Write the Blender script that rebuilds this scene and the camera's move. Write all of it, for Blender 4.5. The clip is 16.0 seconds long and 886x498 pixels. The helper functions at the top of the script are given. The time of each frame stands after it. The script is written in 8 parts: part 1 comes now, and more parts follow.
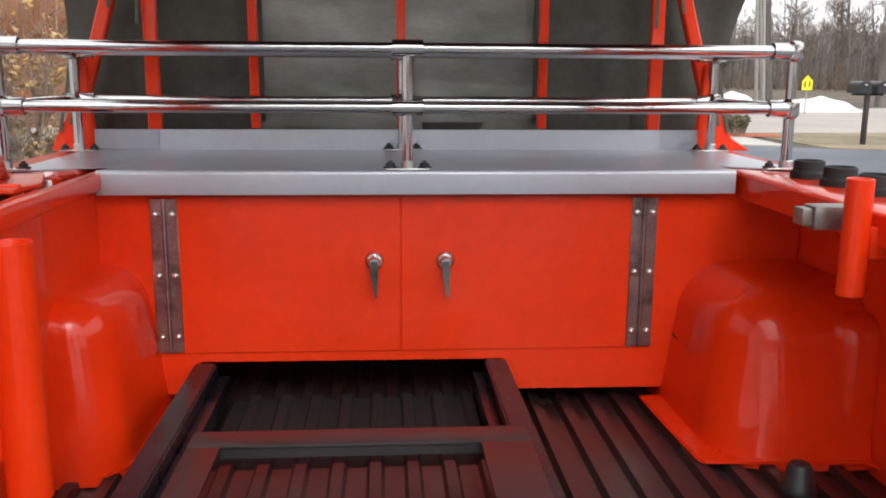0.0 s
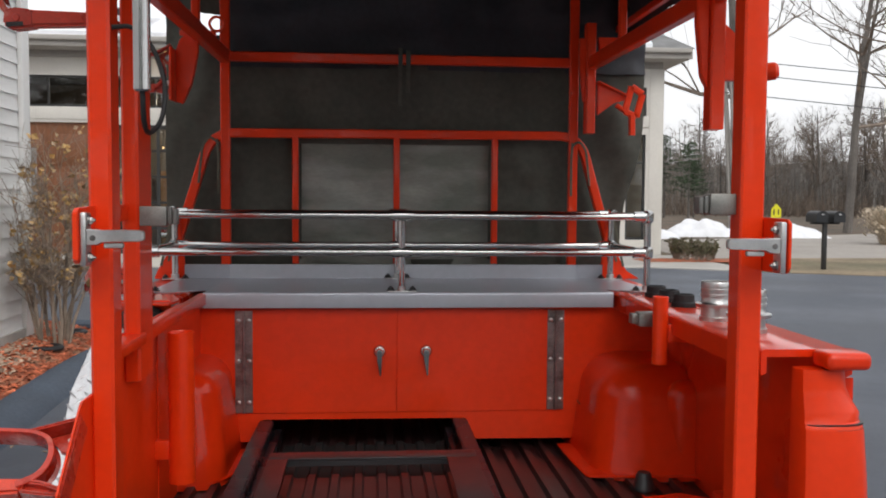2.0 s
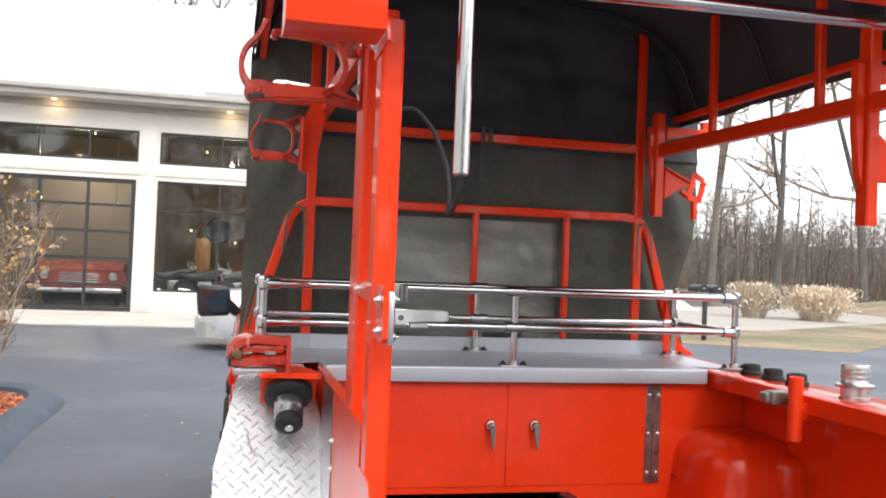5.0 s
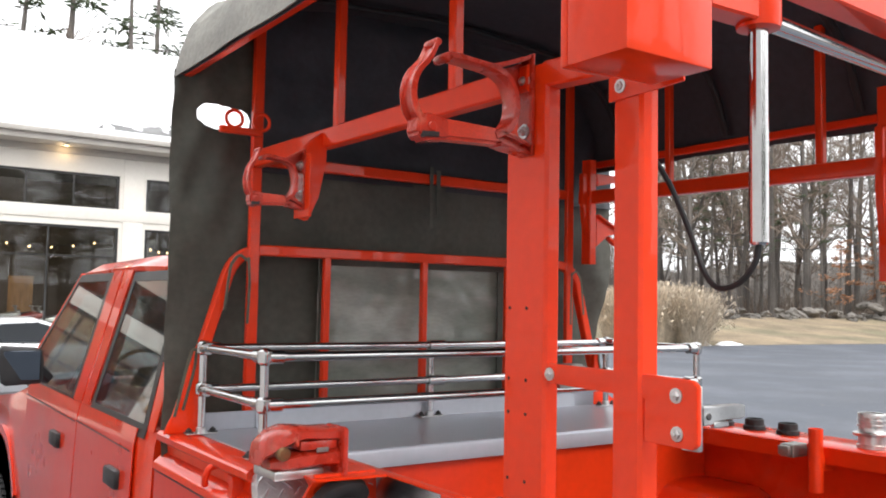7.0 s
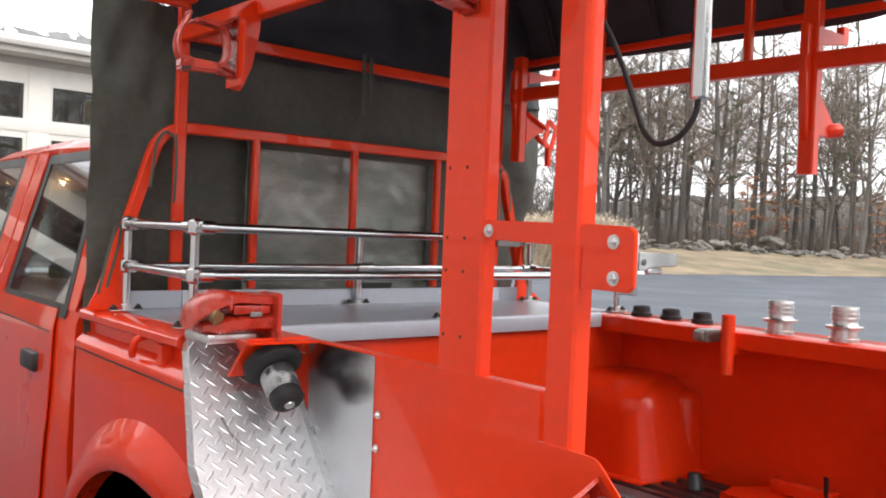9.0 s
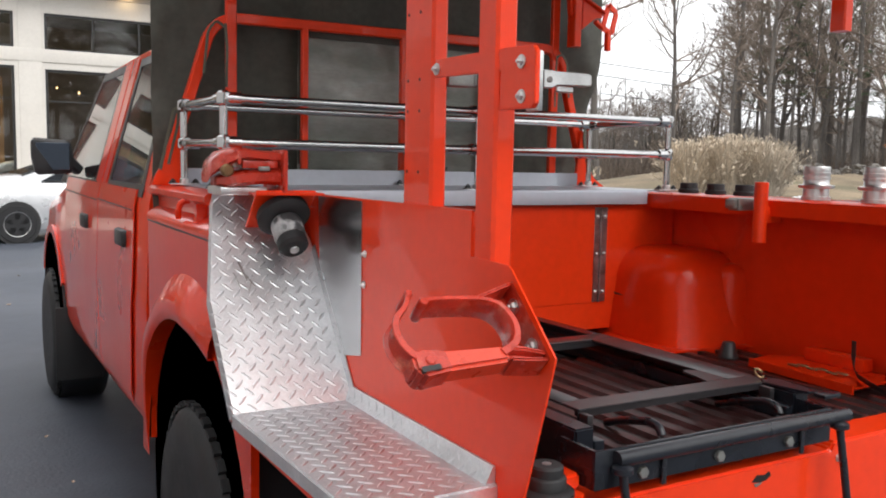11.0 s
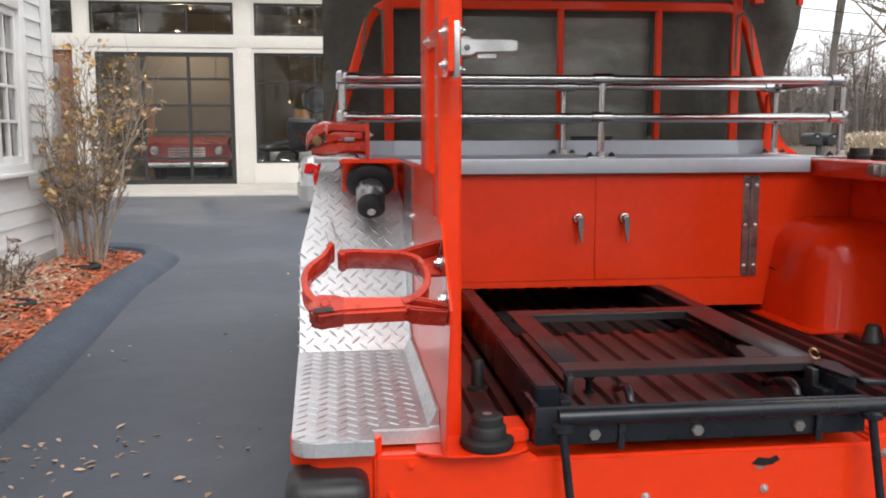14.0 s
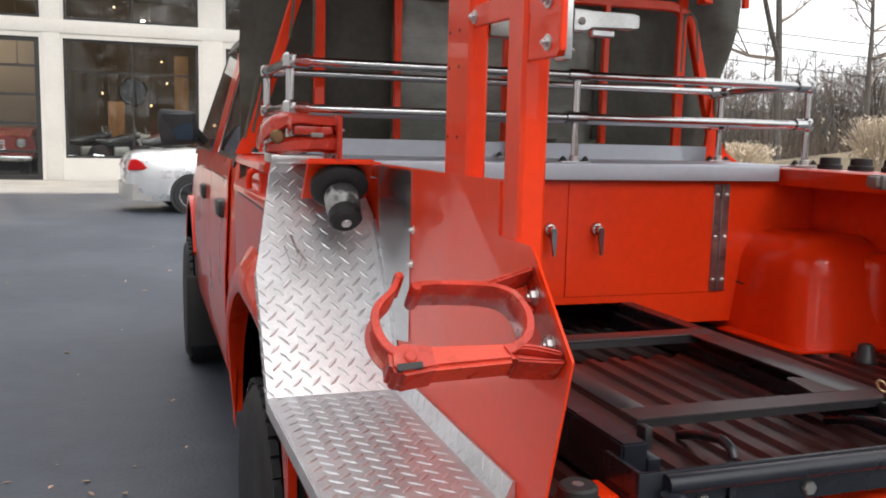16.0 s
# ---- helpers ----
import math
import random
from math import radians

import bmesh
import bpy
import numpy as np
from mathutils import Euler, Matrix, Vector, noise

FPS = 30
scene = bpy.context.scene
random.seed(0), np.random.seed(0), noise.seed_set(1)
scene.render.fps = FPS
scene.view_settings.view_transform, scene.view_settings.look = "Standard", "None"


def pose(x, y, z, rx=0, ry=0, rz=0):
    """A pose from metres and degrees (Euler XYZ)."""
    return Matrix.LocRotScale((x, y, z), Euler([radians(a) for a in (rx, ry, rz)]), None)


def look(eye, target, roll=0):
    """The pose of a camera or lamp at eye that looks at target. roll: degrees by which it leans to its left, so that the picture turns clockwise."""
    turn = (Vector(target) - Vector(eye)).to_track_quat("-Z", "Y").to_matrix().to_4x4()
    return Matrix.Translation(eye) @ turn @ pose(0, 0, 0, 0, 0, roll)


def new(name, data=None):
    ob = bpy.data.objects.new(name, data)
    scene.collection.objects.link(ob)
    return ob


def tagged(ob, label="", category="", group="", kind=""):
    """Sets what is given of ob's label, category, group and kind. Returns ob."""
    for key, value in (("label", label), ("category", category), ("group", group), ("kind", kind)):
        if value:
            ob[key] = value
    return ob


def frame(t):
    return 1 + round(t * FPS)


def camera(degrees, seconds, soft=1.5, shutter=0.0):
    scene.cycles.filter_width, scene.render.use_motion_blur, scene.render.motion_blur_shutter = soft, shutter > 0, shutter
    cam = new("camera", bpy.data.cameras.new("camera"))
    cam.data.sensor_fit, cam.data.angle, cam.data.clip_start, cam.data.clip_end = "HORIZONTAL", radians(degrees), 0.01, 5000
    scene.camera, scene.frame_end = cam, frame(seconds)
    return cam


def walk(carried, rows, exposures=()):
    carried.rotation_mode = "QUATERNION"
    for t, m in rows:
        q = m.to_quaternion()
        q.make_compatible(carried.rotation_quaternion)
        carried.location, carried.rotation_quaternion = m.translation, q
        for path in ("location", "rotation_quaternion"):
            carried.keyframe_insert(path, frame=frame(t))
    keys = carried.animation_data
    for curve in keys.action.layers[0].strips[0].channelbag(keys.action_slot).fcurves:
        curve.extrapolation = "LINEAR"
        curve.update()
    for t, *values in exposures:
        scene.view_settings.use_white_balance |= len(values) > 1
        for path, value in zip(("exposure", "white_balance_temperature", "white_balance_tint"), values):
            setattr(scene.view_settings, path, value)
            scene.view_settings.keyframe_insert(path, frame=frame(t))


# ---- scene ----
cam = camera(53.7, 16.0, soft=1.9)
METRES, EYE, TILT, LEAN, TURN = 5.9, 1.59, 0.0, 0.0, -3.9
ROWS = [
    (0.0, 0.0, 0.0, 0.0, 0.07, -11.34, -0.35),
    (0.5, -0.0017, -0.0356, 0.0094, -1.78, -8.46, -0.33),
    (1.0, 0.0094, -0.0771, 0.0145, -0.96, -5.37, -0.49),
    (1.5, 0.0052, -0.1234, 0.0173, -0.68, -3.89, -0.5),
    (2.0, 0.003, -0.1717, 0.0176, -0.8, -3.24, -0.42),
    (2.5, 0.0109, -0.224, 0.0145, -0.39, -2.85, -0.55),
    (3.0, -0.0031, -0.2584, 0.0139, 1.59, -2.65, -1.66),
    (3.5, -0.0327, -0.2809, 0.0116, 2.65, -2.77, -2.03),
    (4.0, -0.0549, -0.2645, 0.013, 2.52, -1.43, -2.35),
    (4.5, -0.0875, -0.2135, 0.0186, -2.36, 0.6, -2.95),
    (5.0, -0.1356, -0.1696, 0.0217, -9.44, 1.06, -2.31),
    (7.5, -0.2869, -0.0493, 0.0334, -33.12, 3.72, -1.37),
    (8.0, -0.2838, -0.0481, 0.0313, -34.47, 3.39, -1.9),
    (8.5, -0.283, -0.047, 0.0234, -35.7, 1.82, -2.62),
    (9.0, -0.2847, -0.0539, 0.0102, -36.08, -1.02, -2.43),
    (9.5, -0.2834, -0.0592, -0.0009, -36.6, -3.73, -2.76),
    (12.0, -0.1951, -0.1516, -0.0222, -14.07, -5.61, -0.3),
    (12.5, -0.1727, -0.1619, -0.0188, -8.55, -5.71, -0.66),
    (13.0, -0.1444, -0.1596, -0.0204, -4.22, -6.54, -0.48),
    (13.5, -0.1289, -0.1611, -0.0208, -2.94, -7.2, -0.21),
    (14.0, -0.124, -0.1626, -0.0209, -2.98, -7.48, 0.09),
    (14.5, -0.1243, -0.1616, -0.0226, -3.11, -7.61, 0.17),
    (15.0, -0.1386, -0.1474, -0.0191, -4.62, -6.64, -0.12),
    (15.5, -0.1679, -0.1245, -0.0175, -9.4, -6.55, -0.49),
    (16.0, -0.1867, -0.0894, -0.0226, -14.83, -7.34, -1.39),
]
EXPOSURES = [(0.0, 0.32), (0.5, 0.16), (1.0, 0.01), (1.5, -0.35), (2.0, -0.48), (2.5, -0.31), (3.0, 0.08), (3.5, 0.14), (4.0, 0.5), (5.0, 0.54), (7.5, 0.48), (8.0, 0.5), (8.5, 0.48), (9.0, 0.45), (9.5, 0.27), (12.0, 0.03), (16.0, 0.0)]
walk(cam, [(t, pose(0, 0, EYE, TILT, LEAN, TURN) @ pose(METRES * x, METRES * y, METRES * z, 90 + pitch, roll, yaw)) for t, x, y, z, yaw, pitch, roll in ROWS], EXPOSURES)


# ---- world and light ----
world = bpy.data.worlds.new("overcast_sky")
scene.world = world
world.use_nodes = True
wn, wl = world.node_tree.nodes, world.node_tree.links
bg = wn["Background"]
sky = wn.new("ShaderNodeTexSky")
sky.sky_type, sky.sun_disc = "NISHITA", False
sky.sun_elevation, sky.sun_rotation = radians(45), radians(171)
sky.air_density, sky.dust_density, sky.ozone_density = 1.0, 6.0, 1.0
veil = wn.new("ShaderNodeHueSaturation")
veil.inputs["Saturation"].default_value = 0.12
cloud = wn.new("ShaderNodeMix")
cloud.data_type = "RGBA"
cloud.inputs["Factor"].default_value = 0.7
cloud.inputs["B"].default_value = (12.5, 12.6, 12.9, 1)
wl.new(sky.outputs["Color"], veil.inputs["Color"])
wl.new(veil.outputs["Color"], cloud.inputs["A"])
wl.new(cloud.outputs["Result"], bg.inputs["Color"])
bg.inputs["Strength"].default_value = 0.15

sun_data = bpy.data.lights.new("sun", "SUN")
sun_data.energy, sun_data.angle, sun_data.color = 0.9, radians(28), (1, 0.97, 0.93)
sun = new("sun", sun_data)
sun.matrix_world = look((1.5, -7.5, 9.5), (0, 2, 0))

# ---- materials ----
MATS = {}


def material(name, base, rough=0.5, metal=0.0, vary=0.12, scale=6.0, grain=0.0, grain_scale=120.0, coat=0.0, second=None, second_at=(0.45, 0.65), second_scale=2.0, spread=0.0, coat_rough=0.06, detail=5.0, stretch=(1, 1, 1), alpha=1.0, transmission=0.0, glow=0.0, glow_color=(1, 1, 1), rough_vary=0.1, ior=1.5):
    """Base colour with broad and fine variation, a second colour in patches, gloss variation and a fine bump."""
    m = bpy.data.materials.new(name)
    m.use_nodes = True
    n, l = m.node_tree.nodes, m.node_tree.links
    p = n["Principled BSDF"]
    co = n.new("ShaderNodeTexCoord")
    mp = n.new("ShaderNodeMapping")
    mp.inputs["Scale"].default_value = stretch
    l.new(co.outputs["Object"], mp.inputs["Vector"])

    def noise_node(s, d=detail):
        t = n.new("ShaderNodeTexNoise")
        t.inputs["Scale"].default_value, t.inputs["Detail"].default_value = s, d
        l.new(mp.outputs["Vector"], t.inputs["Vector"])
        return t

    def mapped(sock, a, b, lo, hi):
        r = n.new("ShaderNodeMapRange")
        for k, v in zip(("From Min", "From Max", "To Min", "To Max"), (a, b, lo, hi)):
            r.inputs[k].default_value = v
        l.new(sock, r.inputs["Value"])
        return r.outputs["Result"]

    broad, fine = noise_node(scale), noise_node(scale * 14)
    col = n.new("ShaderNodeRGB")
    col.outputs[0].default_value = (*base, 1)
    out = col.outputs[0]
    if second:
        mix = n.new("ShaderNodeMix")
        mix.data_type = "RGBA"
        l.new(mapped(noise_node(second_scale, 8).outputs["Fac"], *second_at, 0, 1), mix.inputs["Factor"])
        l.new(out, mix.inputs["A"])
        mix.inputs["B"].default_value = (*second, 1)
        out = mix.outputs["Result"]
    for sock, amount in ((broad.outputs["Fac"], vary), (fine.outputs["Fac"], vary * 0.7)):
        hsv = n.new("ShaderNodeHueSaturation")
        l.new(mapped(sock, 0.3, 0.7, 1 - amount, 1 + amount), hsv.inputs["Value"])
        l.new(out, hsv.inputs["Color"])
        out = hsv.outputs["Color"]
    if spread:
        for src in ("Object Info", "Geometry"):
            if src == "Object Info":
                sock = n.new("ShaderNodeObjectInfo").outputs["Random"]
            else:
                sock = n.new("ShaderNodeNewGeometry").outputs["Random Per Island"]
            hsv = n.new("ShaderNodeHueSaturation")
            l.new(mapped(sock, 0, 1, 1 - spread, 1 + spread), hsv.inputs["Value"])
            l.new(out, hsv.inputs["Color"])
            out = hsv.outputs["Color"]
    l.new(out, p.inputs["Base Color"])
    l.new(mapped(broad.outputs["Fac"], 0.3, 0.7, max(0.0, rough - rough_vary * 0.5), min(1.0, rough + rough_vary * 0.5)), p.inputs["Roughness"])
    p.inputs["Metallic"].default_value, p.inputs["IOR"].default_value = metal, ior
    p.inputs["Coat Weight"].default_value, p.inputs["Coat Roughness"].default_value = coat, coat_rough
    p.inputs["Alpha"].default_value, p.inputs["Transmission Weight"].default_value = alpha, transmission
    if glow:
        p.inputs["Emission Color"].default_value, p.inputs["Emission Strength"].default_value = (*glow_color, 1), glow
    if grain:
        b = n.new("ShaderNodeBump")
        b.inputs["Strength"].default_value, b.inputs["Distance"].default_value = grain, 0.01
        l.new(noise_node(grain_scale, 6).outputs["Fac"], b.inputs["Height"])
        l.new(b.outputs["Normal"], p.inputs["Normal"])
    MATS[name] = m
    return m


RED = material("red_paint", (0.85, 0.045, 0.005), 0.36, vary=0.05, scale=3, grain=0.007, grain_scale=40, coat=0.42, coat_rough=0.03, ior=1.3)
LOCKER_RED = material("satin_red_paint", (0.85, 0.045, 0.005), 0.4, vary=0.06, scale=3, grain=0.03, grain_scale=60, coat=0.45, coat_rough=0.14, ior=1.32)
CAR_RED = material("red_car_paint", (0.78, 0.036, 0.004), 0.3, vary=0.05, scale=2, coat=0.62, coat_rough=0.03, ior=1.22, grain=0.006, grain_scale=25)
DULL_RED = material("worn_red_clamp_paint", (0.52, 0.036, 0.016), 0.28, vary=0.2, scale=25, second=(0.62, 0.15, 0.1), second_at=(0.62, 0.74), second_scale=22, grain=0.05, coat=0.4)
LINER = material("dark_bed_paint", (0.036, 0.014, 0.0135), 0.32, vary=0.25, scale=5, grain=0.04, grain_scale=90, second=(0.03, 0.02, 0.02), second_scale=3)
BLACK_PAINT = material("black_tray_paint", (0.021, 0.019, 0.021), 0.34, vary=0.2, scale=5, ior=1.65, grain=0.02, grain_scale=70, rough_vary=0.12)
PAD = material("grey_translucent_pad", (0.16, 0.16, 0.15), 0.35, vary=0.15, scale=20)
DULL_STEEL = material("dull_stop_steel", (0.3, 0.3, 0.28), 0.5, 0.85, vary=0.15, scale=20, grain=0.03)
# near-black that stands for shade on the deck's front part and in holes
SHADE_BLACK = material("matt_black_deck", (0.004, 0.0038, 0.0038), 0.8, vary=0.2, scale=6)
BLACK_STEEL = material("black_satin_steel", (0.011, 0.013, 0.018), 0.28, vary=0.25, scale=8, grain=0.03, second=(0.032, 0.026, 0.027), second_at=(0.58, 0.75), second_scale=7)
RUBBER = material("black_rubber", (0.016, 0.016, 0.017), 0.62, vary=0.2, scale=20, grain=0.08)
PLASTIC = material("black_plastic", (0.02, 0.021, 0.023), 0.42, vary=0.15, scale=15, grain=0.03)
CHROME = material("polished_stainless", (0.58, 0.575, 0.57), 0.12, 1.0, vary=0.06, scale=12)
DARK_CHROME = material("dark_latch_chrome", (0.3, 0.295, 0.29), 0.12, 1.0, vary=0.15, scale=20)
# red lowered so that vehicles indoors look dim; the room's shade is in it
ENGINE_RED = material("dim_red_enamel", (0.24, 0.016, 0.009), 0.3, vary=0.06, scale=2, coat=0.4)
SHEET = material("stainless_sheet", (0.56, 0.56, 0.57), 0.24, 1.0, vary=0.04, scale=2, rough_vary=0.04, grain=0.008, grain_scale=3)
STEEL = material("brushed_stainless", (0.58, 0.58, 0.59), 0.3, 1.0, vary=0.1, scale=10, grain=0.02, grain_scale=160, stretch=(1, 1, 6))
SHELF = material("grey_blue_painted_shelf", (0.45, 0.47, 0.52), 0.32, 0.4, vary=0.04, scale=3, rough_vary=0.04)
HINGE = material("dull_hinge_steel", (0.36, 0.34, 0.33), 0.36, 1.0, vary=0.25, scale=22, second=(0.14, 0.12, 0.11), second_at=(0.55, 0.7), second_scale=14)
ALU = material("cast_aluminium", (0.66, 0.66, 0.65), 0.36, 1.0, vary=0.12, scale=25, grain=0.03)
TREAD = material("bright_tread_plate", (0.72, 0.73, 0.745), 0.42, 0.8, vary=0.1, scale=9, second=(0.55, 0.55, 0.56), second_at=(0.6, 0.8), second_scale=6, grain=0.05, grain_scale=60)
LUG = material("polished_lug", (0.72, 0.73, 0.745), 0.42, 0.85, vary=0.15, scale=30)
CANVAS = material("dark_olive_canvas", (0.066, 0.066, 0.052), 0.7, vary=0.2, scale=3, grain=0.12, grain_scale=420, second=(0.094, 0.095, 0.078), second_at=(0.4, 0.75), second_scale=2)
STRAP = material("faded_olive_webbing", (0.12, 0.115, 0.085), 0.8, vary=0.2, scale=20, grain=0.1)
# blue-black canvas colour with the shade under the canopy put into it
CANVAS_SHADED = material("blue_black_lining", (0.042, 0.044, 0.052), 0.7, vary=0.2, scale=3, grain=0.12, grain_scale=420)
SCUFFED = material("scuffed_grey_rubber", (0.045, 0.045, 0.047), 0.4, vary=0.3, scale=20, second=(0.4, 0.4, 0.4), second_at=(0.5, 0.56), second_scale=16, grain=0.2)
CANVAS_TOP = material("weathered_canvas_top", (0.33, 0.325, 0.295), 0.9, vary=0.2, scale=5, grain=0.3, grain_scale=300)
VINYL = material("cloudy_vinyl_window", (0.22, 0.235, 0.2), 0.12, vary=0.1, scale=3, second=(0.43, 0.445, 0.405), second_at=(0.4, 0.7), second_scale=2.6, grain=0.02, grain_scale=4, stretch=(1, 1, 2.8), alpha=0.9)
SEAT = material("dark_grey_seat_cloth", (0.05, 0.05, 0.055), 0.9, vary=0.15, scale=12, grain=0.1, grain_scale=300)
CAB_GLASS = material("clear_cab_glass", (0.4, 0.45, 0.46), 0.02, vary=0.02, transmission=1.0, ior=1.75, rough_vary=0.0)
GLASS = material("tinted_car_glass", (0.014, 0.017, 0.02), 0.03, vary=0.05, rough_vary=0.0, ior=1.9)
PANE = material("window_pane", (0.85, 0.88, 0.88), 0.02, vary=0.02, transmission=1.0, ior=1.45, rough_vary=0.0)
HOUSE_PANE = material("reflecting_window_pane", (0.9, 0.92, 0.92), 0.02, vary=0.02, transmission=1.0, ior=2.1, rough_vary=0.0)
# dark tint stands in for dark surroundings reflected in the mirror
MIRROR = material("mirror_glass", (0.13, 0.15, 0.18), 0.02, 1.0, vary=0.02, rough_vary=0.0)
LENS = material("red_lamp_lens", (0.5, 0.01, 0.012), 0.15, vary=0.05, coat=0.8)
ASPHALT = material("dark_asphalt", (0.058, 0.068, 0.088), 0.6, vary=0.13, scale=0.35, detail=10, grain=0.35, grain_scale=55, second=(0.094, 0.106, 0.13), second_at=(0.46, 0.66), second_scale=0.4)
BERM = material("asphalt_berm", (0.064, 0.082, 0.11), 0.8, vary=0.2, scale=2, grain=0.5, grain_scale=45)
PALE = material("pale_road", (0.34, 0.31, 0.28), 0.85, vary=0.12, scale=0.3, grain=0.2, grain_scale=30)
CONCRETE = material("concrete_apron", (0.42, 0.4, 0.37), 0.85, vary=0.14, scale=0.9, grain=0.2, grain_scale=40)
GRASS = material("dull_winter_grass", (0.24, 0.185, 0.12), 0.95, vary=0.3, scale=0.5, grain=0.8, grain_scale=14, second=(0.16, 0.14, 0.085), second_at=(0.45, 0.62), second_scale=0.22)
LITTER = material("leaf_litter_ground", (0.115, 0.082, 0.055), 0.95, vary=0.35, scale=0.4, grain=0.8, grain_scale=10, second=(0.07, 0.06, 0.045), second_scale=0.15)
SNOW = material("dirty_snow", (0.82, 0.83, 0.86), 0.7, vary=0.08, scale=2, grain=0.4, grain_scale=12)
MULCH = material("orange_bark_mulch", (0.44, 0.125, 0.06), 0.95, vary=0.35, scale=12, spread=0.4, grain=0.6, second=(0.27, 0.14, 0.085), second_at=(0.48, 0.64), second_scale=5)
WHITE = material("white_painted_wall", (0.66, 0.63, 0.58), 0.7, vary=0.04, scale=1.2, grain=0.06)
# gutter's grey-beige; on soffit and frieze it carries the eave's shade
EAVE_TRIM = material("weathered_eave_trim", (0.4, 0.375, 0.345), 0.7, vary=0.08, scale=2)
TRIM = material("white_trim", (0.8, 0.8, 0.78), 0.5, vary=0.04, scale=4)
CURTAIN = material("white_curtain_cloth", (0.75, 0.74, 0.71), 0.9, vary=0.06, scale=5, grain=0.1, grain_scale=200)
SIDING = material("grey_clapboard", (0.72, 0.72, 0.705), 0.7, vary=0.06, scale=3, spread=0.05, grain=0.05, stretch=(6, 1, 6))
ROOF = material("roof_shingles", (0.2, 0.2, 0.2), 0.9, vary=0.2, scale=3, grain=0.5)
ROOF_SNOW = material("snowy_roof", (0.86, 0.87, 0.9), 0.75, vary=0.05, scale=1.5, grain=0.2, grain_scale=8, second=(0.4, 0.4, 0.42), second_at=(0.59, 0.645), second_scale=0.3)
FRAME_DARK = material("dark_window_frame", (0.025, 0.025, 0.025), 0.45, vary=0.1)
AMBER_WOOD = material("amber_wood", (0.3, 0.16, 0.06), 0.5, vary=0.2, scale=3, stretch=(4, 4, 1))
WOOD_DOOR = material("brown_wood_door", (0.2, 0.075, 0.03), 0.45, vary=0.25, scale=3, stretch=(5, 5, 1))
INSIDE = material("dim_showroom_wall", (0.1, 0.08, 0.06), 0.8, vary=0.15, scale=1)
BAY_WALL = material("beige_bay_wall", (0.2, 0.175, 0.145), 0.8, vary=0.12, scale=0.8)
LAMP = material("warm_lamp", (1, 0.8, 0.5), 0.4, glow=4, glow_color=(1, 0.62, 0.26))
BARK = material("grey_bark", (0.125, 0.112, 0.102), 0.95, vary=0.35, scale=1.5, spread=0.3, grain=0.5, grain_scale=20, stretch=(1, 1, 0.3))
BRUSH = material("brown_undergrowth", (0.13, 0.1, 0.078), 0.95, vary=0.3, scale=0.4, spread=0.35)
TWIG = material("brown_twigs", (0.21, 0.17, 0.14), 0.95, vary=0.3, scale=3, spread=0.25)
PINE = material("pine_needles", (0.04, 0.065, 0.032), 0.9, vary=0.35, scale=1, spread=0.4)
WORN_LEVER = material("worn_red_lever", (0.7, 0.06, 0.025), 0.3, vary=0.15, scale=18, second=(0.6, 0.15, 0.1), second_at=(0.62, 0.7), second_scale=14, coat=0.3, grain=0.04)
BRONZE = material("dull_bronze", (0.25, 0.16, 0.08), 0.35, 0.8, vary=0.2, scale=30)
SOFT_PINE = material("soft_green_needles", (0.085, 0.115, 0.062), 0.9, vary=0.3, scale=1, spread=0.35)
RUST = material("rust_brown_leaves", (0.28, 0.14, 0.075), 0.9, vary=0.3, scale=1, spread=0.35)
STRAW = material("straw_grass", (0.52, 0.44, 0.34), 0.9, vary=0.2, scale=4, spread=0.3)
SHRUB = material("brown_shrub_stems", (0.25, 0.2, 0.155), 0.9, vary=0.25, scale=8, spread=0.3)
# lighter than near bark: the haze of distance is put into the colour
FAR = material("hazy_far_bark", (0.2, 0.185, 0.17), 1.0, vary=0.25, scale=0.5, spread=0.25)
LEAF = material("dry_leaf", (0.5, 0.365, 0.26), 0.8, vary=0.2, scale=20, spread=0.4)
OLIVE = material("dull_olive_leaf", (0.13, 0.12, 0.06), 0.8, vary=0.25, scale=20, spread=0.3)
GOLD = material("yellow_leaf", (0.68, 0.43, 0.16), 0.7, vary=0.2, scale=20, spread=0.3, second=(0.5, 0.37, 0.25), second_at=(0.46, 0.54), second_scale=5)
STONE = material("fieldstone", (0.11, 0.1, 0.088), 0.9, vary=0.25, scale=3, spread=0.35, grain=0.5, grain_scale=15)
SILVER = material("silver_car_paint", (0.7, 0.71, 0.72), 0.3, 0.5, vary=0.04, coat=0.8)
BUMPER_GREY = material("grey_lower_bumper", (0.4, 0.39, 0.37), 0.4, 0.3, vary=0.05, coat=0.4)
YELLOW = material("yellow_sign", (0.75, 0.7, 0.02), 0.5, vary=0.05)
POLE = material("weathered_pole", (0.33, 0.31, 0.29), 0.9, vary=0.2, scale=4, stretch=(4, 4, 0.5))
SIGN_GREY = material("grey_sign_face", (0.26, 0.27, 0.3), 0.5, vary=0.08)
STEEL_GREY = material("grey_painted_metal", (0.42, 0.41, 0.4), 0.55, vary=0.1, scale=8)
LETTER = material("charcoal_sign_letter", (0.05, 0.052, 0.056), 0.5, vary=0.1)
HILL = material("distant_hill", (0.088, 0.074, 0.062), 1.0, vary=0.35, scale=0.22, detail=10, stretch=(1, 1, 0.1), second=(0.13, 0.115, 0.1), second_at=(0.45, 0.62), second_scale=0.5)


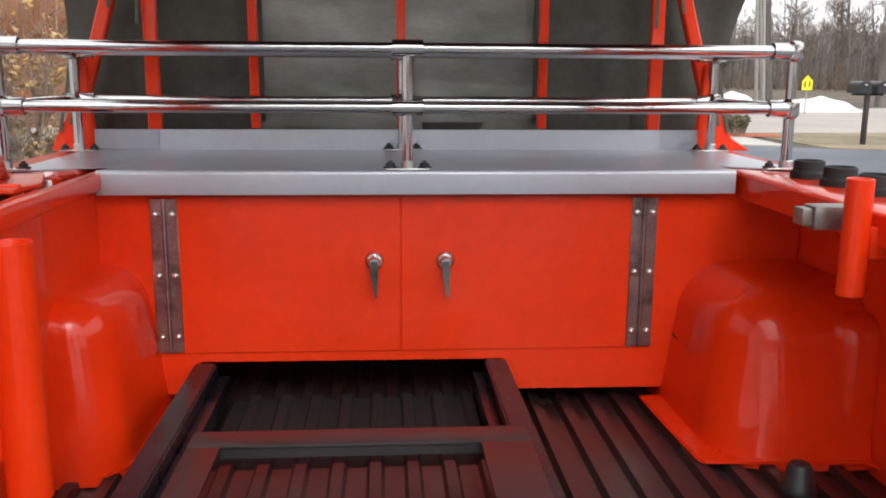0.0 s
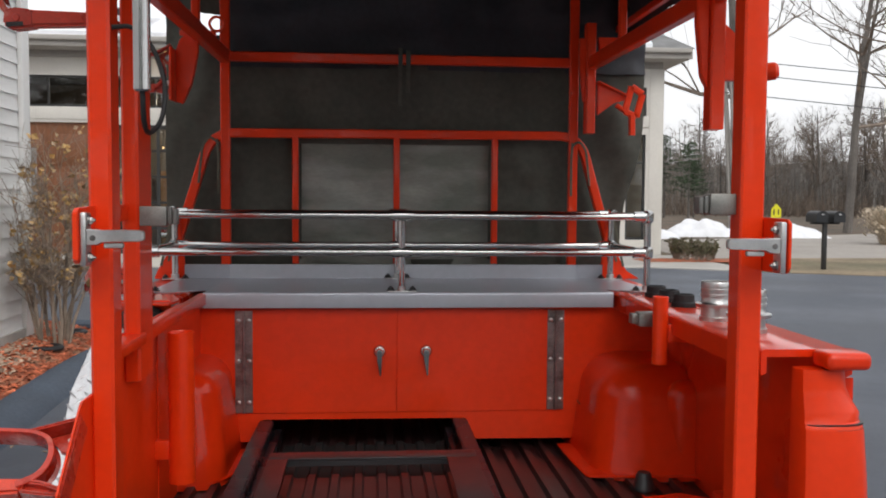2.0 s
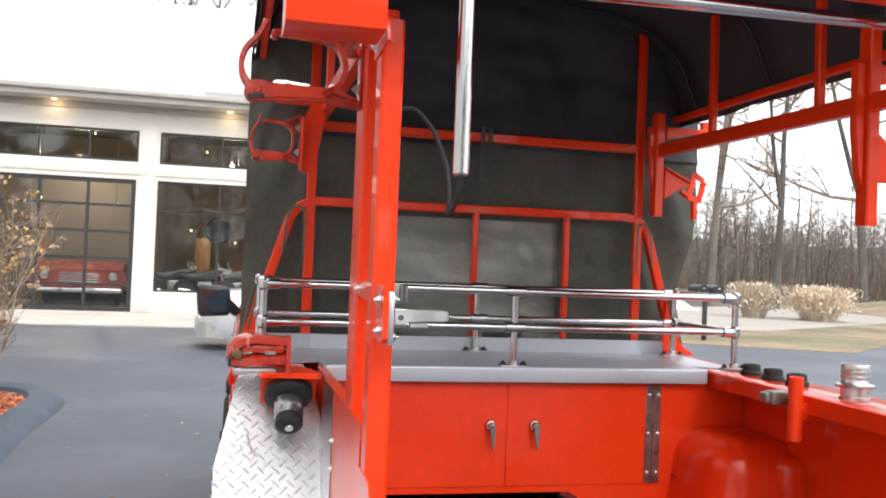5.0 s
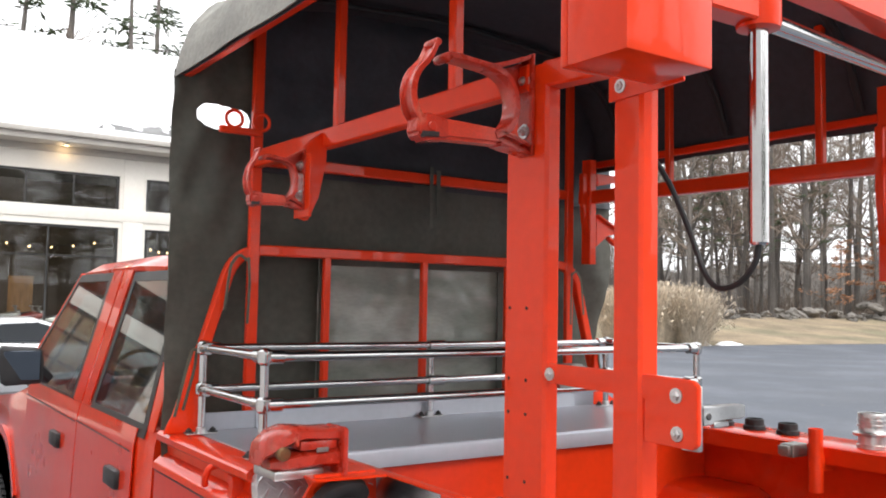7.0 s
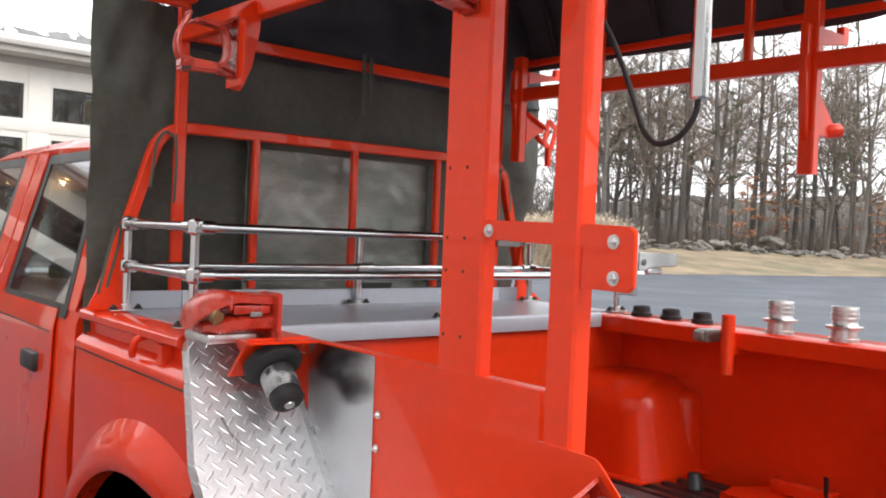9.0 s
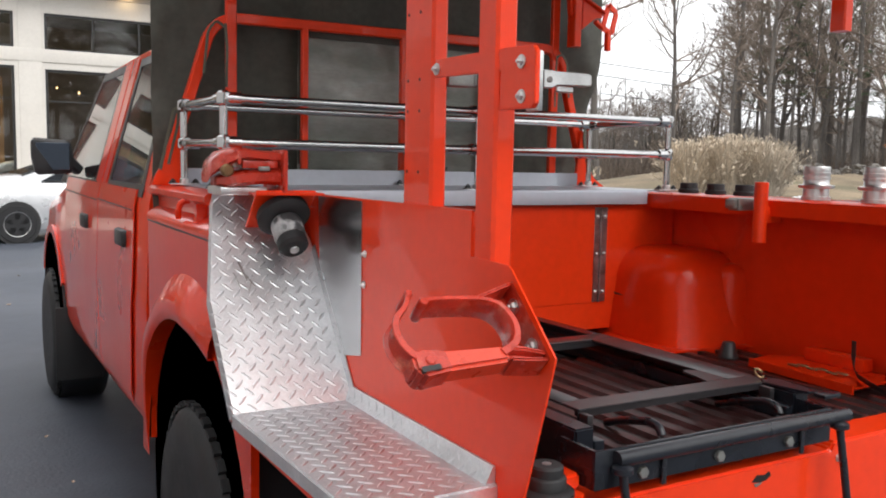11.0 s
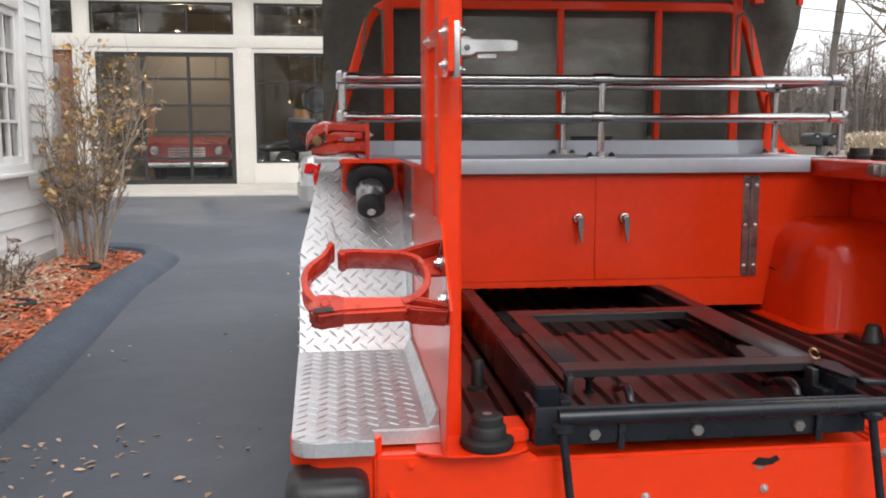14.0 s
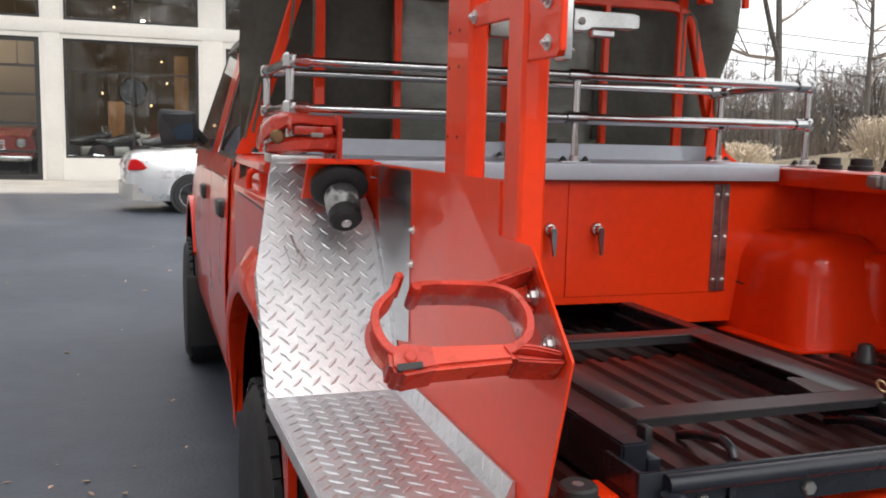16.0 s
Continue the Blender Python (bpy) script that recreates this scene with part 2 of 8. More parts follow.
# ---- building blocks ----
def finish(name, bm, mat, smooth=40):
    bmesh.ops.recalc_face_normals(bm, faces=bm.faces)
    me = bpy.data.meshes.new(name)
    bm.to_mesh(me)
    bm.free()
    if smooth:
        for f in me.polygons:
            f.use_smooth = True
        me.set_sharp_from_angle(angle=radians(smooth))
    me.materials.append(mat)
    return me


HOME = {}


def thing(name, at, label, category, group="", kind=""):
    """An Empty at a thing's base, which its parts hang from."""
    ob = new(name)
    ob.empty_display_size = 0.1
    ob.location = at
    HOME[ob.name] = Vector(at)
    return tagged(ob, label, category, group, kind)


def part(name, bm, mat, parent, label="", smooth=40):
    """One mesh under a thing or under a part, given in world coordinates."""
    ob = new(name, finish(name, bm, mat, smooth))
    ob.parent = parent
    ob.matrix_parent_inverse = Matrix.Translation(-HOME.get(parent.name, Vector()))
    return tagged(ob, label)


def solid(name, bm, mat, label, category, kind="", group="", smooth=40):
    """A thing or a piece of the setting that is one mesh."""
    return tagged(new(name, finish(name, bm, mat, smooth)), label, category, group, kind)


def B():
    return bmesh.new()


def add(bm, other):
    """Adds a bmesh to another."""
    me = bpy.data.meshes.new("tmp")
    other.to_mesh(me)
    other.free()
    bm.from_mesh(me)
    bpy.data.meshes.remove(me)
    return bm


def box(bm, x0, x1, y0, y1, z0, z1, bevel=0.0, seg=2, m=None):
    t = B()
    bmesh.ops.create_cube(t, size=1)
    for v in t.verts:
        v.co = Vector(((x0 + x1) / 2 + v.co.x * (x1 - x0), (y0 + y1) / 2 + v.co.y * (y1 - y0), (z0 + z1) / 2 + v.co.z * (z1 - z0)))
    if bevel:
        bmesh.ops.bevel(t, geom=t.edges[:], offset=bevel, segments=seg, affect="EDGES", profile=0.5)
    if m is not None:
        bmesh.ops.transform(t, matrix=m, verts=t.verts)
    return add(bm, t)


def frame_at(d, up=(0, 0, 1)):
    """Two unit vectors across a direction, the first level where it can be."""
    d = Vector(d).normalized()
    up = Vector(up)
    if abs(d.dot(up)) > 0.98:
        up = Vector((0, 1, 0))
    a = d.cross(up).normalized()
    return a, a.cross(d).normalized()


def sweep(bm, pts, ring, closed=False, up=(0, 0, 1), cap=True):
    """Sweeps a ring of (a, b) along points; ring may be a function of the step."""
    pts = [Vector(p) for p in pts]
    rows = []
    for i, p in enumerate(pts):
        if closed:
            d = pts[(i + 1) % len(pts)] - pts[i - 1]
        else:
            d = pts[min(i + 1, len(pts) - 1)] - pts[max(i - 1, 0)]
        a, b = frame_at(d, up)
        r = ring(i) if callable(ring) else ring
        rows.append([bm.verts.new(p + a * u + b * v) for u, v in r])
    k = len(rows[0])
    for i in range(len(rows) if closed else len(rows) - 1):
        r0, r1 = rows[i], rows[(i + 1) % len(rows)]
        for j in range(k):
            bm.faces.new((r0[j], r0[(j + 1) % k], r1[(j + 1) % k], r1[j]))
    if cap and not closed:
        bm.faces.new(rows[0][::-1])
        bm.faces.new(rows[-1])
    return bm


def circle(r, n=12):
    return [(r * math.cos(2 * math.pi * i / n), r * math.sin(2 * math.pi * i / n)) for i in range(n)]


def square(w, h, c=0.004):
    w, h = w / 2, h / 2
    return [(w, -h + c), (w, h - c), (w - c, h), (-w + c, h), (-w, h - c), (-w, -h + c), (-w + c, -h), (w - c, -h)]


def tube(bm, pts, r, n=14):
    return sweep(bm, pts, circle(r, n))


def bar(bm, p, q, w, h, c=0.004, up=(0, 0, 1)):
    """A square tube from p to q: w level, h upright."""
    return sweep(bm, [p, q], square(w, h, c), up=up)


def arc(pts, r=0.06, n=6):
    """Rounds the corners of a polyline."""
    pts = [Vector(p) for p in pts]
    out = [pts[0]]
    for i in range(1, len(pts) - 1):
        a, b, c = pts[i - 1], pts[i], pts[i + 1]
        k = min(r, (a - b).length * 0.48, (c - b).length * 0.48)
        p, q = b + (a - b).normalized() * k, b + (c - b).normalized() * k
        for j in range(n + 1):
            t = j / n
            out.append(p * (1 - t) ** 2 + b * 2 * t * (1 - t) + q * t * t)
    out.append(pts[-1])
    return out


def prism(bm, poly, axis, a, b, bevel=0.0, seg=2):
    """A flat polygon of two coordinates, given depth from a to b along an axis (the other two in x, y, z order)."""
    t = B()

    def place(u, v, w):
        return {"x": (w, u, v), "y": (u, w, v), "z": (u, v, w)}[axis]

    f = [[t.verts.new(place(u, v, w)) for u, v in poly] for w in (a, b)]
    t.faces.new(f[0])
    t.faces.new(f[1][::-1])
    for i in range(len(poly)):
        j = (i + 1) % len(poly)
        t.faces.new((f[0][i], f[0][j], f[1][j], f[1][i]))
    bmesh.ops.recalc_face_normals(t, faces=t.faces)
    if bevel:
        bmesh.ops.bevel(t, geom=t.edges[:], offset=bevel, segments=seg, affect="EDGES")
    return add(bm, t)


def lathe(bm, profile, at, axis=(0, 0, 1), n=24):
    """Turns (radius, height) pairs round an axis through a point."""
    at, d = Vector(at), Vector(axis).normalized()
    a, b = frame_at(d)
    rows = []
    for r, h in profile:
        c = at + d * h
        if r < 1e-6:
            rows.append([bm.verts.new(c)])
        else:
            rows.append([bm.verts.new(c + a * (r * math.cos(2 * math.pi * i / n)) + b * (r * math.sin(2 * math.pi * i / n))) for i in range(n)])
    for r0, r1 in zip(rows, rows[1:]):
        for i in range(n):
            j = (i + 1) % n
            if len(r0) == 1 and len(r1) == 1:
                continue
            if len(r0) == 1:
                bm.faces.new((r0[0], r1[j], r1[i]))
            elif len(r1) == 1:
                bm.faces.new((r0[i], r0[j], r1[0]))
            else:
                bm.faces.new((r0[i], r0[j], r1[j], r1[i]))
    for r in (rows[0], rows[-1]):
        if len(r) > 1:
            bm.faces.new(r)
    return bm


def bolt(bm, at, axis, r=0.009, h=0.007):
    """A hexagon bolt head on a washer."""
    lathe(bm, [(r * 1.5, 0), (r * 1.5, 0.0025), (r * 1.15, 0.003)], at, axis, 12)
    lathe(bm, [(r, 0.002), (r, h), (r * 0.8, h + 0.0015)], at, axis, 6)
    lathe(bm, [(r * 0.45, h), (r * 0.45, h + 0.005), (r * 0.3, h + 0.006)], at, axis, 8)
    return bm


def loft(bm, rings, cap=True):
    rows = [[bm.verts.new(p) for p in r] for r in rings]
    k = len(rows[0])
    for r0, r1 in zip(rows, rows[1:]):
        for j in range(k):
            bm.faces.new((r0[j], r0[(j + 1) % k], r1[(j + 1) % k], r1[j]))
    if cap:
        bm.faces.new(rows[0][::-1])
        bm.faces.new(rows[-1])
    return bm


def sheet(bm, fn, nu, nv, keep=None):
    """A grid sheet from a function of u and v in 0..1."""
    g = [[bm.verts.new(fn(i / nu, j / nv)) for j in range(nv + 1)] for i in range(nu + 1)]
    for i in range(nu):
        for j in range(nv):
            if keep is None or keep((i + 0.5) / nu, (j + 0.5) / nv):
                bm.faces.new((g[i][j], g[i + 1][j], g[i + 1][j + 1], g[i][j + 1]))
    return bm


def thick(bm, d):
    """Gives a sheet thickness."""
    bmesh.ops.recalc_face_normals(bm, faces=bm.faces)
    bmesh.ops.solidify(bm, geom=bm.faces[:], thickness=d)
    return bm

# ---- ground ----
bm = B()
edge = 1500
steps = [-edge, -400, -120, -60, -30, -15, 0, 15, 30, 60, 120, 400, edge]
gv = [[bm.verts.new((x, y, 0)) for y in steps] for x in steps]
for i in range(len(steps) - 1):
    for j in range(len(steps) - 1):
        bm.faces.new((gv[i][j], gv[i + 1][j], gv[i + 1][j + 1], gv[i][j + 1]))
solid("ground", bm, LITTER, "brown leaf-littered winter ground reaching the horizon", "ground", "structure")


def patch(name, poly, z, mat, label, category, depth=0.02):
    bm = B()
    prism(bm, poly, "z", z - depth, z)
    return solid(name, bm, mat, label, category, "structure")


patch("road", [(-40, -40), (75, -40), (75, -15), (72, 2), (66, 17), (57.5, 25.4), (43, 26.9), (31, 27.9), (26, 25.6), (21.5, 23.5), (13.6, 17.2), (9.8, 18.9), (7, 20.4), (-12, 20.4), (-12, 10.7), (-4.6, 10.5), (-3.0, 10.1), (-2.85, 8.5), (-2.7, 5), (-2.65, 0), (-2.6, -12), (-40, -14)], 0.008, ASPHALT, "dark smooth asphalt driveway and parking lot", "driveway")
patch("pavement", [(-12, 20.42), (7, 20.42), (9.2, 19.3), (9.5, 25.2), (-12, 25.2)], 0.03, CONCRETE, "pale concrete apron before the garage building", "pavement", 0.05)
patch("lawn", [(9.9, 18.9), (13.6, 17.1), (21.5, 23.4), (26, 25.5), (31, 27.8), (43, 26.8), (57.5, 25.3), (66.1, 17), (72.1, 2), (75.1, -15), (75.1, -40), (98, -40), (94, 8), (84, 31), (66, 46), (50, 53), (36, 48), (34, 36), (16, 24.2), (9.7, 24)], 0.02, GRASS, "patchy dull winter grass verge beside the lot", "lawn", 0.04)
patch("far_road", [(9.6, 24.1), (16, 24.1), (33.9, 36.1), (35.8, 48), (30, 46), (9.6, 34)], 0.012, PALE, "pale dry road beyond the verge", "road")

# grassy bank that rises from the lot's edge to the stone wall
BANK_EDGE = [(31, 27.8), (43, 26.8), (57.5, 25.3), (66, 17), (72, 2), (75, -15), (75, -40)]
BANK_OUT = [(0.0, 1.0), (0.1, 1.0), (0.25, 0.97), (0.65, 0.75), (0.92, 0.4), (1, 0.1), (1, 0)]


def bank(u, v):
    """Point of the bank: u along the lot's edge, v from the lot to the woods."""
    f = min(u, 0.9999) * (len(BANK_EDGE) - 1)
    i, f = int(f), f - int(f)
    e = Vector(BANK_EDGE[i]).lerp(Vector(BANK_EDGE[i + 1]), f)
    n = Vector(BANK_OUT[i]).lerp(Vector(BANK_OUT[i + 1]), f)
    d = 22 * v
    rise = min(1, max(0, d / 11))
    fall = min(1, max(0, (22 - d) / 7))
    h = 1.22 * rise ** 1.2 * fall * min(1, u * 9)
    return Vector((e.x + n.x * d, e.y + n.y * d, 0.024 + h + (0.05 * noise.noise((e.x * 0.4, d * 0.6, 0)) if 0.02 < v < 0.98 else -0.012) * min(1, u * 9)))


bm = B()
sheet(bm, bank, 90, 30)
solid("lawn_bank", bm, GRASS, "low bank of dull winter grass before the woods", "lawn", "structure")

# asphalt berm along the planting bed
spine = [(-2.55, -6, 0), (-2.62, 0, 0), (-2.64, 3.5, 0), (-2.68, 5, 0), (-2.78, 6.5, 0), (-2.84, 7.6, 0), (-2.8, 8.9, 0), (-2.82, 9.6, 0), (-3.0, 10.1, 0), (-3.4, 10.36, 0), (-4.0, 10.48, 0), (-5.2, 10.5, 0)]
bm = B()
sweep(bm, arc(spine, 0.6, 4), [(0.2, -0.02), (0.17, 0.035), (0.1, 0.095), (0.0, 0.13), (-0.1, 0.14), (-0.19, 0.1), (-0.24, -0.02)])
solid("kerb", bm, BERM, "rounded grey asphalt berm kerb along the mulch bed", "kerb", "structure")

# mulch bed: a low uneven mound with chips on it
random.seed(11)


def bed_edge(y):
    """The x of the berm's crest along y."""
    table = [(-6, -2.55), (0, -2.62), (3.5, -2.64), (5, -2.68), (6.5, -2.76), (7.6, -2.82), (8.9, -2.8), (9.4, -2.84), (9.8, -3.1), (10.05, -3.5), (10.2, -3.9), (10.3, -4.3)]
    for (a, p), (b, q) in zip(table, table[1:]):
        if a <= y <= b:
            return p + (q - p) * (y - a) / (b - a)
    return -4.4


bm = B()


def mound(u, v):
    y = -5 + 15.25 * u
    x0 = bed_edge(y) - 0.13
    back = -3.8 - 1.0 * min(1, max(0, (y - 8.9) / 0.3))
    x = x0 + (min(back, x0 - 0.05) - x0) * v
    return Vector((x, y, 0.06 + 0.13 * math.sin(math.pi * min(1, v * 0.75)) + 0.03 * noise.noise((x * 3, y * 3, 0))))


sheet(bm, mound, 120, 18)
solid("mulch_bed", bm, MULCH, "orange-red bark mulch planting bed beside the house", "mulch bed", "structure")
verts, faces = [], []
for k in range(5200):
    u, v = random.uniform(0.42, 1) if k % 8 else random.random(), random.random()
    c = mound(u, v)
    a, s, t = random.uniform(0, 6.28), random.uniform(0.02, 0.06), random.uniform(0.006, 0.016)
    d, e = Vector((math.cos(a), math.sin(a), random.uniform(-0.5, 0.5))) * s, Vector((-math.sin(a), math.cos(a), random.uniform(-0.6, 0.6))) * t
    i = len(verts)
    c.z += 0.012
    verts += [c - d - e, c + d - e * 0.6, c + d * 0.8 + e, c - d * 0.9 + e, c + Vector((0, 0, 0.012))]
    faces += [(i, i + 1, i + 4), (i + 1, i + 2, i + 4), (i + 2, i + 3, i + 4), (i + 3, i, i + 4)]
me = bpy.data.meshes.new("mulch_chips")
me.from_pydata(verts, [], faces)
me.materials.append(MULCH)
lv, lf = [], []
for k in range(1250):
    u, v = (random.uniform(0.45, 1), random.triangular(0.1, 1, 0.95)) if k < 420 else (random.gauss(0.77, 0.035), random.triangular(0.25, 1, 0.8))
    c = mound(u, v) + Vector((0, 0, 0.02))
    a, s = random.uniform(0, 6.28), random.uniform(0.02, 0.045)
    d, e = Vector((math.cos(a), math.sin(a), random.uniform(-0.4, 0.4))) * s, Vector((-math.sin(a), math.cos(a), random.uniform(-0.5, 0.5))) * s * 0.55
    i = len(lv)
    lv += [c - d, c + e, c + d, c - e, c + Vector((0, 0, 0.01))]
    lf += [(i, i + 1, i + 4), (i + 1, i + 2, i + 4), (i + 2, i + 3, i + 4), (i + 3, i, i + 4)]
litter = bpy.data.meshes.new("leaf_litter")
litter.from_pydata(lv, [], lf)
litter.materials.append(LEAF)
tagged(new("leaf_litter", litter), "dry tan leaves caught in the mulch by the house", "leaf litter", kind="stuff")
tagged(new("mulch_chips", me), "loose orange bark chips over the planting bed", "mulch", kind="stuff")

# dry leaves on the asphalt
leaf_shape = [(-1, 0), (-0.5, 0.42), (0.1, 0.5), (0.55, 0.3), (1, 0), (0.5, -0.36), (0, -0.46), (-0.55, -0.34)]
bm = B()
rim = [bm.verts.new((u * 0.045, v * 0.045, 0.012 + 0.012 * abs(v) + 0.006 * u)) for u, v in leaf_shape]
mid = bm.verts.new((0, 0, 0.003))
for i in range(8):
    bm.faces.new((rim[i], rim[(i + 1) % 8], mid))
leaf_mesh = finish("dry_leaf", bm, LEAF, 0)
random.seed(5)
leaf_spots = [(-2.36, 8.4), (-2.33, 5.11), (-2.45, 5.0), (-1.69, 3.35), (-2.2, 7.2), (-2.55, 4.3), (-1.35, 3.0), (-1.2, 3.4), (-2.9, 9.2)]
for k in range(120):
    leaf_spots.append((random.triangular(-2.5, -1.2, -2.3), random.uniform(1.7, 3.35)) if k < 92 else (random.uniform(-2.3, -0.2), random.uniform(3, 17)))
for k in range(26):
    leaf_spots.append((random.uniform(1.6, 14), random.uniform(1, 18)))
for x, y in leaf_spots:
    ob = tagged(new("fallen_leaf", leaf_mesh), "curled dry tan leaf lying on the asphalt", "leaf", "leaves on the asphalt")
    s = random.uniform(0.25, 0.62)
    ob.matrix_world = pose(x, y, 0.008, random.uniform(-8, 8), random.uniform(-8, 8), random.uniform(0, 360)) @ Matrix.Diagonal((s, s, s, 1))

# ---- grey clapboard house ----
HX = -3.76
house = thing("house", (HX - 3, 3, 0), "grey clapboard house with white trim and a white casement window", "house")
bm = B()
WY0, WY1, WZ0, WZ1 = 6.64, 7.88, 1.2, 2.62
for a, b, c, d in ((-6, WY0, 0, 5.4), (WY1, 8.82, 0, 5.4), (WY0, WY1, 0, WZ0), (WY0, WY1, WZ1, 5.4)):
    box(bm, HX - 0.2, HX - 0.03, a, b, c, d)
box(bm, -10, HX - 0.2, 8.62, 8.82, 0, 5.4)
box(bm, -10, HX - 0.2, -6, -5.8, 0, 5.4)
box(bm, -10, -9.8, -5.8, 8.62, 0, 5.4)
house_wall = part("wall", bm, SIDING, house)
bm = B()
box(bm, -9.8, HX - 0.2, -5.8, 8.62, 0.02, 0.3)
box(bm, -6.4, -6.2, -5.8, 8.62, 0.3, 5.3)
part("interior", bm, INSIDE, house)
bm = B()
prism(bm, [(HX + 0.25, 5.35), (HX + 0.25, 5.5), (-6.9, 7.4), (-10.3, 5.5), (-10.3, 5.35), (-6.9, 7.2)], "y", -6.4, 9.05)
part("roof", bm, ROOF, house)
bm = B()
box(bm, HX - 0.02, HX + 0.035, 8.66, 8.85, 0.1, 5.34, 0.004)
box(bm, HX - 0.14, HX - 0.021, 8.823, 8.855, 0.1, 5.34, 0.004)
part("corner_board", bm, TRIM, house)
bm = B()
box(bm, HX - 0.03, HX + 0.02, -6, 8.655, 0.0, 0.28)
part("foundation", bm, CONCRETE, house)
house_window = None
for a, b, c, d in ((WY0 - 0.14, WY0, WZ0 - 0.08, WZ1 + 0.15), (WY1, WY1 + 0.14, WZ0 - 0.08, WZ1 + 0.15), (WY0, WY1, WZ1, WZ1 + 0.15), (WY0, WY1, WZ0 - 0.08, WZ0)):
    bm = B()
    box(bm, HX - 0.06, HX + 0.045, a, b, c, d, 0.006)
    casing = part("casing" if house_window else "window", bm, TRIM, house_window or house)
    house_window = house_window or casing
bm = B()
box(bm, HX - 0.05, HX + 0.08, WY0 - 0.16, WY1 + 0.16, WZ0 - 0.12, WZ0 - 0.08, 0.006)
part("window_sill", bm, TRIM, house_window)
mid_y = (WY0 + WY1) / 2
for a, b in ((WY0, mid_y - 0.03), (mid_y + 0.03, WY1)):
    bm = B()
    for p, q, r, s in ((a, a + 0.06, WZ0, WZ1), (b - 0.06, b, WZ0, WZ1), (a + 0.06, b - 0.06, WZ0, WZ0 + 0.07), (a + 0.06, b - 0.06, WZ1 - 0.07, WZ1)):
        box(bm, HX - 0.05, HX + 0.01, p, q, r, s, 0.004)
    m = (a + b) / 2
    box(bm, HX - 0.035, HX, m - 0.014, m + 0.014, WZ0 + 0.07, WZ1 - 0.07)
    for k in range(1, 4):
        z = WZ0 + 0.07 + (WZ1 - WZ0 - 0.14) * k / 4
        box(bm, HX - 0.036, HX - 0.001, a + 0.06, b - 0.06, z - 0.014, z + 0.014)
    part("casement", bm, TRIM, house_window)
    bm = B()
    box(bm, HX - 0.03, HX - 0.02, a + 0.05, b - 0.05, WZ0 + 0.06, WZ1 - 0.06)
    part("pane", bm, HOUSE_PANE, house_window).visible_shadow = False
bm = B()
box(bm, HX - 0.03, HX + 0.012, mid_y - 0.031, mid_y + 0.031, WZ0, WZ1)
part("mullion", bm, TRIM, house_window)
bm = B()
prism(bm, [(HX - 0.02, 8.872), (HX + 0.05, 8.872), (HX + 0.06, 8.882), (HX + 0.06, 8.95), (HX + 0.05, 8.96), (HX - 0.02, 8.96)], "z", 1.42, 2.22, 0.004)
box(bm, HX - 0.02, HX + 0.03, 8.856, 8.871, 1.5, 1.54)
box(bm, HX - 0.02, HX + 0.03, 8.856, 8.871, 2.08, 2.12)
part("conduit_cover", bm, STEEL_GREY, house, "plain grey upright cover on the corner board")
# white curtains added inside the window so that its panes look pale
for y0, y1 in ((WY0 + 0.02, WY0 + 0.36), (mid_y + 0.16, WY1 - 0.02)):
    bm = B()
    sheet(bm, lambda u, v: Vector((HX - 0.3 + 0.03 * math.sin(u * 38 + 1.2 * math.sin(v * 3)), y0 + (y1 - y0) * u * (0.85 + 0.15 * v), WZ0 - 0.2 + (WZ1 - WZ0 + 0.35) * v)), 60, 12)
    thick(bm, 0.003)
    solid("curtain", bm, CURTAIN, "gathered white curtain added to make the house window paler", "curtain", group="house curtains")
# sign over the window: raised charcoal shapes on a thin rail
sign = thing("wall_sign", (HX, 7.0, 3.4), "grey raised sign shapes with dark edges on a slim white shelf", "sign")
bm = B()
box(bm, HX - 0.005, HX + 0.1, 4.6, 7.6, 3.17, 3.2, 0.004)
for y in (4.9, 5.9, 6.7, 7.55):
    prism(bm, [(HX, 3.1), (HX + 0.02, 3.1), (HX + 0.08, 3.169), (HX, 3.169)], "y", y - 0.015, y + 0.015)
part("shelf", bm, TRIM, sign)
SIGN_FACE = ((7.66, 0.13, 0.0, 0.36, 0), (7.42, 0.26, 0.0, 0.6, 1), (7.1, 0.28, 0.03, 0.66, 2), (6.77, 0.26, 0.05, 0.66, 1), (6.46, 0.27, 0.05, 0.66, 2), (6.19, 0.13, 0.02, 0.8, 0), (5.95, 0.2, 0.02, 0.66, 1), (5.56, 0.22, -0.13, 0.68, 1), (5.22, 0.26, 0.02, 0.66, 2), (4.88, 0.26, 0.02, 0.66, 1))
for y, w, z0, z1, form in SIGN_FACE:
    z0, z1 = z0 + 3.204, z1 + 3.204
    if form:
        bars = [(y - w / 2, y - 0.022, z0, z1 - 0.03), (y + 0.022, y + w / 2, z0 + 0.012, z1 - 0.03), (y - w / 2 + 0.012, y + w / 2 - 0.012, z1 - 0.1, z1)]
    else:
        bars = [(y - w / 2, y + w / 2, z0, z1)]
    if form == 2:
        bars.append((y - w / 2 + 0.012, y + w / 2 - 0.012, z0 + 0.002, z0 + 0.1))
    bm, face = B(), B()
    for j, (a, b, c, d) in enumerate(bars):
        e = 0.0009 * j
        box(bm, HX + 0.02 + e, HX + 0.1 + e, a - 0.012, b + 0.012, c, d + 0.01, 0.025, 3)
        box(face, HX + 0.1005 + e, HX + 0.107 + e, a + 0.003, b - 0.003, c + 0.012, d - 0.006, 0.003, 1)
    shape = part("raised_shape", bm, LETTER, sign)
    part("shape_face", face, SIGN_GREY, shape, "mid-grey painted face")
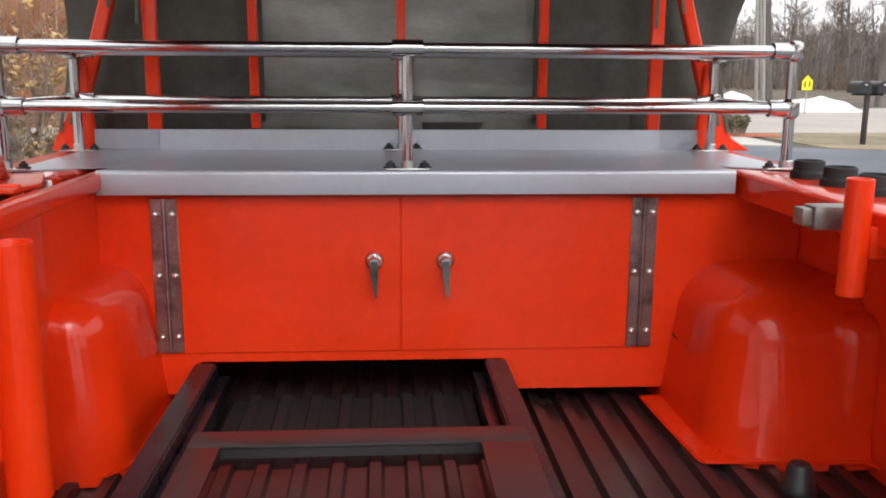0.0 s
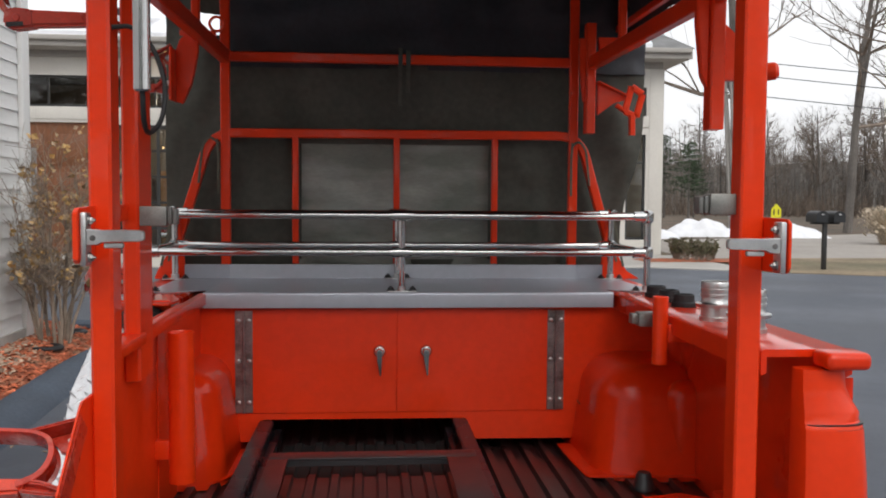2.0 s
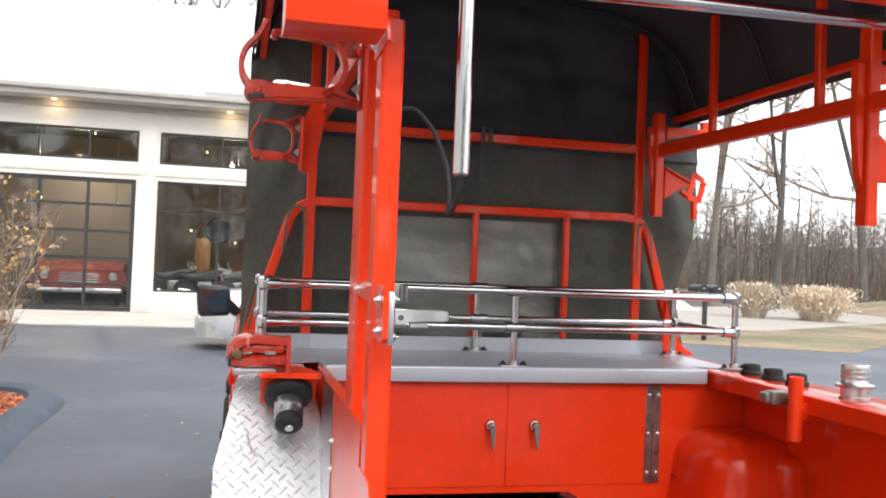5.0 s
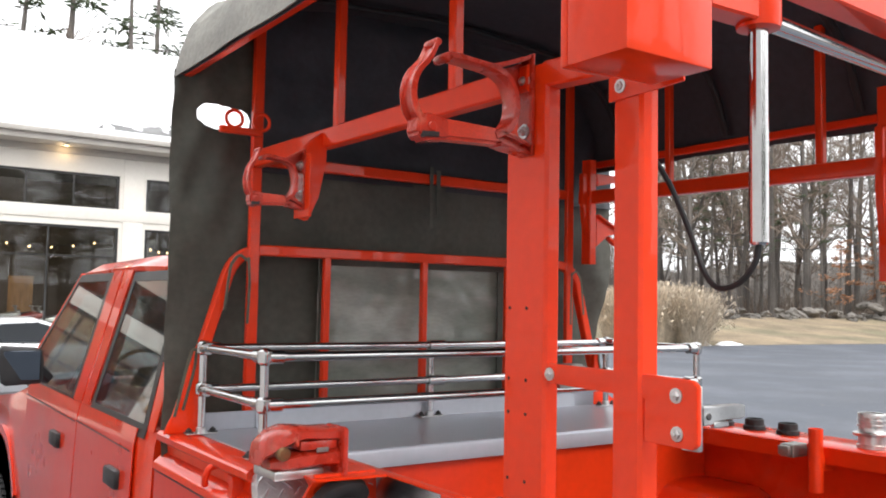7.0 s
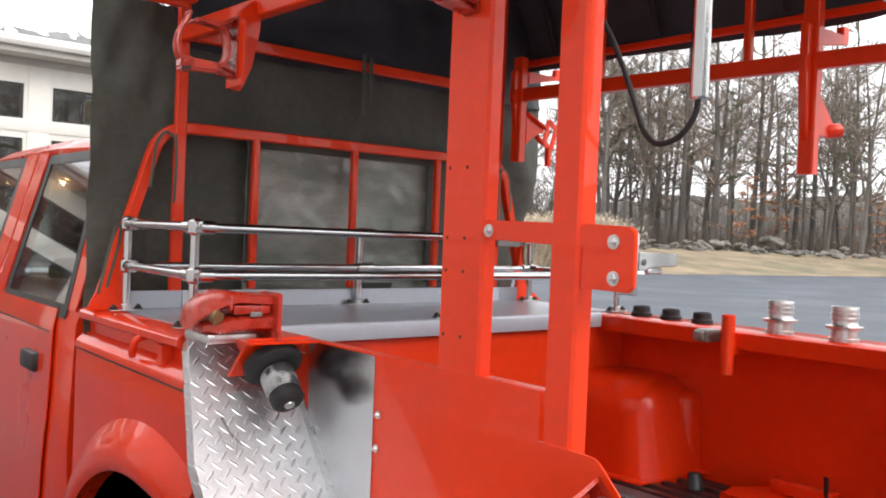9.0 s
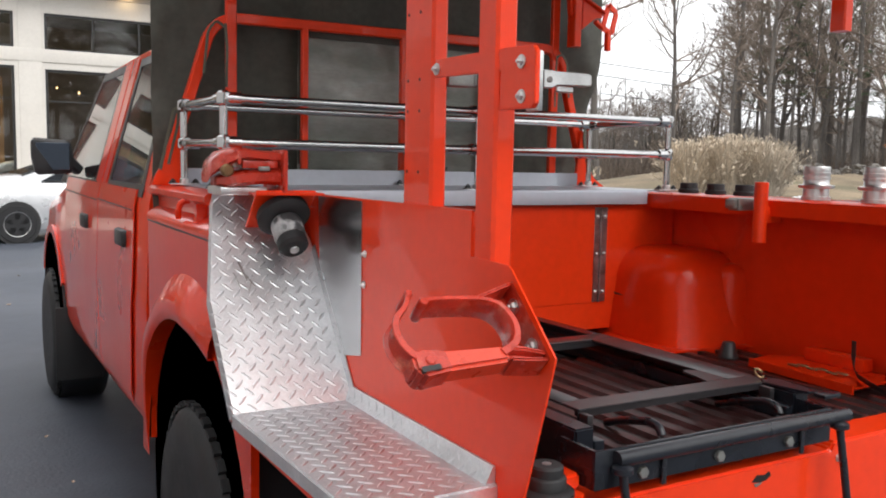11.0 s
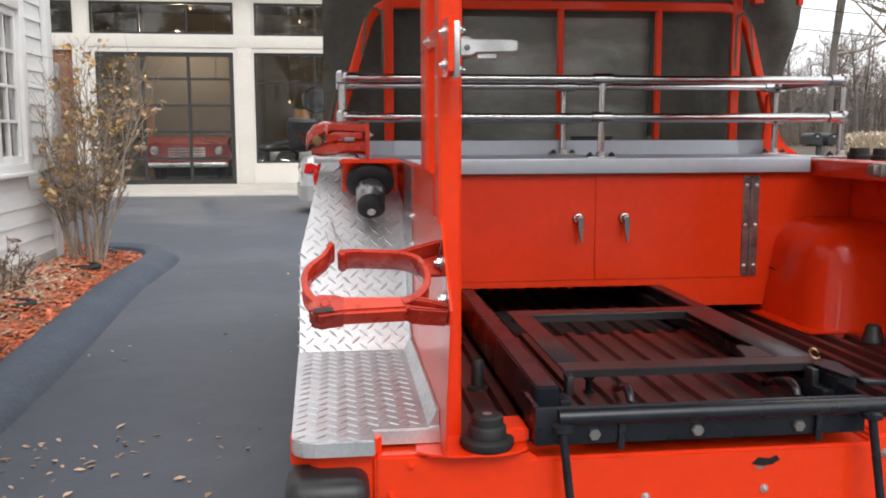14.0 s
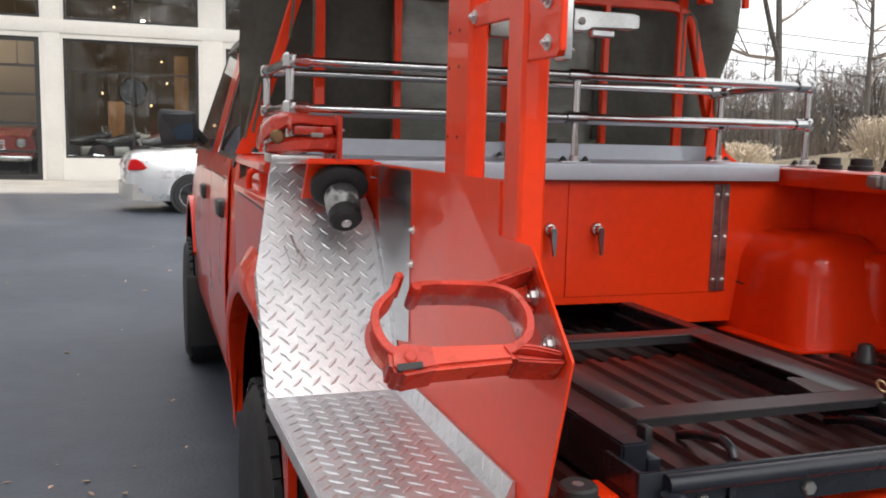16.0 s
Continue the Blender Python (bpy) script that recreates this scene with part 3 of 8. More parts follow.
gooseneck = thing("sign_lamp", (HX, 7.9, 3.9), "small white gooseneck lamp on the siding above the sign", "lamp")
bm = B()
tube(bm, arc([(HX + 0.02, 7.9, 3.9), (HX + 0.49, 7.9, 3.92), (HX + 0.51, 7.9, 3.84)], 0.03), 0.009, 8)
box(bm, HX + 0.0, HX + 0.02, 7.87, 7.93, 3.87, 3.93, 0.004)
part("arm", bm, TRIM, gooseneck)
bm = B()
lathe(bm, [(0.012, 0.0), (0.03, -0.02), (0.036, -0.06), (0.0, -0.05)], (HX + 0.505, 7.9, 3.835), n=12)
part("shade", bm, TRIM, gooseneck)
lamp = thing("wall_lamp", (HX, 6.2, 3.0), "small grey flood lamp on a short stem on the siding", "lamp")
bm = B()
box(bm, HX + 0.0, HX + 0.08, 6.08, 6.2, 2.93, 3.05, 0.01)
part("lamp_box", bm, TRIM, lamp)
bm = B()
tube(bm, [(HX + 0.07, 6.0, 2.98), (HX + 0.09, 5.96, 3.23)], 0.014)
part("stem", bm, STEEL_GREY, lamp)
bm = B()
lathe(bm, [(0.02, 0.13), (0.035, 0.1), (0.045, 0.02), (0.042, 0.0), (0.0, 0.008)], (HX + 0.07, 6.0, 2.87), n=14)
part("lamp_head", bm, STEEL_GREY, lamp, "grey flood lamp head")

# ---- white garage building ----
GY = 25.3
hall = thing("garage_building", (0, GY + 4, 0), "white single-storey garage building with black glazed doors and a snowy roof", "building")
EAVE = 5.9
openings = [(-10.6, -8.15, 0.03, 3.85), (-7.55, -3.71, 0.03, 3.8), (-3.13, 0.35, 0.63, 3.8), (1.09, 4.75, 0.63, 3.75), (5.48, 7.2, 0.6, 3.75), (7.72, 8.33, 0.5, 3.72),
            (-10.6, -8.1, 4.3, 5.2), (-7.65, -3.68, 4.3, 5.2), (-3.1, 0.35, 4.28, 5.2), (1.09, 4.74, 4.24, 5.22), (5.48, 7.2, 4.24, 5.2), (7.72, 8.33, 4.22, 5.15)]
xs = sorted({-14.0, 8.8, *[v for o in openings for v in o[:2]]})
zs = sorted({0.0, EAVE, *[v for o in openings for v in o[2:]]})


def wall_section(a, b, c, d):
    bm = B()
    box(bm, a, b, GY, GY + 0.35, c, d)
    part("wall", bm, WHITE, hall)


for a, b in zip(xs, xs[1:]):
    run = None
    for c, d in zip(zs, zs[1:]):
        inside = any(o[0] <= (a + b) / 2 <= o[1] and o[2] <= (c + d) / 2 <= o[3] for o in openings)
        if inside:
            if run:
                wall_section(a, b, *run)
            run = None
        else:
            run = (run[0] if run else c, d)
    if run:
        wall_section(a, b, *run)
for a, b, c, d in ((8.45, 8.8, GY + 0.35, GY + 11), (-14, -13.7, GY + 0.35, GY + 11), (-13.7, 8.45, GY + 10.7, GY + 11)):
    bm = B()
    box(bm, a, b, c, d, 0, EAVE)
    part("wall", bm, WHITE, hall)
for a, b in ((-8.05, -7.7), (-3.62, -3.2), (0.45, 1.0), (4.84, 5.4), (8.42, 8.86)):
    bm = B()
    box(bm, a, b, GY - 0.03, GY - 0.003, 0.03, 5.7, 0.008)
    part("pilaster", bm, WHITE, hall)
bm = B()
box(bm, -10.9, 8.41, GY - 0.036, GY - 0.004, 3.93, 4.27, 0.008)
part("fascia_band", bm, WHITE, hall)
bm = B()
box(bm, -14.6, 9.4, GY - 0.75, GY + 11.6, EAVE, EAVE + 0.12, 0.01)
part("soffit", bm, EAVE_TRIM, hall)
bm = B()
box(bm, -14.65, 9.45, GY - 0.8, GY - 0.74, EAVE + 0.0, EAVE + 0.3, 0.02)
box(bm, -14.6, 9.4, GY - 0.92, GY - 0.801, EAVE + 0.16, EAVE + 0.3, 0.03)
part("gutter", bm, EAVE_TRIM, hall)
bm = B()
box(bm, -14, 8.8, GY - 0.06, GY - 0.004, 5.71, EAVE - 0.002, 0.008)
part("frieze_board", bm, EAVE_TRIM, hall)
bm = B()
prism(bm, [(GY - 0.85, EAVE + 0.3), (GY - 0.85, EAVE + 0.42), (GY + 5.4, EAVE + 4.5), (GY + 11.7, EAVE + 0.42), (GY + 11.7, EAVE + 0.13), (GY - 0.7, EAVE + 0.13)], "x", -14.7, 8.2)
part("roof", bm, ROOF_SNOW, hall)
def eave_patch(u, v):
    """Point just over the roof, v up the slope from the eave."""
    d = 0.012 + 0.1 * v
    return Vector((3.6 + 4.5 * u, GY - 0.85 + 6.25 * d, EAVE + 0.42 + 4.08 * d + 0.01))


bm = B()
sheet(bm, eave_patch, 110, 16, lambda u, v: v + 0.6 * noise.noise((u * 7, v * 1.2, 3)) < 0.72 * math.sin(math.pi * u) ** 0.5 and noise.noise((u * 11, v * 2, 9)) < 0.3)
thick(bm, 0.004)
part("bare_shingles", bm, ROOF, hall, "grey shingles where the snow has slid off")
bm = B()
loft(bm, [[(8.2, GY - 0.85, EAVE + 0.31), (9.5, GY - 0.85, EAVE + 0.31), (9.5, GY + 11.7, EAVE + 0.31), (8.2, GY + 11.7, EAVE + 0.31)], [(8.2, GY + 2.9, EAVE + 2.0), (8.22, GY + 2.9, EAVE + 2.0), (8.22, GY + 8, EAVE + 2.0), (8.2, GY + 8, EAVE + 2.0)]])
part("roof_hip", bm, ROOF, hall)
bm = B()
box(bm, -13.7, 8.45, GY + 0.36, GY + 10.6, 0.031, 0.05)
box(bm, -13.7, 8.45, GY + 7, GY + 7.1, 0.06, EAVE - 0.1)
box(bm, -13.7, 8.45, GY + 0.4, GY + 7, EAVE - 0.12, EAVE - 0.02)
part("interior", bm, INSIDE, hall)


bm = B()
box(bm, -13.65, -3.5, GY + 4.9, GY + 5.0, 0.055, 4.1)
part("bay_wall", bm, BAY_WALL, hall)
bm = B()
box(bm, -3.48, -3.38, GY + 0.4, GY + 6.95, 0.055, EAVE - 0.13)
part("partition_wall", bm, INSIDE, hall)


def glazing(name, o, cols, rows, w=0.06, y=GY + 0.06, split=None):
    a, b, c, d = o
    cells_x = [a + (b - a) * i / cols for i in range(cols + 1)]
    cells_z = [c, c + (d - c) * split, d] if split else [c + (d - c) * i / rows for i in range(rows + 1)]
    k = w * 1.4
    bm = B()
    rim = [[bm.verts.new((px, py, pz)) for px, pz in ((a + e, c + e), (b - e, c + e), (b - e, d - e), (a + e, d - e))] for e, py in ((0, y), (k, y), (k, y + 0.06), (0, y + 0.06))]
    for i in range(4):
        p, q = rim[i], rim[(i + 1) % 4]
        for j in range(4):
            bm.faces.new((p[j], p[(j + 1) % 4], q[(j + 1) % 4], q[j]))
    fr = part(name, bm, FRAME_DARK, hall, smooth=0)
    for x in cells_x[1:-1]:
        bm = B()
        box(bm, x - w / 2, x + w / 2, y, y + 0.06, c + k, d - k)
        part("stile", bm, FRAME_DARK, fr, smooth=0)
    for z in cells_z[1:-1]:
        bm = B()
        box(bm, a + k, b - k, y + 0.004, y + 0.056, z - w * 0.4, z + w * 0.4)
        part("glazing_bar", bm, FRAME_DARK, fr, smooth=0)
    for i in range(cols):
        for j in range(rows):
            bm = B()
            box(bm, cells_x[i] + 0.02, cells_x[i + 1] - 0.02, y + 0.025, y + 0.033, cells_z[j] + 0.02, cells_z[j + 1] - 0.02)
            part("pane", bm, PANE, fr, smooth=0).visible_shadow = False


glazing("garage_door", openings[1], 3, 5, 0.09)
for k, o in enumerate(openings[2:6]):
    glazing("window", o, 2 if k < 3 else 1, 2, 0.05, split=0.73)
for k, o in enumerate(openings[6:]):
    glazing("transom_window", o, (2, 3, 2, 3, 2, 1)[k], 1, 0.05)
for x0 in (-10.6, -9.37):
    bm = B()
    box(bm, x0, x0 + 1.22, GY + 0.1, GY + 0.16, 0.03, 3.84)
    wood = part("door", bm, WOOD_DOOR, hall)
    for z in (0.4, 1.5, 2.6):
        bm = B()
        box(bm, x0 + 0.15, x0 + 1.07, GY + 0.07, GY + 0.099, z, z + 0.9, 0.012)
        part("door_panel", bm, WOOD_DOOR, wood)
# soffit lamps and showroom lamps
for k, (x, y, z) in enumerate([(-5.9, GY - 0.4, EAVE), (-1.2, GY - 0.4, EAVE), (3.2, GY - 0.4, EAVE), (-5.2, GY + 2.2, 5.3), (-1.9, GY + 2.6, 5.0), (-0.6, GY + 1.6, 3.4), (-6.8, GY + 3, 3.3), (-4.6, GY + 3, 3.2), (7.9, GY + 1.6, 3.4), (-2.3, GY + 3.2, 2.5), (-0.9, GY + 2.4, 2.15), (-0.45, GY + 1.9, 2.8)]):
    fix = thing("soffit_lamp" if k < 3 else "pendant_lamp", (x, y, z), "small warm downlight under the eave" if k < 3 else "small warm pendant lamp glowing inside the showroom", "lamp", "building lamps")
    bm = B()
    if k < 3:
        lathe(bm, [(0.1, 0), (0.1, -0.03), (0.07, -0.035)], (x, y, z), n=14)
    else:
        lathe(bm, [(0.012, EAVE - 0.12 - z), (0.012, 0.1), (0.05, 0.09), (0.05, 0.05)], (x, y, z), n=10)
    part("fitting", bm, FRAME_DARK if k >= 3 else TRIM, fix)
    bm = B()
    lathe(bm, [(0.0, -0.036), (0.06, -0.037), (0.06, -0.05), (0.0, -0.052)] if k < 3 else [(0.0, 0.049), (0.016, 0.035), (0.022, 0.005), (0.015, -0.02), (0, -0.026)], (x, y, z), n=12)
    part("bulb", bm, LAMP, fix)
for x, y in ((-5.6, GY + 3), (-1.1, GY + 2.4)):
    ld = bpy.data.lights.new("showroom_lamp", "POINT")
    ld.energy, ld.color, ld.shadow_soft_size = 240, (1, 0.8, 0.56), 0.06
    new("showroom_lamp", ld).location = (x, y, 4.6)
for x in (-5.9, -1.2, 3.2):
    ld = bpy.data.lights.new("soffit_light", "POINT")
    ld.energy, ld.color, ld.shadow_soft_size = 3.5, (1, 0.7, 0.36), 0.05
    new("soffit_light", ld).location = (x, GY - 0.3, EAVE - 0.16)
# festoon bulbs strung behind the windows
for a, b, z in ((1.2, 4.65, 3.2), (5.6, 7.1, 3.2)):
    string = thing("string_lights", (a, GY + 1.1, z), "string of small warm bulbs hung behind the window", "string lights", "building lamps")
    sag = [Vector((a + (b - a) * i / 12, GY + 1.1, z + 0.25 - 0.25 * math.sin(math.pi * i / 12))) for i in range(13)]
    bm = B()
    tube(bm, sag, 0.012, 5)
    for p in (sag[0], sag[-1]):
        tube(bm, [p, (p.x, p.y, EAVE - 0.12)], 0.008, 5)
    part("cord", bm, FRAME_DARK, string)
    for p in sag[1::2]:
        bm = B()
        lathe(bm, [(0.0, 0), (0.022, -0.02), (0.026, -0.05), (0.0, -0.075)], p, n=8)
        part("bulb", bm, LAMP, string)
# a red vintage engine stands behind the garage door, dim goods behind the windows
eng = thing("fire_engine", (-5.4, GY + 2.6, 0.05), "red fire engine parked behind the glazed garage door", "fire engine")
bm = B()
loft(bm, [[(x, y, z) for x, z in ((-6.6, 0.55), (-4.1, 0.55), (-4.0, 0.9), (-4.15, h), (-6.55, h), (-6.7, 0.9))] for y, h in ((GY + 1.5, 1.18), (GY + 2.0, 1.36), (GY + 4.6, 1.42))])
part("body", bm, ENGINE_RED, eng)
bm = B()
box(bm, -6.6, -4.1, GY + 1.32, GY + 1.48, 0.45, 0.62, 0.04)
part("front_bumper", bm, CHROME, eng)
for n in range(5):
    bm = B()
    box(bm, -5.9, -4.8, GY + 1.455, GY + 1.495, 0.7 + 0.08 * n, 0.73 + 0.08 * n, 0.008)
    part("grille_bar", bm, CHROME, eng)
for x in (-6.3, -4.4):
    bm = B()
    lathe(bm, [(0.0, 0), (0.12, 0.02), (0.15, 0.06), (0.15, 0.1)], (x, GY + 1.42, 0.98), (0, 1, 0), 16)
    part("headlight", bm, CHROME, eng)
    bm = B()
    lathe(bm, [(0.2, -0.13), (0.42, -0.13), (0.45, -0.08), (0.45, 0.08), (0.42, 0.13), (0.2, 0.13)], (x, GY + 2.3, 0.5), (1, 0, 0), 22)
    part("tyre", bm, RUBBER, eng)
random.seed(8)
for k in range(11):
    x, y = (-2.5 + 0.9 * (k % 4) if k < 6 else 1.2 + 0.8 * (k % 4)) + random.uniform(-0.2, 0.2), GY + 0.9 + 0.75 * (k // 4) + random.uniform(0, 0.3)
    base = 0.36
    bike = thing("motorcycle", (x, y, base), "dark motorcycle standing behind the showroom window", "motorcycle", "showroom motorcycles")
    for dx in (-0.6, 0.6):
        bm = B()
        lathe(bm, [(0.2, -0.05), (0.3, -0.05), (0.32, 0), (0.3, 0.05), (0.2, 0.05)], (x + dx, y, base + 0.32), (0, 1, 0), 18)
        rubber = part("wheel", bm, RUBBER, bike)
        bm = B()
        lathe(bm, [(0.0, -0.03), (0.03, -0.03), (0.05, -0.012), (0.2, -0.02), (0.2, 0.02), (0.05, 0.012), (0.0, 0.03)], (x + dx, y, base + 0.32), (0, 1, 0), 18)
        part("rim", bm, DULL_STEEL, rubber)
    bm = B()
    loft(bm, [[(x + u, y + 0.13 * math.cos(a), base + z + h * math.sin(a)) for a in [i * math.pi / 4 for i in range(8)]] for u, z, h in ((-0.7, 0.75, 0.05), (-0.3, 0.7, 0.12), (0.0, 0.76, 0.16), (0.25, 0.8, 0.17), (0.5, 0.9, 0.05))])
    part("tank_and_seat", bm, random.choice((ENGINE_RED, PLASTIC, ENGINE_RED, DULL_STEEL)), bike)
    bm = B()
    box(bm, x - 0.22, x + 0.2, y - 0.12, y + 0.12, base + 0.25, base + 0.58, 0.05)
    part("engine", bm, DULL_STEEL, bike)
    bm = B()
    tube(bm, [(x + 0.15, y - 0.15, base + 0.3), (x - 0.2, y - 0.16, base + 0.26), (x - 0.75, y - 0.17, base + 0.34)], 0.04, 8)
    part("exhaust", bm, CHROME, bike)
    bm = B()
    tube(bm, [(x + 0.6, y, base + 0.32), (x + 0.35, y, base + 1.1)], 0.035)
    tube(bm, [(x + 0.35, y - 0.35, base + 1.13), (x + 0.35, y + 0.35, base + 1.13)], 0.02)
    part("fork", bm, DULL_STEEL, bike)
    bm = B()
    lathe(bm, [(0.0, 0), (0.08, 0.01), (0.09, 0.04), (0.05, 0.12), (0.0, 0.14)], (x + 0.5, y, base + 0.95), (-1, 0, 0), 14)
    part("headlight", bm, CHROME, bike)
for a, b in ((-3.3, 0.32), (0.9, 4.8)):
    bm = B()
    box(bm, a, b, GY + 0.45, GY + 3.1, 0.051, 0.36, 0.02)
    solid("display_plinth", bm, BAY_WALL, "low beige display plinth under the motorcycles", "plinth", group="display plinths")
for x0, x1, y, z1 in ((-0.25, 0.15, GY + 1.6, 3.6), (-2.2, -1.7, GY + 4.5, 2.3), (2.6, 3.3, GY + 4.2, 2.4), (-7.3, -6.9, GY + 4.6, 2.6)):
    board = thing("wood_partition", ((x0 + x1) / 2, y, 0.05), "warm brown wooden partition inside the showroom", "partition", "showroom partitions")
    bm = B()
    box(bm, x0, x1, y, y + 0.08, 0.05, z1, 0.01)
    part("board", bm, AMBER_WOOD, board)
tyre_display = thing("hanging_wheel", (-1.39, GY + 0.5, 2.5), "dark tyred wheel hanging behind the showroom window", "wheel")
bm = B()
lathe(bm, [(0.2, 0.02), (0.35, 0.0), (0.39, 0.05), (0.35, 0.1), (0.2, 0.1)], (-1.39, GY + 0.5, 2.47), (0, 1, 0), 26)
tube(bm, [(-1.39, GY + 0.55, 2.85), (-1.39, GY + 0.55, EAVE - 0.13)], 0.008, 6)
disc = part("tyre", bm, RUBBER, tyre_display)
bm = B()
lathe(bm, [(0.0, -0.01), (0.05, -0.01), (0.07, 0.02), (0.2, 0.03), (0.2, 0.07), (0.0, 0.07)], (-1.39, GY + 0.5, 2.47), (0, 1, 0), 22)
part("hub_disc", bm, PLASTIC, disc)

# ---- pickup truck ----
C = 0.055
truck = thing("pickup_truck", (C, 3.0, 0), "red crew-cab pickup truck with a fire-equipment bed on dark asphalt", "truck")
FZ = 0.855
# ribbed bed floor
bm = B()
poly = [(-0.8, FZ - 0.02)]
x = -0.8
while x < 0.85:
    poly += [(x, FZ), (x + 0.03, FZ), (x + 0.036, FZ + 0.016), (x + 0.058, FZ + 0.016), (x + 0.064, FZ)]
    x += 0.064
poly += [(0.91, FZ), (0.91, FZ - 0.02)]
prism(bm, poly, "y", 0.77, 2.47)
part("bed_floor", bm, LINER, truck, "dark ribbed bed floor")
RZ = 1.385
for s, inner, outer in ((-1, -0.64, -0.855), (1, 0.765, 0.965)):
    k = 1 if s > 0 else -1
    # inner wall with a rounded top flange and an inner lip
    bm = B()
    skin = outer - k * 0.045
    foot = FZ - 0.01 if s > 0 else 1.08
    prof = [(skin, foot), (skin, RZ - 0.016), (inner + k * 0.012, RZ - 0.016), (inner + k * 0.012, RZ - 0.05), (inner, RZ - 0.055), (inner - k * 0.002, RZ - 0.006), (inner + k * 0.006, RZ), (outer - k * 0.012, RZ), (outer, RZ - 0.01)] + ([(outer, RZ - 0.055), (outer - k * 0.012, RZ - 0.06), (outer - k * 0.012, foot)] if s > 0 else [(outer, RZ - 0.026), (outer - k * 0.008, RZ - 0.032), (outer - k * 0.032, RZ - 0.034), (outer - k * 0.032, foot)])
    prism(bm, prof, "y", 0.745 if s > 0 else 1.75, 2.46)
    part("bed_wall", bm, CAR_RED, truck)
    # outer skin with wheel arch
    ay, az, ar = 1.93, 0.45, 0.57
    pts = [(0.74, RZ - 0.061), (2.47, RZ - 0.061), (2.47, 0.52), (ay + math.sqrt(ar ** 2 - 0.02 ** 2), 0.52)]
    for i in range(1, 22):
        a = math.pi * i / 22
        pts.append((ay + ar * math.cos(a), az + ar * math.sin(a)))
    pts += [(ay - ar, 0.52), (0.74, 0.52)]
    if s < 0:
        # the side is cut away behind the ramp
        pts = [(1.7, 1.272), (2.47, 1.272)] + pts[2:4] + [p for p in pts[4:25] if p[0] > 1.36] + [(1.37, 0.52), (1.36, 0.52), (1.36, 0.88)]
    bm = B()
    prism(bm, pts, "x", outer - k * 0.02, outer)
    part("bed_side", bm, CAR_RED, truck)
    bm = B()
    crest = ((-0.004, 0.0), (-0.004, 0.036), (0.006, 0.043), (0.026, 0.045), (0.055, 0.041), (0.08, 0.03), (0.1, 0.016), (0.118, 0.005), (0.13, -0.003))
    rows = []
    for i in range(41):
        a = math.pi * i / 40
        reach = 1.0 if s > 0 else min(1.0, max(0.0, (ay + ar * math.cos(a) - 1.62) / 0.24)) ** 0.6
        if s > 0 or ay + ar * math.cos(a) > 1.67:
            reach *= min(1.0, math.sin(a) / 0.7)
            rows.append([(outer + k * (d * reach + 0.001 * (1 - reach)), ay + (ar + r * (0.75 + 0.25 * math.sin(a))) * math.cos(a), az + (ar + r) * math.sin(a)) for r, d in crest])
    loft(bm, rows, False)
    part("wheel_flare", bm, CAR_RED, truck)
    bm = B()
    lathe(bm, [(ar + 0.01, 0), (ar + 0.01, -k * 0.3), (0.1, -k * 0.3), (0.1, -k * 0.302), (ar + 0.013, -k * 0.302), (ar + 0.013, 0)], (outer - k * 0.021, ay, az), (1, 0, 0), 32)
    part("wheel_housing", bm, PLASTIC, truck)
    # rear pillar with lamp
    bm = B()
    x0, x1 = sorted((outer, outer - k * 0.135))
    prism(bm, [(x0, 0.70), (x0, 0.745), (x1, 0.745), (x1, 0.70), (x1 - 0.02, 0.685), (x0 + 0.02, 0.685)], "z", 0.5, RZ - 0.075 if s > 0 else 0.895)
    if s < 0:
        part("rear_pillar", bm, RED, truck)
    else:
        bm.free()
# raised ends of the right bed side
bm = B()
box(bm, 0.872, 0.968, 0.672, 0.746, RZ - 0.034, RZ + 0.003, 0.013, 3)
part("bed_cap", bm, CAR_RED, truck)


def pillar_ring(z, x1, y0, x0=0.832):
    """One level of the rounded rear pillar."""
    pts = [(x0, 0.745), (x0, y0 + 0.03), (x0 + 0.006, y0 + 0.012), (x0 + 0.02, y0 + 0.004), (x1 - 0.06, y0), (x1 - 0.03, y0 + 0.006), (x1 - 0.01, y0 + 0.022), (x1, y0 + 0.045), (x1, 0.745)]
    return [(x, y, z) for x, y in pts]


bm = B()
loft(bm, [pillar_ring(*v) for v in ((0.5, 0.982, 0.674), (0.8, 0.992, 0.67), (1.0, 0.992, 0.67), (1.13, 0.985, 0.673), (RZ - 0.16, 0.978, 0.677), (RZ - 0.15, 0.975, 0.679), (RZ - 0.143, 0.97, 0.684), (RZ - 0.125, 0.97, 0.684), (RZ - 0.118, 0.966, 0.686), (RZ - 0.1, 0.956, 0.69), (RZ - 0.075, 0.945, 0.694), (RZ - 0.036, 0.942, 0.696))])
part("rear_pillar", bm, RED, truck)
for z in (RZ - 0.147, RZ - 0.158):
    bm = B()
    loft(bm, [pillar_ring(z + dz, 0.9775, 0.6775, 0.836) for dz in (-0.0012, 0.0012)])
    part("pin_line", bm, FRAME_DARK, truck)
# unseen closure, added to stop light leaking in behind the storage box
bm = B()
box(bm, -0.8, 0.91, 2.44, 2.456, FZ - 0.01, RZ - 0.02, 0.004)
part("bed_front", bm, RED, truck)
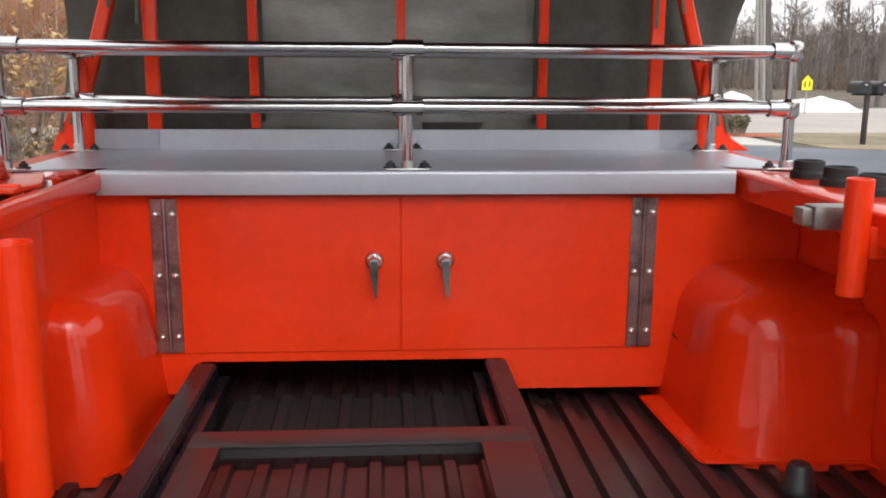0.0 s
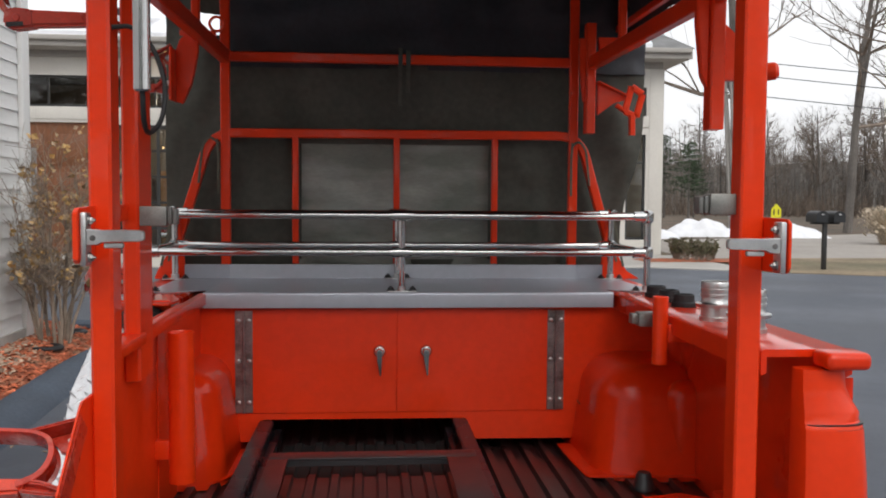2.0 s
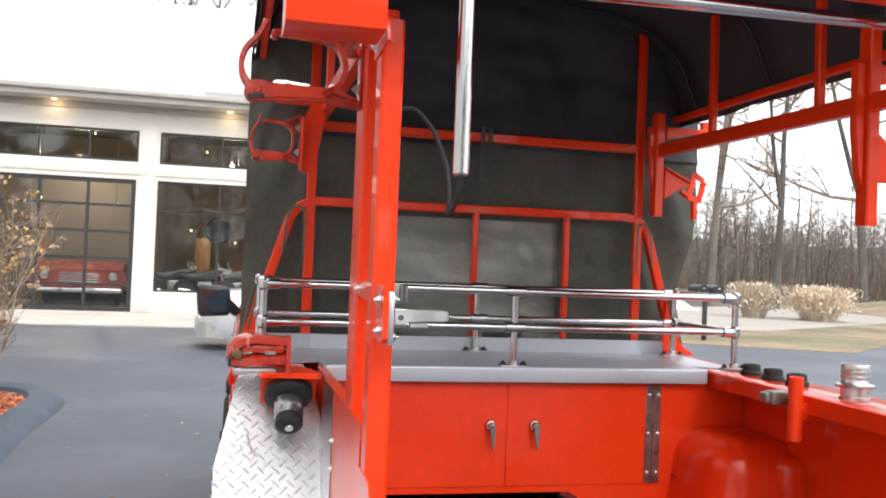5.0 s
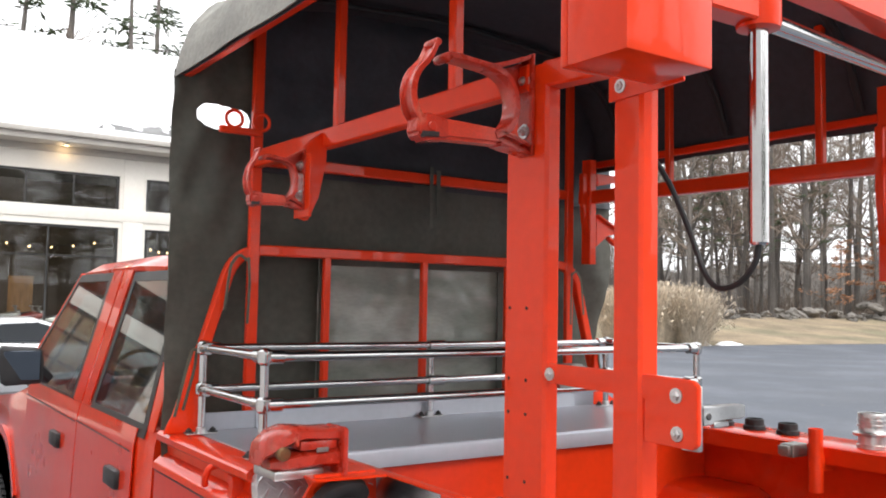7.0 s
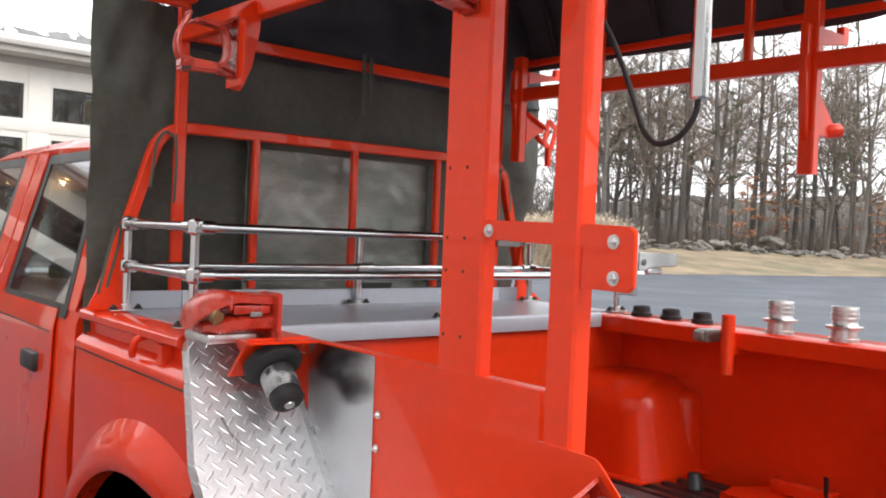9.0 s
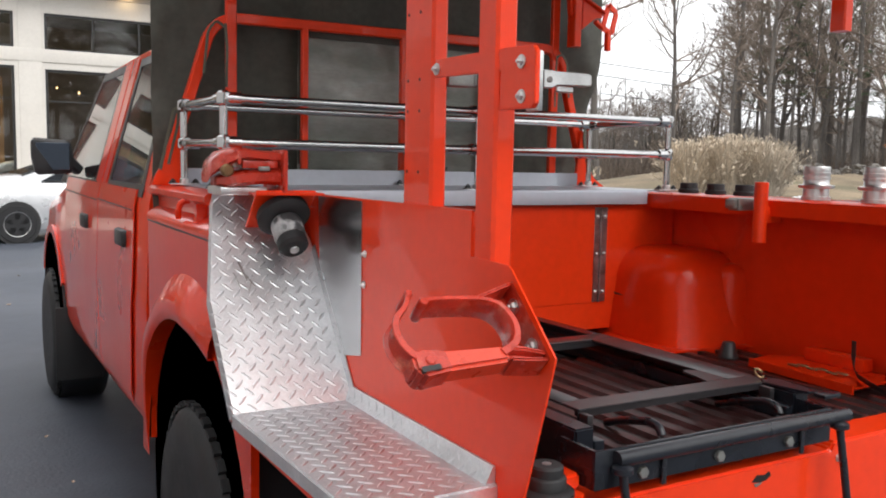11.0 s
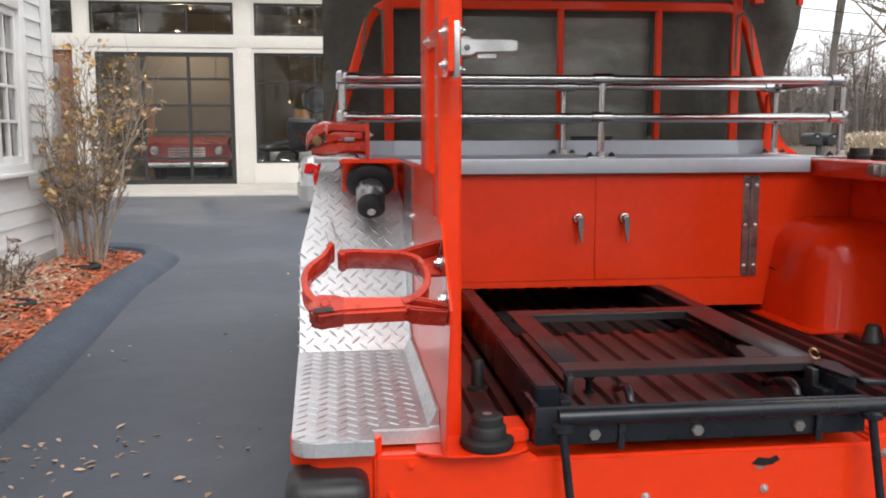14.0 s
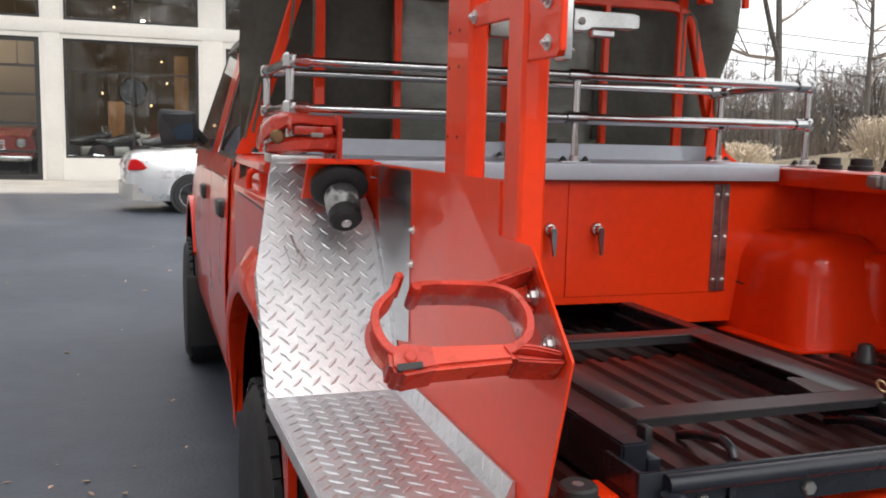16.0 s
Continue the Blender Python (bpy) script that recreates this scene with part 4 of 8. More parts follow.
# wheel wells in the bed: rounded humps with a flared foot
for k, xi, xo in ((1, 0.65, 0.918), (-1, -0.5, -0.5985)):
    bm = B()
    x0, x1 = sorted((xi, xo + k * 0.1))
    t = B()
    box(t, x0, x1, 1.53, 2.6, FZ - 0.2, 1.19, 0.12 if k > 0 else 0.09, 7)
    bmesh.ops.bisect_plane(t, geom=t.verts[:] + t.edges[:] + t.faces[:], plane_co=(xo, 0, 0), plane_no=(k, 0, 0), clear_outer=True)
    bmesh.ops.bisect_plane(t, geom=t.verts[:] + t.edges[:] + t.faces[:], plane_co=(0, 2.45, 0), plane_no=(0, 1, 0), clear_outer=True)
    bmesh.ops.bisect_plane(t, geom=t.verts[:] + t.edges[:] + t.faces[:], plane_co=(0, 0, FZ + 0.004), plane_no=(0, 0, -1), clear_outer=True)
    for v in t.verts:
        f = max(0.0, (FZ + 0.1 - v.co.z) / 0.1) ** 2
        if k * (v.co.x - xi) < 0.06:
            v.co.x -= k * 0.035 * f
        if v.co.y < 1.7:
            v.co.y -= 0.05 * f
    add(bm, t)
    if k > 0:
        for xa, xb, ya, zt in ((0.84, 1.0, 1.5, 1.15),):
            t = B()
            box(t, xa, xb, ya, 2.4, FZ - 0.2, zt, 0.05, 5)
            for co, no in (((0.919, 0, 0), (1, 0, 0)), ((0, 0, FZ + 0.005), (0, 0, -1))):
                bmesh.ops.bisect_plane(t, geom=t.verts[:] + t.edges[:] + t.faces[:], plane_co=co, plane_no=no, clear_outer=True)
            add(bm, t)
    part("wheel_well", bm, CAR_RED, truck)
for poly in ([(0.573, 1.845), (0.575, 1.73), (0.588, 1.51), (0.598, 1.497), (0.9, 1.475), (0.918, 1.45), (0.918, 1.845)], [(-0.44, 1.845), (-0.46, 1.56), (-0.5, 1.5), (-0.597, 1.49), (-0.597, 1.845)]):
    bm = B()
    prism(bm, poly, "z", FZ + 0.0165, FZ + 0.024, 0.003)
    part("well_skirt", bm, CAR_RED, truck)
bm = B()
box(bm, -0.6012, -0.5985, 1.28, 2.438, FZ - 0.005, 1.35)
part("bed_liner", bm, RED, truck)
# rear crossmember and sill
bm = B()
prism(bm, [(-0.735, 0.36), (-0.735, FZ + 0.012), (-0.44, FZ + 0.012), (-0.43, FZ - 0.005), (0.265, FZ - 0.005), (0.275, FZ + 0.012), (0.83, FZ + 0.012), (0.83, 0.36)], "y", 0.672, 0.772, 0.006)
part("rear_sill", bm, RED, truck)
bm = B()
prism(bm, [(-0.655, 0.672), (-0.63, 0.652), (-0.59, 0.642), (-0.5, 0.638), (-0.465, 0.65), (-0.44, 0.672), (-0.44, 0.76), (-0.655, 0.76)], "z", FZ + 0.0125, FZ + 0.018, 0.002)
part("corner_plate", bm, RED, truck)
bm = B()
prism(bm, [(-0.435, 0.69), (-0.435, 0.77), (-0.5, 0.77), (-0.5, 0.69)], "z", FZ + 0.019, FZ + 0.05, 0.006)
part("sill_block", bm, RED, truck)
for x, z in ((-0.206, 0.761), (0.038, 0.766), (0.292, 0.828), (-0.666, 0.847), (-0.704, 0.79), (-0.704, 0.732)):
    bm = B()
    bolt(bm, (x, 0.6718, z), (0, -1, 0), 0.006, 0.006)
    part("bolt", bm, ALU if abs(x) < 0.4 else RED, truck)
bm = B()
prism(bm, [(0.009, 0.818), (0.024, 0.831), (0.047, 0.828), (0.062, 0.834), (0.069, 0.824), (0.054, 0.815), (0.033, 0.813)], "y", 0.6712, 0.6716)
part("worn_hole", bm, SHADE_BLACK, truck)
bm = B()
prism(bm, [(0.016, 0.8135), (0.03, 0.8125), (0.044, 0.8125), (0.03, 0.8065), (0.022, 0.805)], "y", 0.6708, 0.6716)
part("torn_edge", bm, DULL_STEEL, truck, "bare metal edge under the worn hole")
# rear bumper end
bm = B()
box(bm, -0.9, -0.745, 0.6, 0.74, 0.66, 0.845, 0.03, 3)
part("bumper_end", bm, PLASTIC, truck, "black plastic bumper end")
bm = B()
box(bm, -0.74, 0.85, 0.62, 0.72, 0.36, 0.5, 0.02, 3)
part("rear_bumper", bm, PLASTIC, truck)
# shoulder below the flange, two lashing hooks and a dark pin line
bm = B()
prism(bm, [(-0.824, 1.316), (-0.832, 1.312), (-0.856, 1.292), (-0.86, 1.284), (-0.86, 1.272), (-0.824, 1.272)], "y", 1.69, 2.47)
part("side_shoulder", bm, CAR_RED, truck)
bm = B()
tube(bm, arc([(-0.835, 1.985, RZ - 0.03), (-0.858, 1.99, RZ - 0.034), (-0.866, 1.998, RZ - 0.058), (-0.862, 2.008, RZ - 0.082)], 0.02), 0.009)
part("lashing_hook", bm, CAR_RED, truck)
bm = B()
loft(bm, [[(x, y, z) for x, y in ((-0.824, 1.86 - w), (-0.824 - d, 1.86 - w * 0.7), (-0.824 - d, 1.86 + w * 0.7), (-0.824, 1.86 + w))] for z, w, d in ((RZ - 0.034, 0.026, 0.03), (RZ - 0.06, 0.018, 0.026), (RZ - 0.085, 0.022, 0.03))])
part("lashing_hook", bm, CAR_RED, truck)
bm = B()
bar(bm, (-0.8555, 1.69, 1.262), (-0.8555, 2.468, 1.268), 0.0022, 0.0045, 0.0008)
part("pin_line", bm, FRAME_DARK, truck)

# wheels
def wheel(x, y, k):
    z, r, w = 0.385, 0.385, 0.12
    tyre_bm = B()
    lathe(tyre_bm, [(r * 0.6, -w), (r * 0.88, -w * 1.02), (r * 0.97, -w * 0.85), (r, -w * 0.6), (r, w * 0.6), (r * 0.97, w * 0.85), (r * 0.88, w * 1.02), (r * 0.6, w)], (x, y, z), (1, 0, 0), 40)
    whl = part("wheel", tyre_bm, RUBBER, truck, "black off-road tyre")
    bm = B()
    for i in range(44):
        a = 2 * math.pi * i / 44
        for j, off in enumerate((-0.075, 0.0, 0.075)):
            b = a + (0.07 if j == 1 else 0)
            m = Matrix.Translation((x + off, y, z)) @ Matrix.Rotation(b, 4, "X") @ Matrix.Translation((0, 0, r))
            box(bm, -0.03, 0.03, -0.018, 0.018, -0.006, 0.009, m=m)
    part("tyre_tread", bm, RUBBER, whl, smooth=0)
    bm = B()
    lathe(bm, [(0.0, k * 0.1), (0.06, k * 0.105), (0.08, k * 0.075), (0.16, k * 0.09), (0.205, k * 0.1), (0.222, k * 0.116), (0.236, k * 0.118), (0.236, k * 0.02), (0.0, k * 0.02)], (x, y, z), (1, 0, 0), 32)
    part("rim", bm, CAR_RED, whl, "red steel rim")


REAR_Y, FRONT_Y = 1.9, 5.3
for k, x in ((-1, -0.78), (1, 0.9)):
    wheel(x - k * 0.03, REAR_Y, k)
    wheel(x, FRONT_Y, k)

# cab: lower body, roof, pillars and seats, with doors, glass and mirrors
def cab_ring(y, half, belt, top, roof_half, sill=0.5):
    pts = [(-half + 0.03, sill), (-half, sill + 0.08), (-half - 0.015, 0.95), (-half, belt - 0.05), (-half + 0.015, belt), (-roof_half - 0.02, top - 0.06), (-roof_half + 0.05, top - 0.012), (-roof_half + 0.25, top)]
    ring = pts + [(-x, z) for x, z in reversed(pts)]
    return [(C + x, y, z) for x, z in ring]


bm = B()
loft(bm, [cab_ring(2.545, 0.89, 1.37, 1.384, 0.8), cab_ring(2.62, 0.9, 1.37, 1.384, 0.81), cab_ring(3.3, 0.905, 1.37, 1.384, 0.815), cab_ring(4.25, 0.905, 1.36, 1.376, 0.815), cab_ring(4.6, 0.905, 1.34, 1.362, 0.81), cab_ring(5.15, 0.9, 1.24, 1.32, 0.78), cab_ring(5.9, 0.87, 1.16, 1.2, 0.75), cab_ring(6.05, 0.8, 1.05, 1.1, 0.7)])
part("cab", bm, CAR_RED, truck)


def roof_ring(y, top, half):
    pts = [(-half - 0.02, top - 0.075), (-half - 0.022, top - 0.055), (-half + 0.05, top - 0.012), (-half + 0.25, top)]
    return [(C + x, y, z) for x, z in pts + [(-x, z) for x, z in reversed(pts)]]


bm = B()
loft(bm, [roof_ring(2.56, 1.9, 0.69), roof_ring(2.64, 1.945, 0.712), roof_ring(3.3, 1.965, 0.722), roof_ring(4.25, 1.955, 0.712), roof_ring(4.55, 1.91, 0.69), roof_ring(4.62, 1.87, 0.66)])
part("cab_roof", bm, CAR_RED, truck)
for k in (-1, 1):
    for name, p, q, w, h in (("rear_pillar", (0.84, 2.6, 1.37), (0.7, 2.64, 1.885), 0.04, 0.06), ("centre_pillar", (0.842, 3.51, 1.37), (0.7, 3.5, 1.89), 0.05, 0.12), ("front_pillar", (0.845, 5.02, 1.34), (0.675, 4.5, 1.875), 0.06, 0.07)):
        bm = B()
        bar(bm, (C + k * p[0], p[1], p[2]), (C + k * q[0], q[1], q[2]), h, w, 0.01, up=(1, 0, 0))
        part(name, bm, CAR_RED, truck)
bm = B()
box(bm, C - 0.78, C + 0.78, 2.548, 2.566, 1.386, 1.43)
box(bm, C - 0.7, C + 0.7, 2.566, 2.584, 1.82, 1.86)
for k in (-1, 1):
    loft(bm, [[(C + k * (x0 if n else x1), y, z) for n, y in ((0, 2.55 + d), (1, 2.55 + d), (1, 2.566 + d), (0, 2.566 + d))] for z, x0, x1, d in ((1.4302, 0.68, 0.79, 0), (1.8198, 0.62, 0.69, 0.018))])
part("cab_back", bm, CAR_RED, truck)
for y, dx in ((2.95, 0.36), (3.82, 0.38)):
    for k in (-1, 1):
        bm = B()
        loft(bm, [[(C + k * dx + 0.24 * w * math.cos(a), y + 0.16 * (z - 1.3) * -0.5 + 0.075 * d * math.sin(a), z) for a in [math.pi * n / 6 for n in range(12)]] for z, w, d in ((1.385, 1.0, 1.0), (1.43, 0.97, 0.95), (1.47, 0.85, 0.7), (1.48, 0.5, 0.4))])
        seat_top = part("seat_back", bm, SEAT, truck, "dark grey cloth seat back")
        bm = B()
        loft(bm, [[(C + k * dx + 0.13 * w * math.cos(a), y - 0.02 + 0.05 * w * math.sin(a), z) for a in [math.pi * n / 6 for n in range(12)]] for z, w in ((1.5, 0.8), (1.52, 0.97), (1.6, 1.0), (1.66, 0.92), (1.68, 0.6))])
        for d in (-0.05, 0.05):
            tube(bm, [(C + k * dx + d, y - 0.015, 1.46), (C + k * dx + d, y - 0.02, 1.53)], 0.006, 6)
        part("headrest", bm, SEAT, seat_top)
bm = B()
box(bm, C - 0.13, C + 0.13, 4.5, 4.53, 1.74, 1.8, 0.012)
part("inner_mirror", bm, PLASTIC, truck)
bm = B()
ring = [(C - 0.38 + 0.19 * math.cos(a), 4.42 + 0.05 * math.sin(a), 1.33 + 0.18 * math.sin(a)) for a in [2 * math.pi * n / 28 for n in range(28)]]
sweep(bm, ring, circle(0.014, 8), closed=True, up=(0, 1, 0.2))
part("steering_wheel", bm, PLASTIC, truck)


def on_side(y, z, out=0.0, k=-1):
    """A point on the cab's flank."""
    pts = [(0.87, 0.5), (0.9, 0.58), (0.915, 0.95), (0.9, 1.32), (0.885, 1.37), (0.742, 1.9), (0.67, 1.955)]
    for (a, p), (b, q) in zip(pts, pts[1:]):
        if p <= z <= q:
            h = a + (b - a) * (z - p) / (q - p)
            break
    else:
        h = 0.87
    return Vector((C + k * (h + out), y, z))


def flank_panel(name, outline, out, mat, k=-1, label=""):
    """A panel that follows the cab's flank; outline: functions of the height giving its two y, and its heights."""
    z0, z1, front, back = outline
    bm = B()
    n = 14
    sheet(bm, lambda u, v: on_side(back(z0 + (z1 - z0) * v) + (front(z0 + (z1 - z0) * v) - back(z0 + (z1 - z0) * v)) * u, z0 + (z1 - z0) * v, out, k), 6, n)
    thick(bm, 0.004)
    return part(name, bm, mat, truck, label)


for k in (-1, 1):
    lean = lambda z: 0.2 * max(0, z - 1.37)
    flank_panel("rear_door", (0.56, 1.36, lambda z: 3.5, lambda z: 2.7 if z > 1.0 else 2.7 + 0.28 * (1.0 - z)), 0.012, CAR_RED, k)
    d2 = flank_panel("front_door", (0.56, 1.36, lambda z: 4.62, lambda z: 3.512), 0.012, CAR_RED, k)
    flank_panel("rear_quarter", (1.365, 1.895, lambda z: 2.626 + lean(z), lambda z: 2.555 + 0.04 * max(0, z - 1.37)), 0.004, CAR_RED, k)
    # upper door frames stand a little proud of the shell
    flank_panel("door_frame", (1.365, 1.895, lambda z: 3.49, lambda z: 3.39 - 0.05 * (z - 1.37)), 0.011, CAR_RED, k)
    flank_panel("door_frame", (1.365, 1.895, lambda z: 3.655, lambda z: 3.512), 0.011, CAR_RED, k)
    for z0, z1, front, back in ((1.335, 1.885, lambda z: 3.37 - 0.05 * (z - 1.37), lambda z: 2.625 + lean(z)), (1.325, 1.89, lambda z: 4.9 - 1.15 * (z - 1.355), lambda z: 3.675)):
        flank_panel("window_seal", (z0, z0 + 0.042, front, back), 0.006, FRAME_DARK, k)
        flank_panel("window_seal", (z1 - 0.036, z1, front, back), 0.006, FRAME_DARK, k)
        flank_panel("window_seal", (z0 + 0.042, z1 - 0.036, front, lambda z: front(z) - 0.042), 0.006, FRAME_DARK, k)
        flank_panel("window_seal", (z0 + 0.042, z1 - 0.036, lambda z: back(z) + 0.042, back), 0.006, FRAME_DARK, k)
    flank_panel("rear_door_glass", (1.365, 1.855, lambda z: 3.34 - 0.05 * (z - 1.37), lambda z: 2.66 + lean(z)), 0.003, CAB_GLASS, k).visible_shadow = False
    flank_panel("front_door_glass", (1.355, 1.86, lambda z: 4.85 - 1.15 * (z - 1.355), lambda z: 3.71), 0.003, CAB_GLASS, k).visible_shadow = False
    for y0, y1 in ((2.72, 3.49), (3.53, 4.6)):
        bm = B()
        sweep(bm, [on_side(y0, 1.285, 0.0165, k), on_side(y1, 1.292, 0.0165, k)], square(0.0022, 0.0045, 0.0008))
        part("pin_line", bm, FRAME_DARK, truck)
    for y in (2.9, 3.85):
        bm = B()
        p = on_side(y, 1.17, 0.012, k)
        box(bm, p.x - 0.02, p.x + 0.02, y - 0.075, y + 0.075, 1.14, 1.205, 0.012)
        part("door_handle", bm, PLASTIC, truck)
    bm = B()
    px = C + k * 1.03
    rim = [(-0.078, -0.082), (0.062, -0.09), (0.08, -0.076), (0.092, 0.0), (0.092, 0.07), (0.078, 0.088), (-0.06, 0.08), (-0.085, 0.066), (-0.094, 0.0), (-0.092, -0.066)]
    loft(bm, [[(px + k * u * f, y, 1.47 + w * f) for u, w in rim] for y, f in ((4.092, 0.93), (4.096, 1.0), (4.15, 1.0), (4.2, 0.85), (4.235, 0.55))])
    mirror = part("door_mirror", bm, PLASTIC, truck)
    bm = B()
    box(bm, -0.076, 0.076, -0.0025, 0.0025, -0.066, 0.066, 0.002, 1, pose(px, 4.09, 1.47, 4, 0, k * 6))
    part("mirror_glass", bm, MIRROR, mirror, "mirror glass tinted to imitate a dark reflection")
    bm = B()
    bar(bm, (C + k * 0.9, 4.2, 1.4), (px - k * 0.07, 4.16, 1.46), 0.05, 0.05, 0.01)
    part("mirror_arm", bm, PLASTIC, mirror)
    bm = B()
    lathe(bm, [(0.52, 0), (0.52, -k * 0.25), (0.1, -k * 0.25), (0.1, -k * 0.252), (0.523, -k * 0.252), (0.523, 0)], (C + k * 0.92, FRONT_Y, 0.5), (1, 0, 0), 30)
    part("wheel_housing", bm, PLASTIC, truck)
    bm = B()
    arch = [(C + k * 0.912, FRONT_Y + 0.53 * math.cos(math.pi * i / 20), 0.5 + 0.53 * math.sin(math.pi * i / 20)) for i in range(3, 18)]
    sweep(bm, arch, [(0.022, -0.015), (0.022, 0.006), (0.01, 0.016), (-0.025, 0.016), (-0.025, -0.015)], up=(1, 0, 0))
    part("wheel_flare", bm, CAR_RED, truck)
    bm = B()
    xk = sorted((C + k * 0.72, C + k * 0.97))
    box(bm, *xk, FRONT_Y - 0.56, FRONT_Y - 0.54, 0.2, 0.62, 0.006)
    part("mud_flap", bm, RUBBER, truck)
bm = B()
sheet(bm, lambda u, v: Vector((C + (u - 0.5) * (1.56 - 0.3 * v), 5.1 - 0.45 * v, 1.36 + 0.5 * v)), 8, 4)
thick(bm, 0.004)
part("windscreen", bm, CAB_GLASS, truck).visible_shadow = False
bm = B()
sheet(bm, lambda u, v: Vector((C + (u - 0.5) * (1.37 - 0.12 * v), 2.544 + 0.018 * v, 1.425 + 0.4 * v)), 8, 4)
thick(bm, 0.004)
part("rear_window", bm, CAB_GLASS, truck).visible_shadow = False
# chassis under the bed
bm = B()
for x in (-0.42, 0.45):
    box(bm, x, x + 0.08, 0.8, 5.6, 0.5, 0.62, 0.01)
tube(bm, [(-0.7, REAR_Y, 0.42), (0.82, REAR_Y, 0.42)], 0.05)
tube(bm, [(-0.7, FRONT_Y, 0.42), (0.82, FRONT_Y, 0.42)], 0.05)
part("chassis", bm, BLACK_STEEL, truck)

# ---- storage box with two doors and a shelf on top ----
PY = 1.85
locker = thing("storage_box", (C, PY, FZ), "red steel storage box with two latched doors across the bed front", "storage box")
bm = B()
panel = [(-0.79, 1.338), (-0.79, 1.0), (-0.57, 0.99), (-0.556, 0.925), (-0.54, 0.898), (-0.42, 0.897), (-0.4, 0.97), (0.265, 0.968), (0.295, 0.897), (0.64, 0.895), (0.662, 0.92), (0.668, 0.99), (0.918, 1.0), (0.918, 1.338)]
prism(bm, panel, "y", PY, PY + 0.012, 0.002)
# unseen box floor, added to keep the gap beneath dark
box(bm, -0.6, 0.7, PY + 0.013, PY + 0.5, 0.973, 0.98)
part("front_panel", bm, LOCKER_RED, locker)
for a, b, nx in ((-0.468, 0.033, -0.022), (0.036, 0.562, 0.131)):
    bm = B()
    box(bm, a, b, PY - 0.004, PY - 0.0005, 0.992, 1.334, 0.0012, 1)
    door = part("door", bm, LOCKER_RED, locker)
    # a turn latch: round base, hub and a hanging tapered lever
    bm = B()
    lathe(bm, [(0.0205, 0), (0.0205, 0.004), (0.0175, 0.009), (0.0165, 0.012), (0.0125, 0.013), (0.012, 0.026), (0.01, 0.031), (0, 0.032)], (nx, PY - 0.004, 1.195), (0, -1, 0), 24)
    part("latch", bm, CHROME, door, "chrome hanging turn latch")
    bm = B()
    loft(bm, [[(nx + dx * w + 0.004 * s, PY - 0.034 - d * 0.006, z) for dx, d in ((-1, -1), (1, -1), (1, 1), (-1, 1))] for z, w, s in ((1.2, 0.006, 0), (1.188, 0.008, 0), (1.17, 0.008, 0), (1.146, 0.005, 0.4), (1.12, 0.0022, 0.8))])
    part("latch_lever", bm, DARK_CHROME, door, "dark hanging latch lever")
for side, x0 in ((-1, -0.4605), (1, 0.564)):
    bm = B()
    box(bm, x0 - 0.028, x0 - 0.004, PY - 0.0075, PY - 0.0045, 0.995, 1.33, 0.001, 1)
    box(bm, x0 + 0.004, x0 + 0.028, PY - 0.0075, PY - 0.0045, 0.995, 1.33, 0.001, 1)
    tube(bm, [(x0, PY - 0.0085, 0.995), (x0, PY - 0.0085, 1.33)], 0.0045, 10)
    hinge = part("hinge", bm, HINGE, locker, "dull steel strip hinge")
    for z in (1.297, 1.165, 1.03):
        for dx in (-0.017, 0.017):
            bm = B()
            lathe(bm, [(0.0075, 0), (0.0075, 0.002), (0.005, 0.005), (0, 0.006)], (x0 + dx, PY - 0.0075, z), (0, -1, 0), 14)
            part("rivet", bm, ALU, hinge)
bm = B()
SZ = 1.39
prism(bm, [(1.815, 1.342), (1.815, SZ - 0.006), (1.8165, SZ - 0.001), (1.82, SZ + 0.002), (1.825, SZ + 0.0025), (1.831, SZ), (2.345, SZ), (2.352, SZ + 0.052), (2.362, SZ + 0.052), (2.362, SZ - 0.012), (1.83, SZ - 0.012), (1.83, 1.342)], "x", -0.585, 0.75)
t = B()
prism(t, [(-0.585, 1.93), (-0.77, 1.84), (-0.775, 2.362), (-0.586, 2.362)], "z", SZ - 0.004, SZ - 0.001)
prism(t, [(0.751, 1.93), (0.905, 1.84), (0.91, 2.362), (0.751, 2.362)], "z", SZ - 0.004, SZ - 0.001)
box(t, -0.752, -0.586, 2.352, 2.362, SZ, SZ + 0.052)
box(t, 0.751, 0.855, 2.352, 2.362, SZ, SZ + 0.052)
add(bm, t)
part("shelf_top", bm, SHELF, locker, "grey-blue shelf top with a rolled front lip")

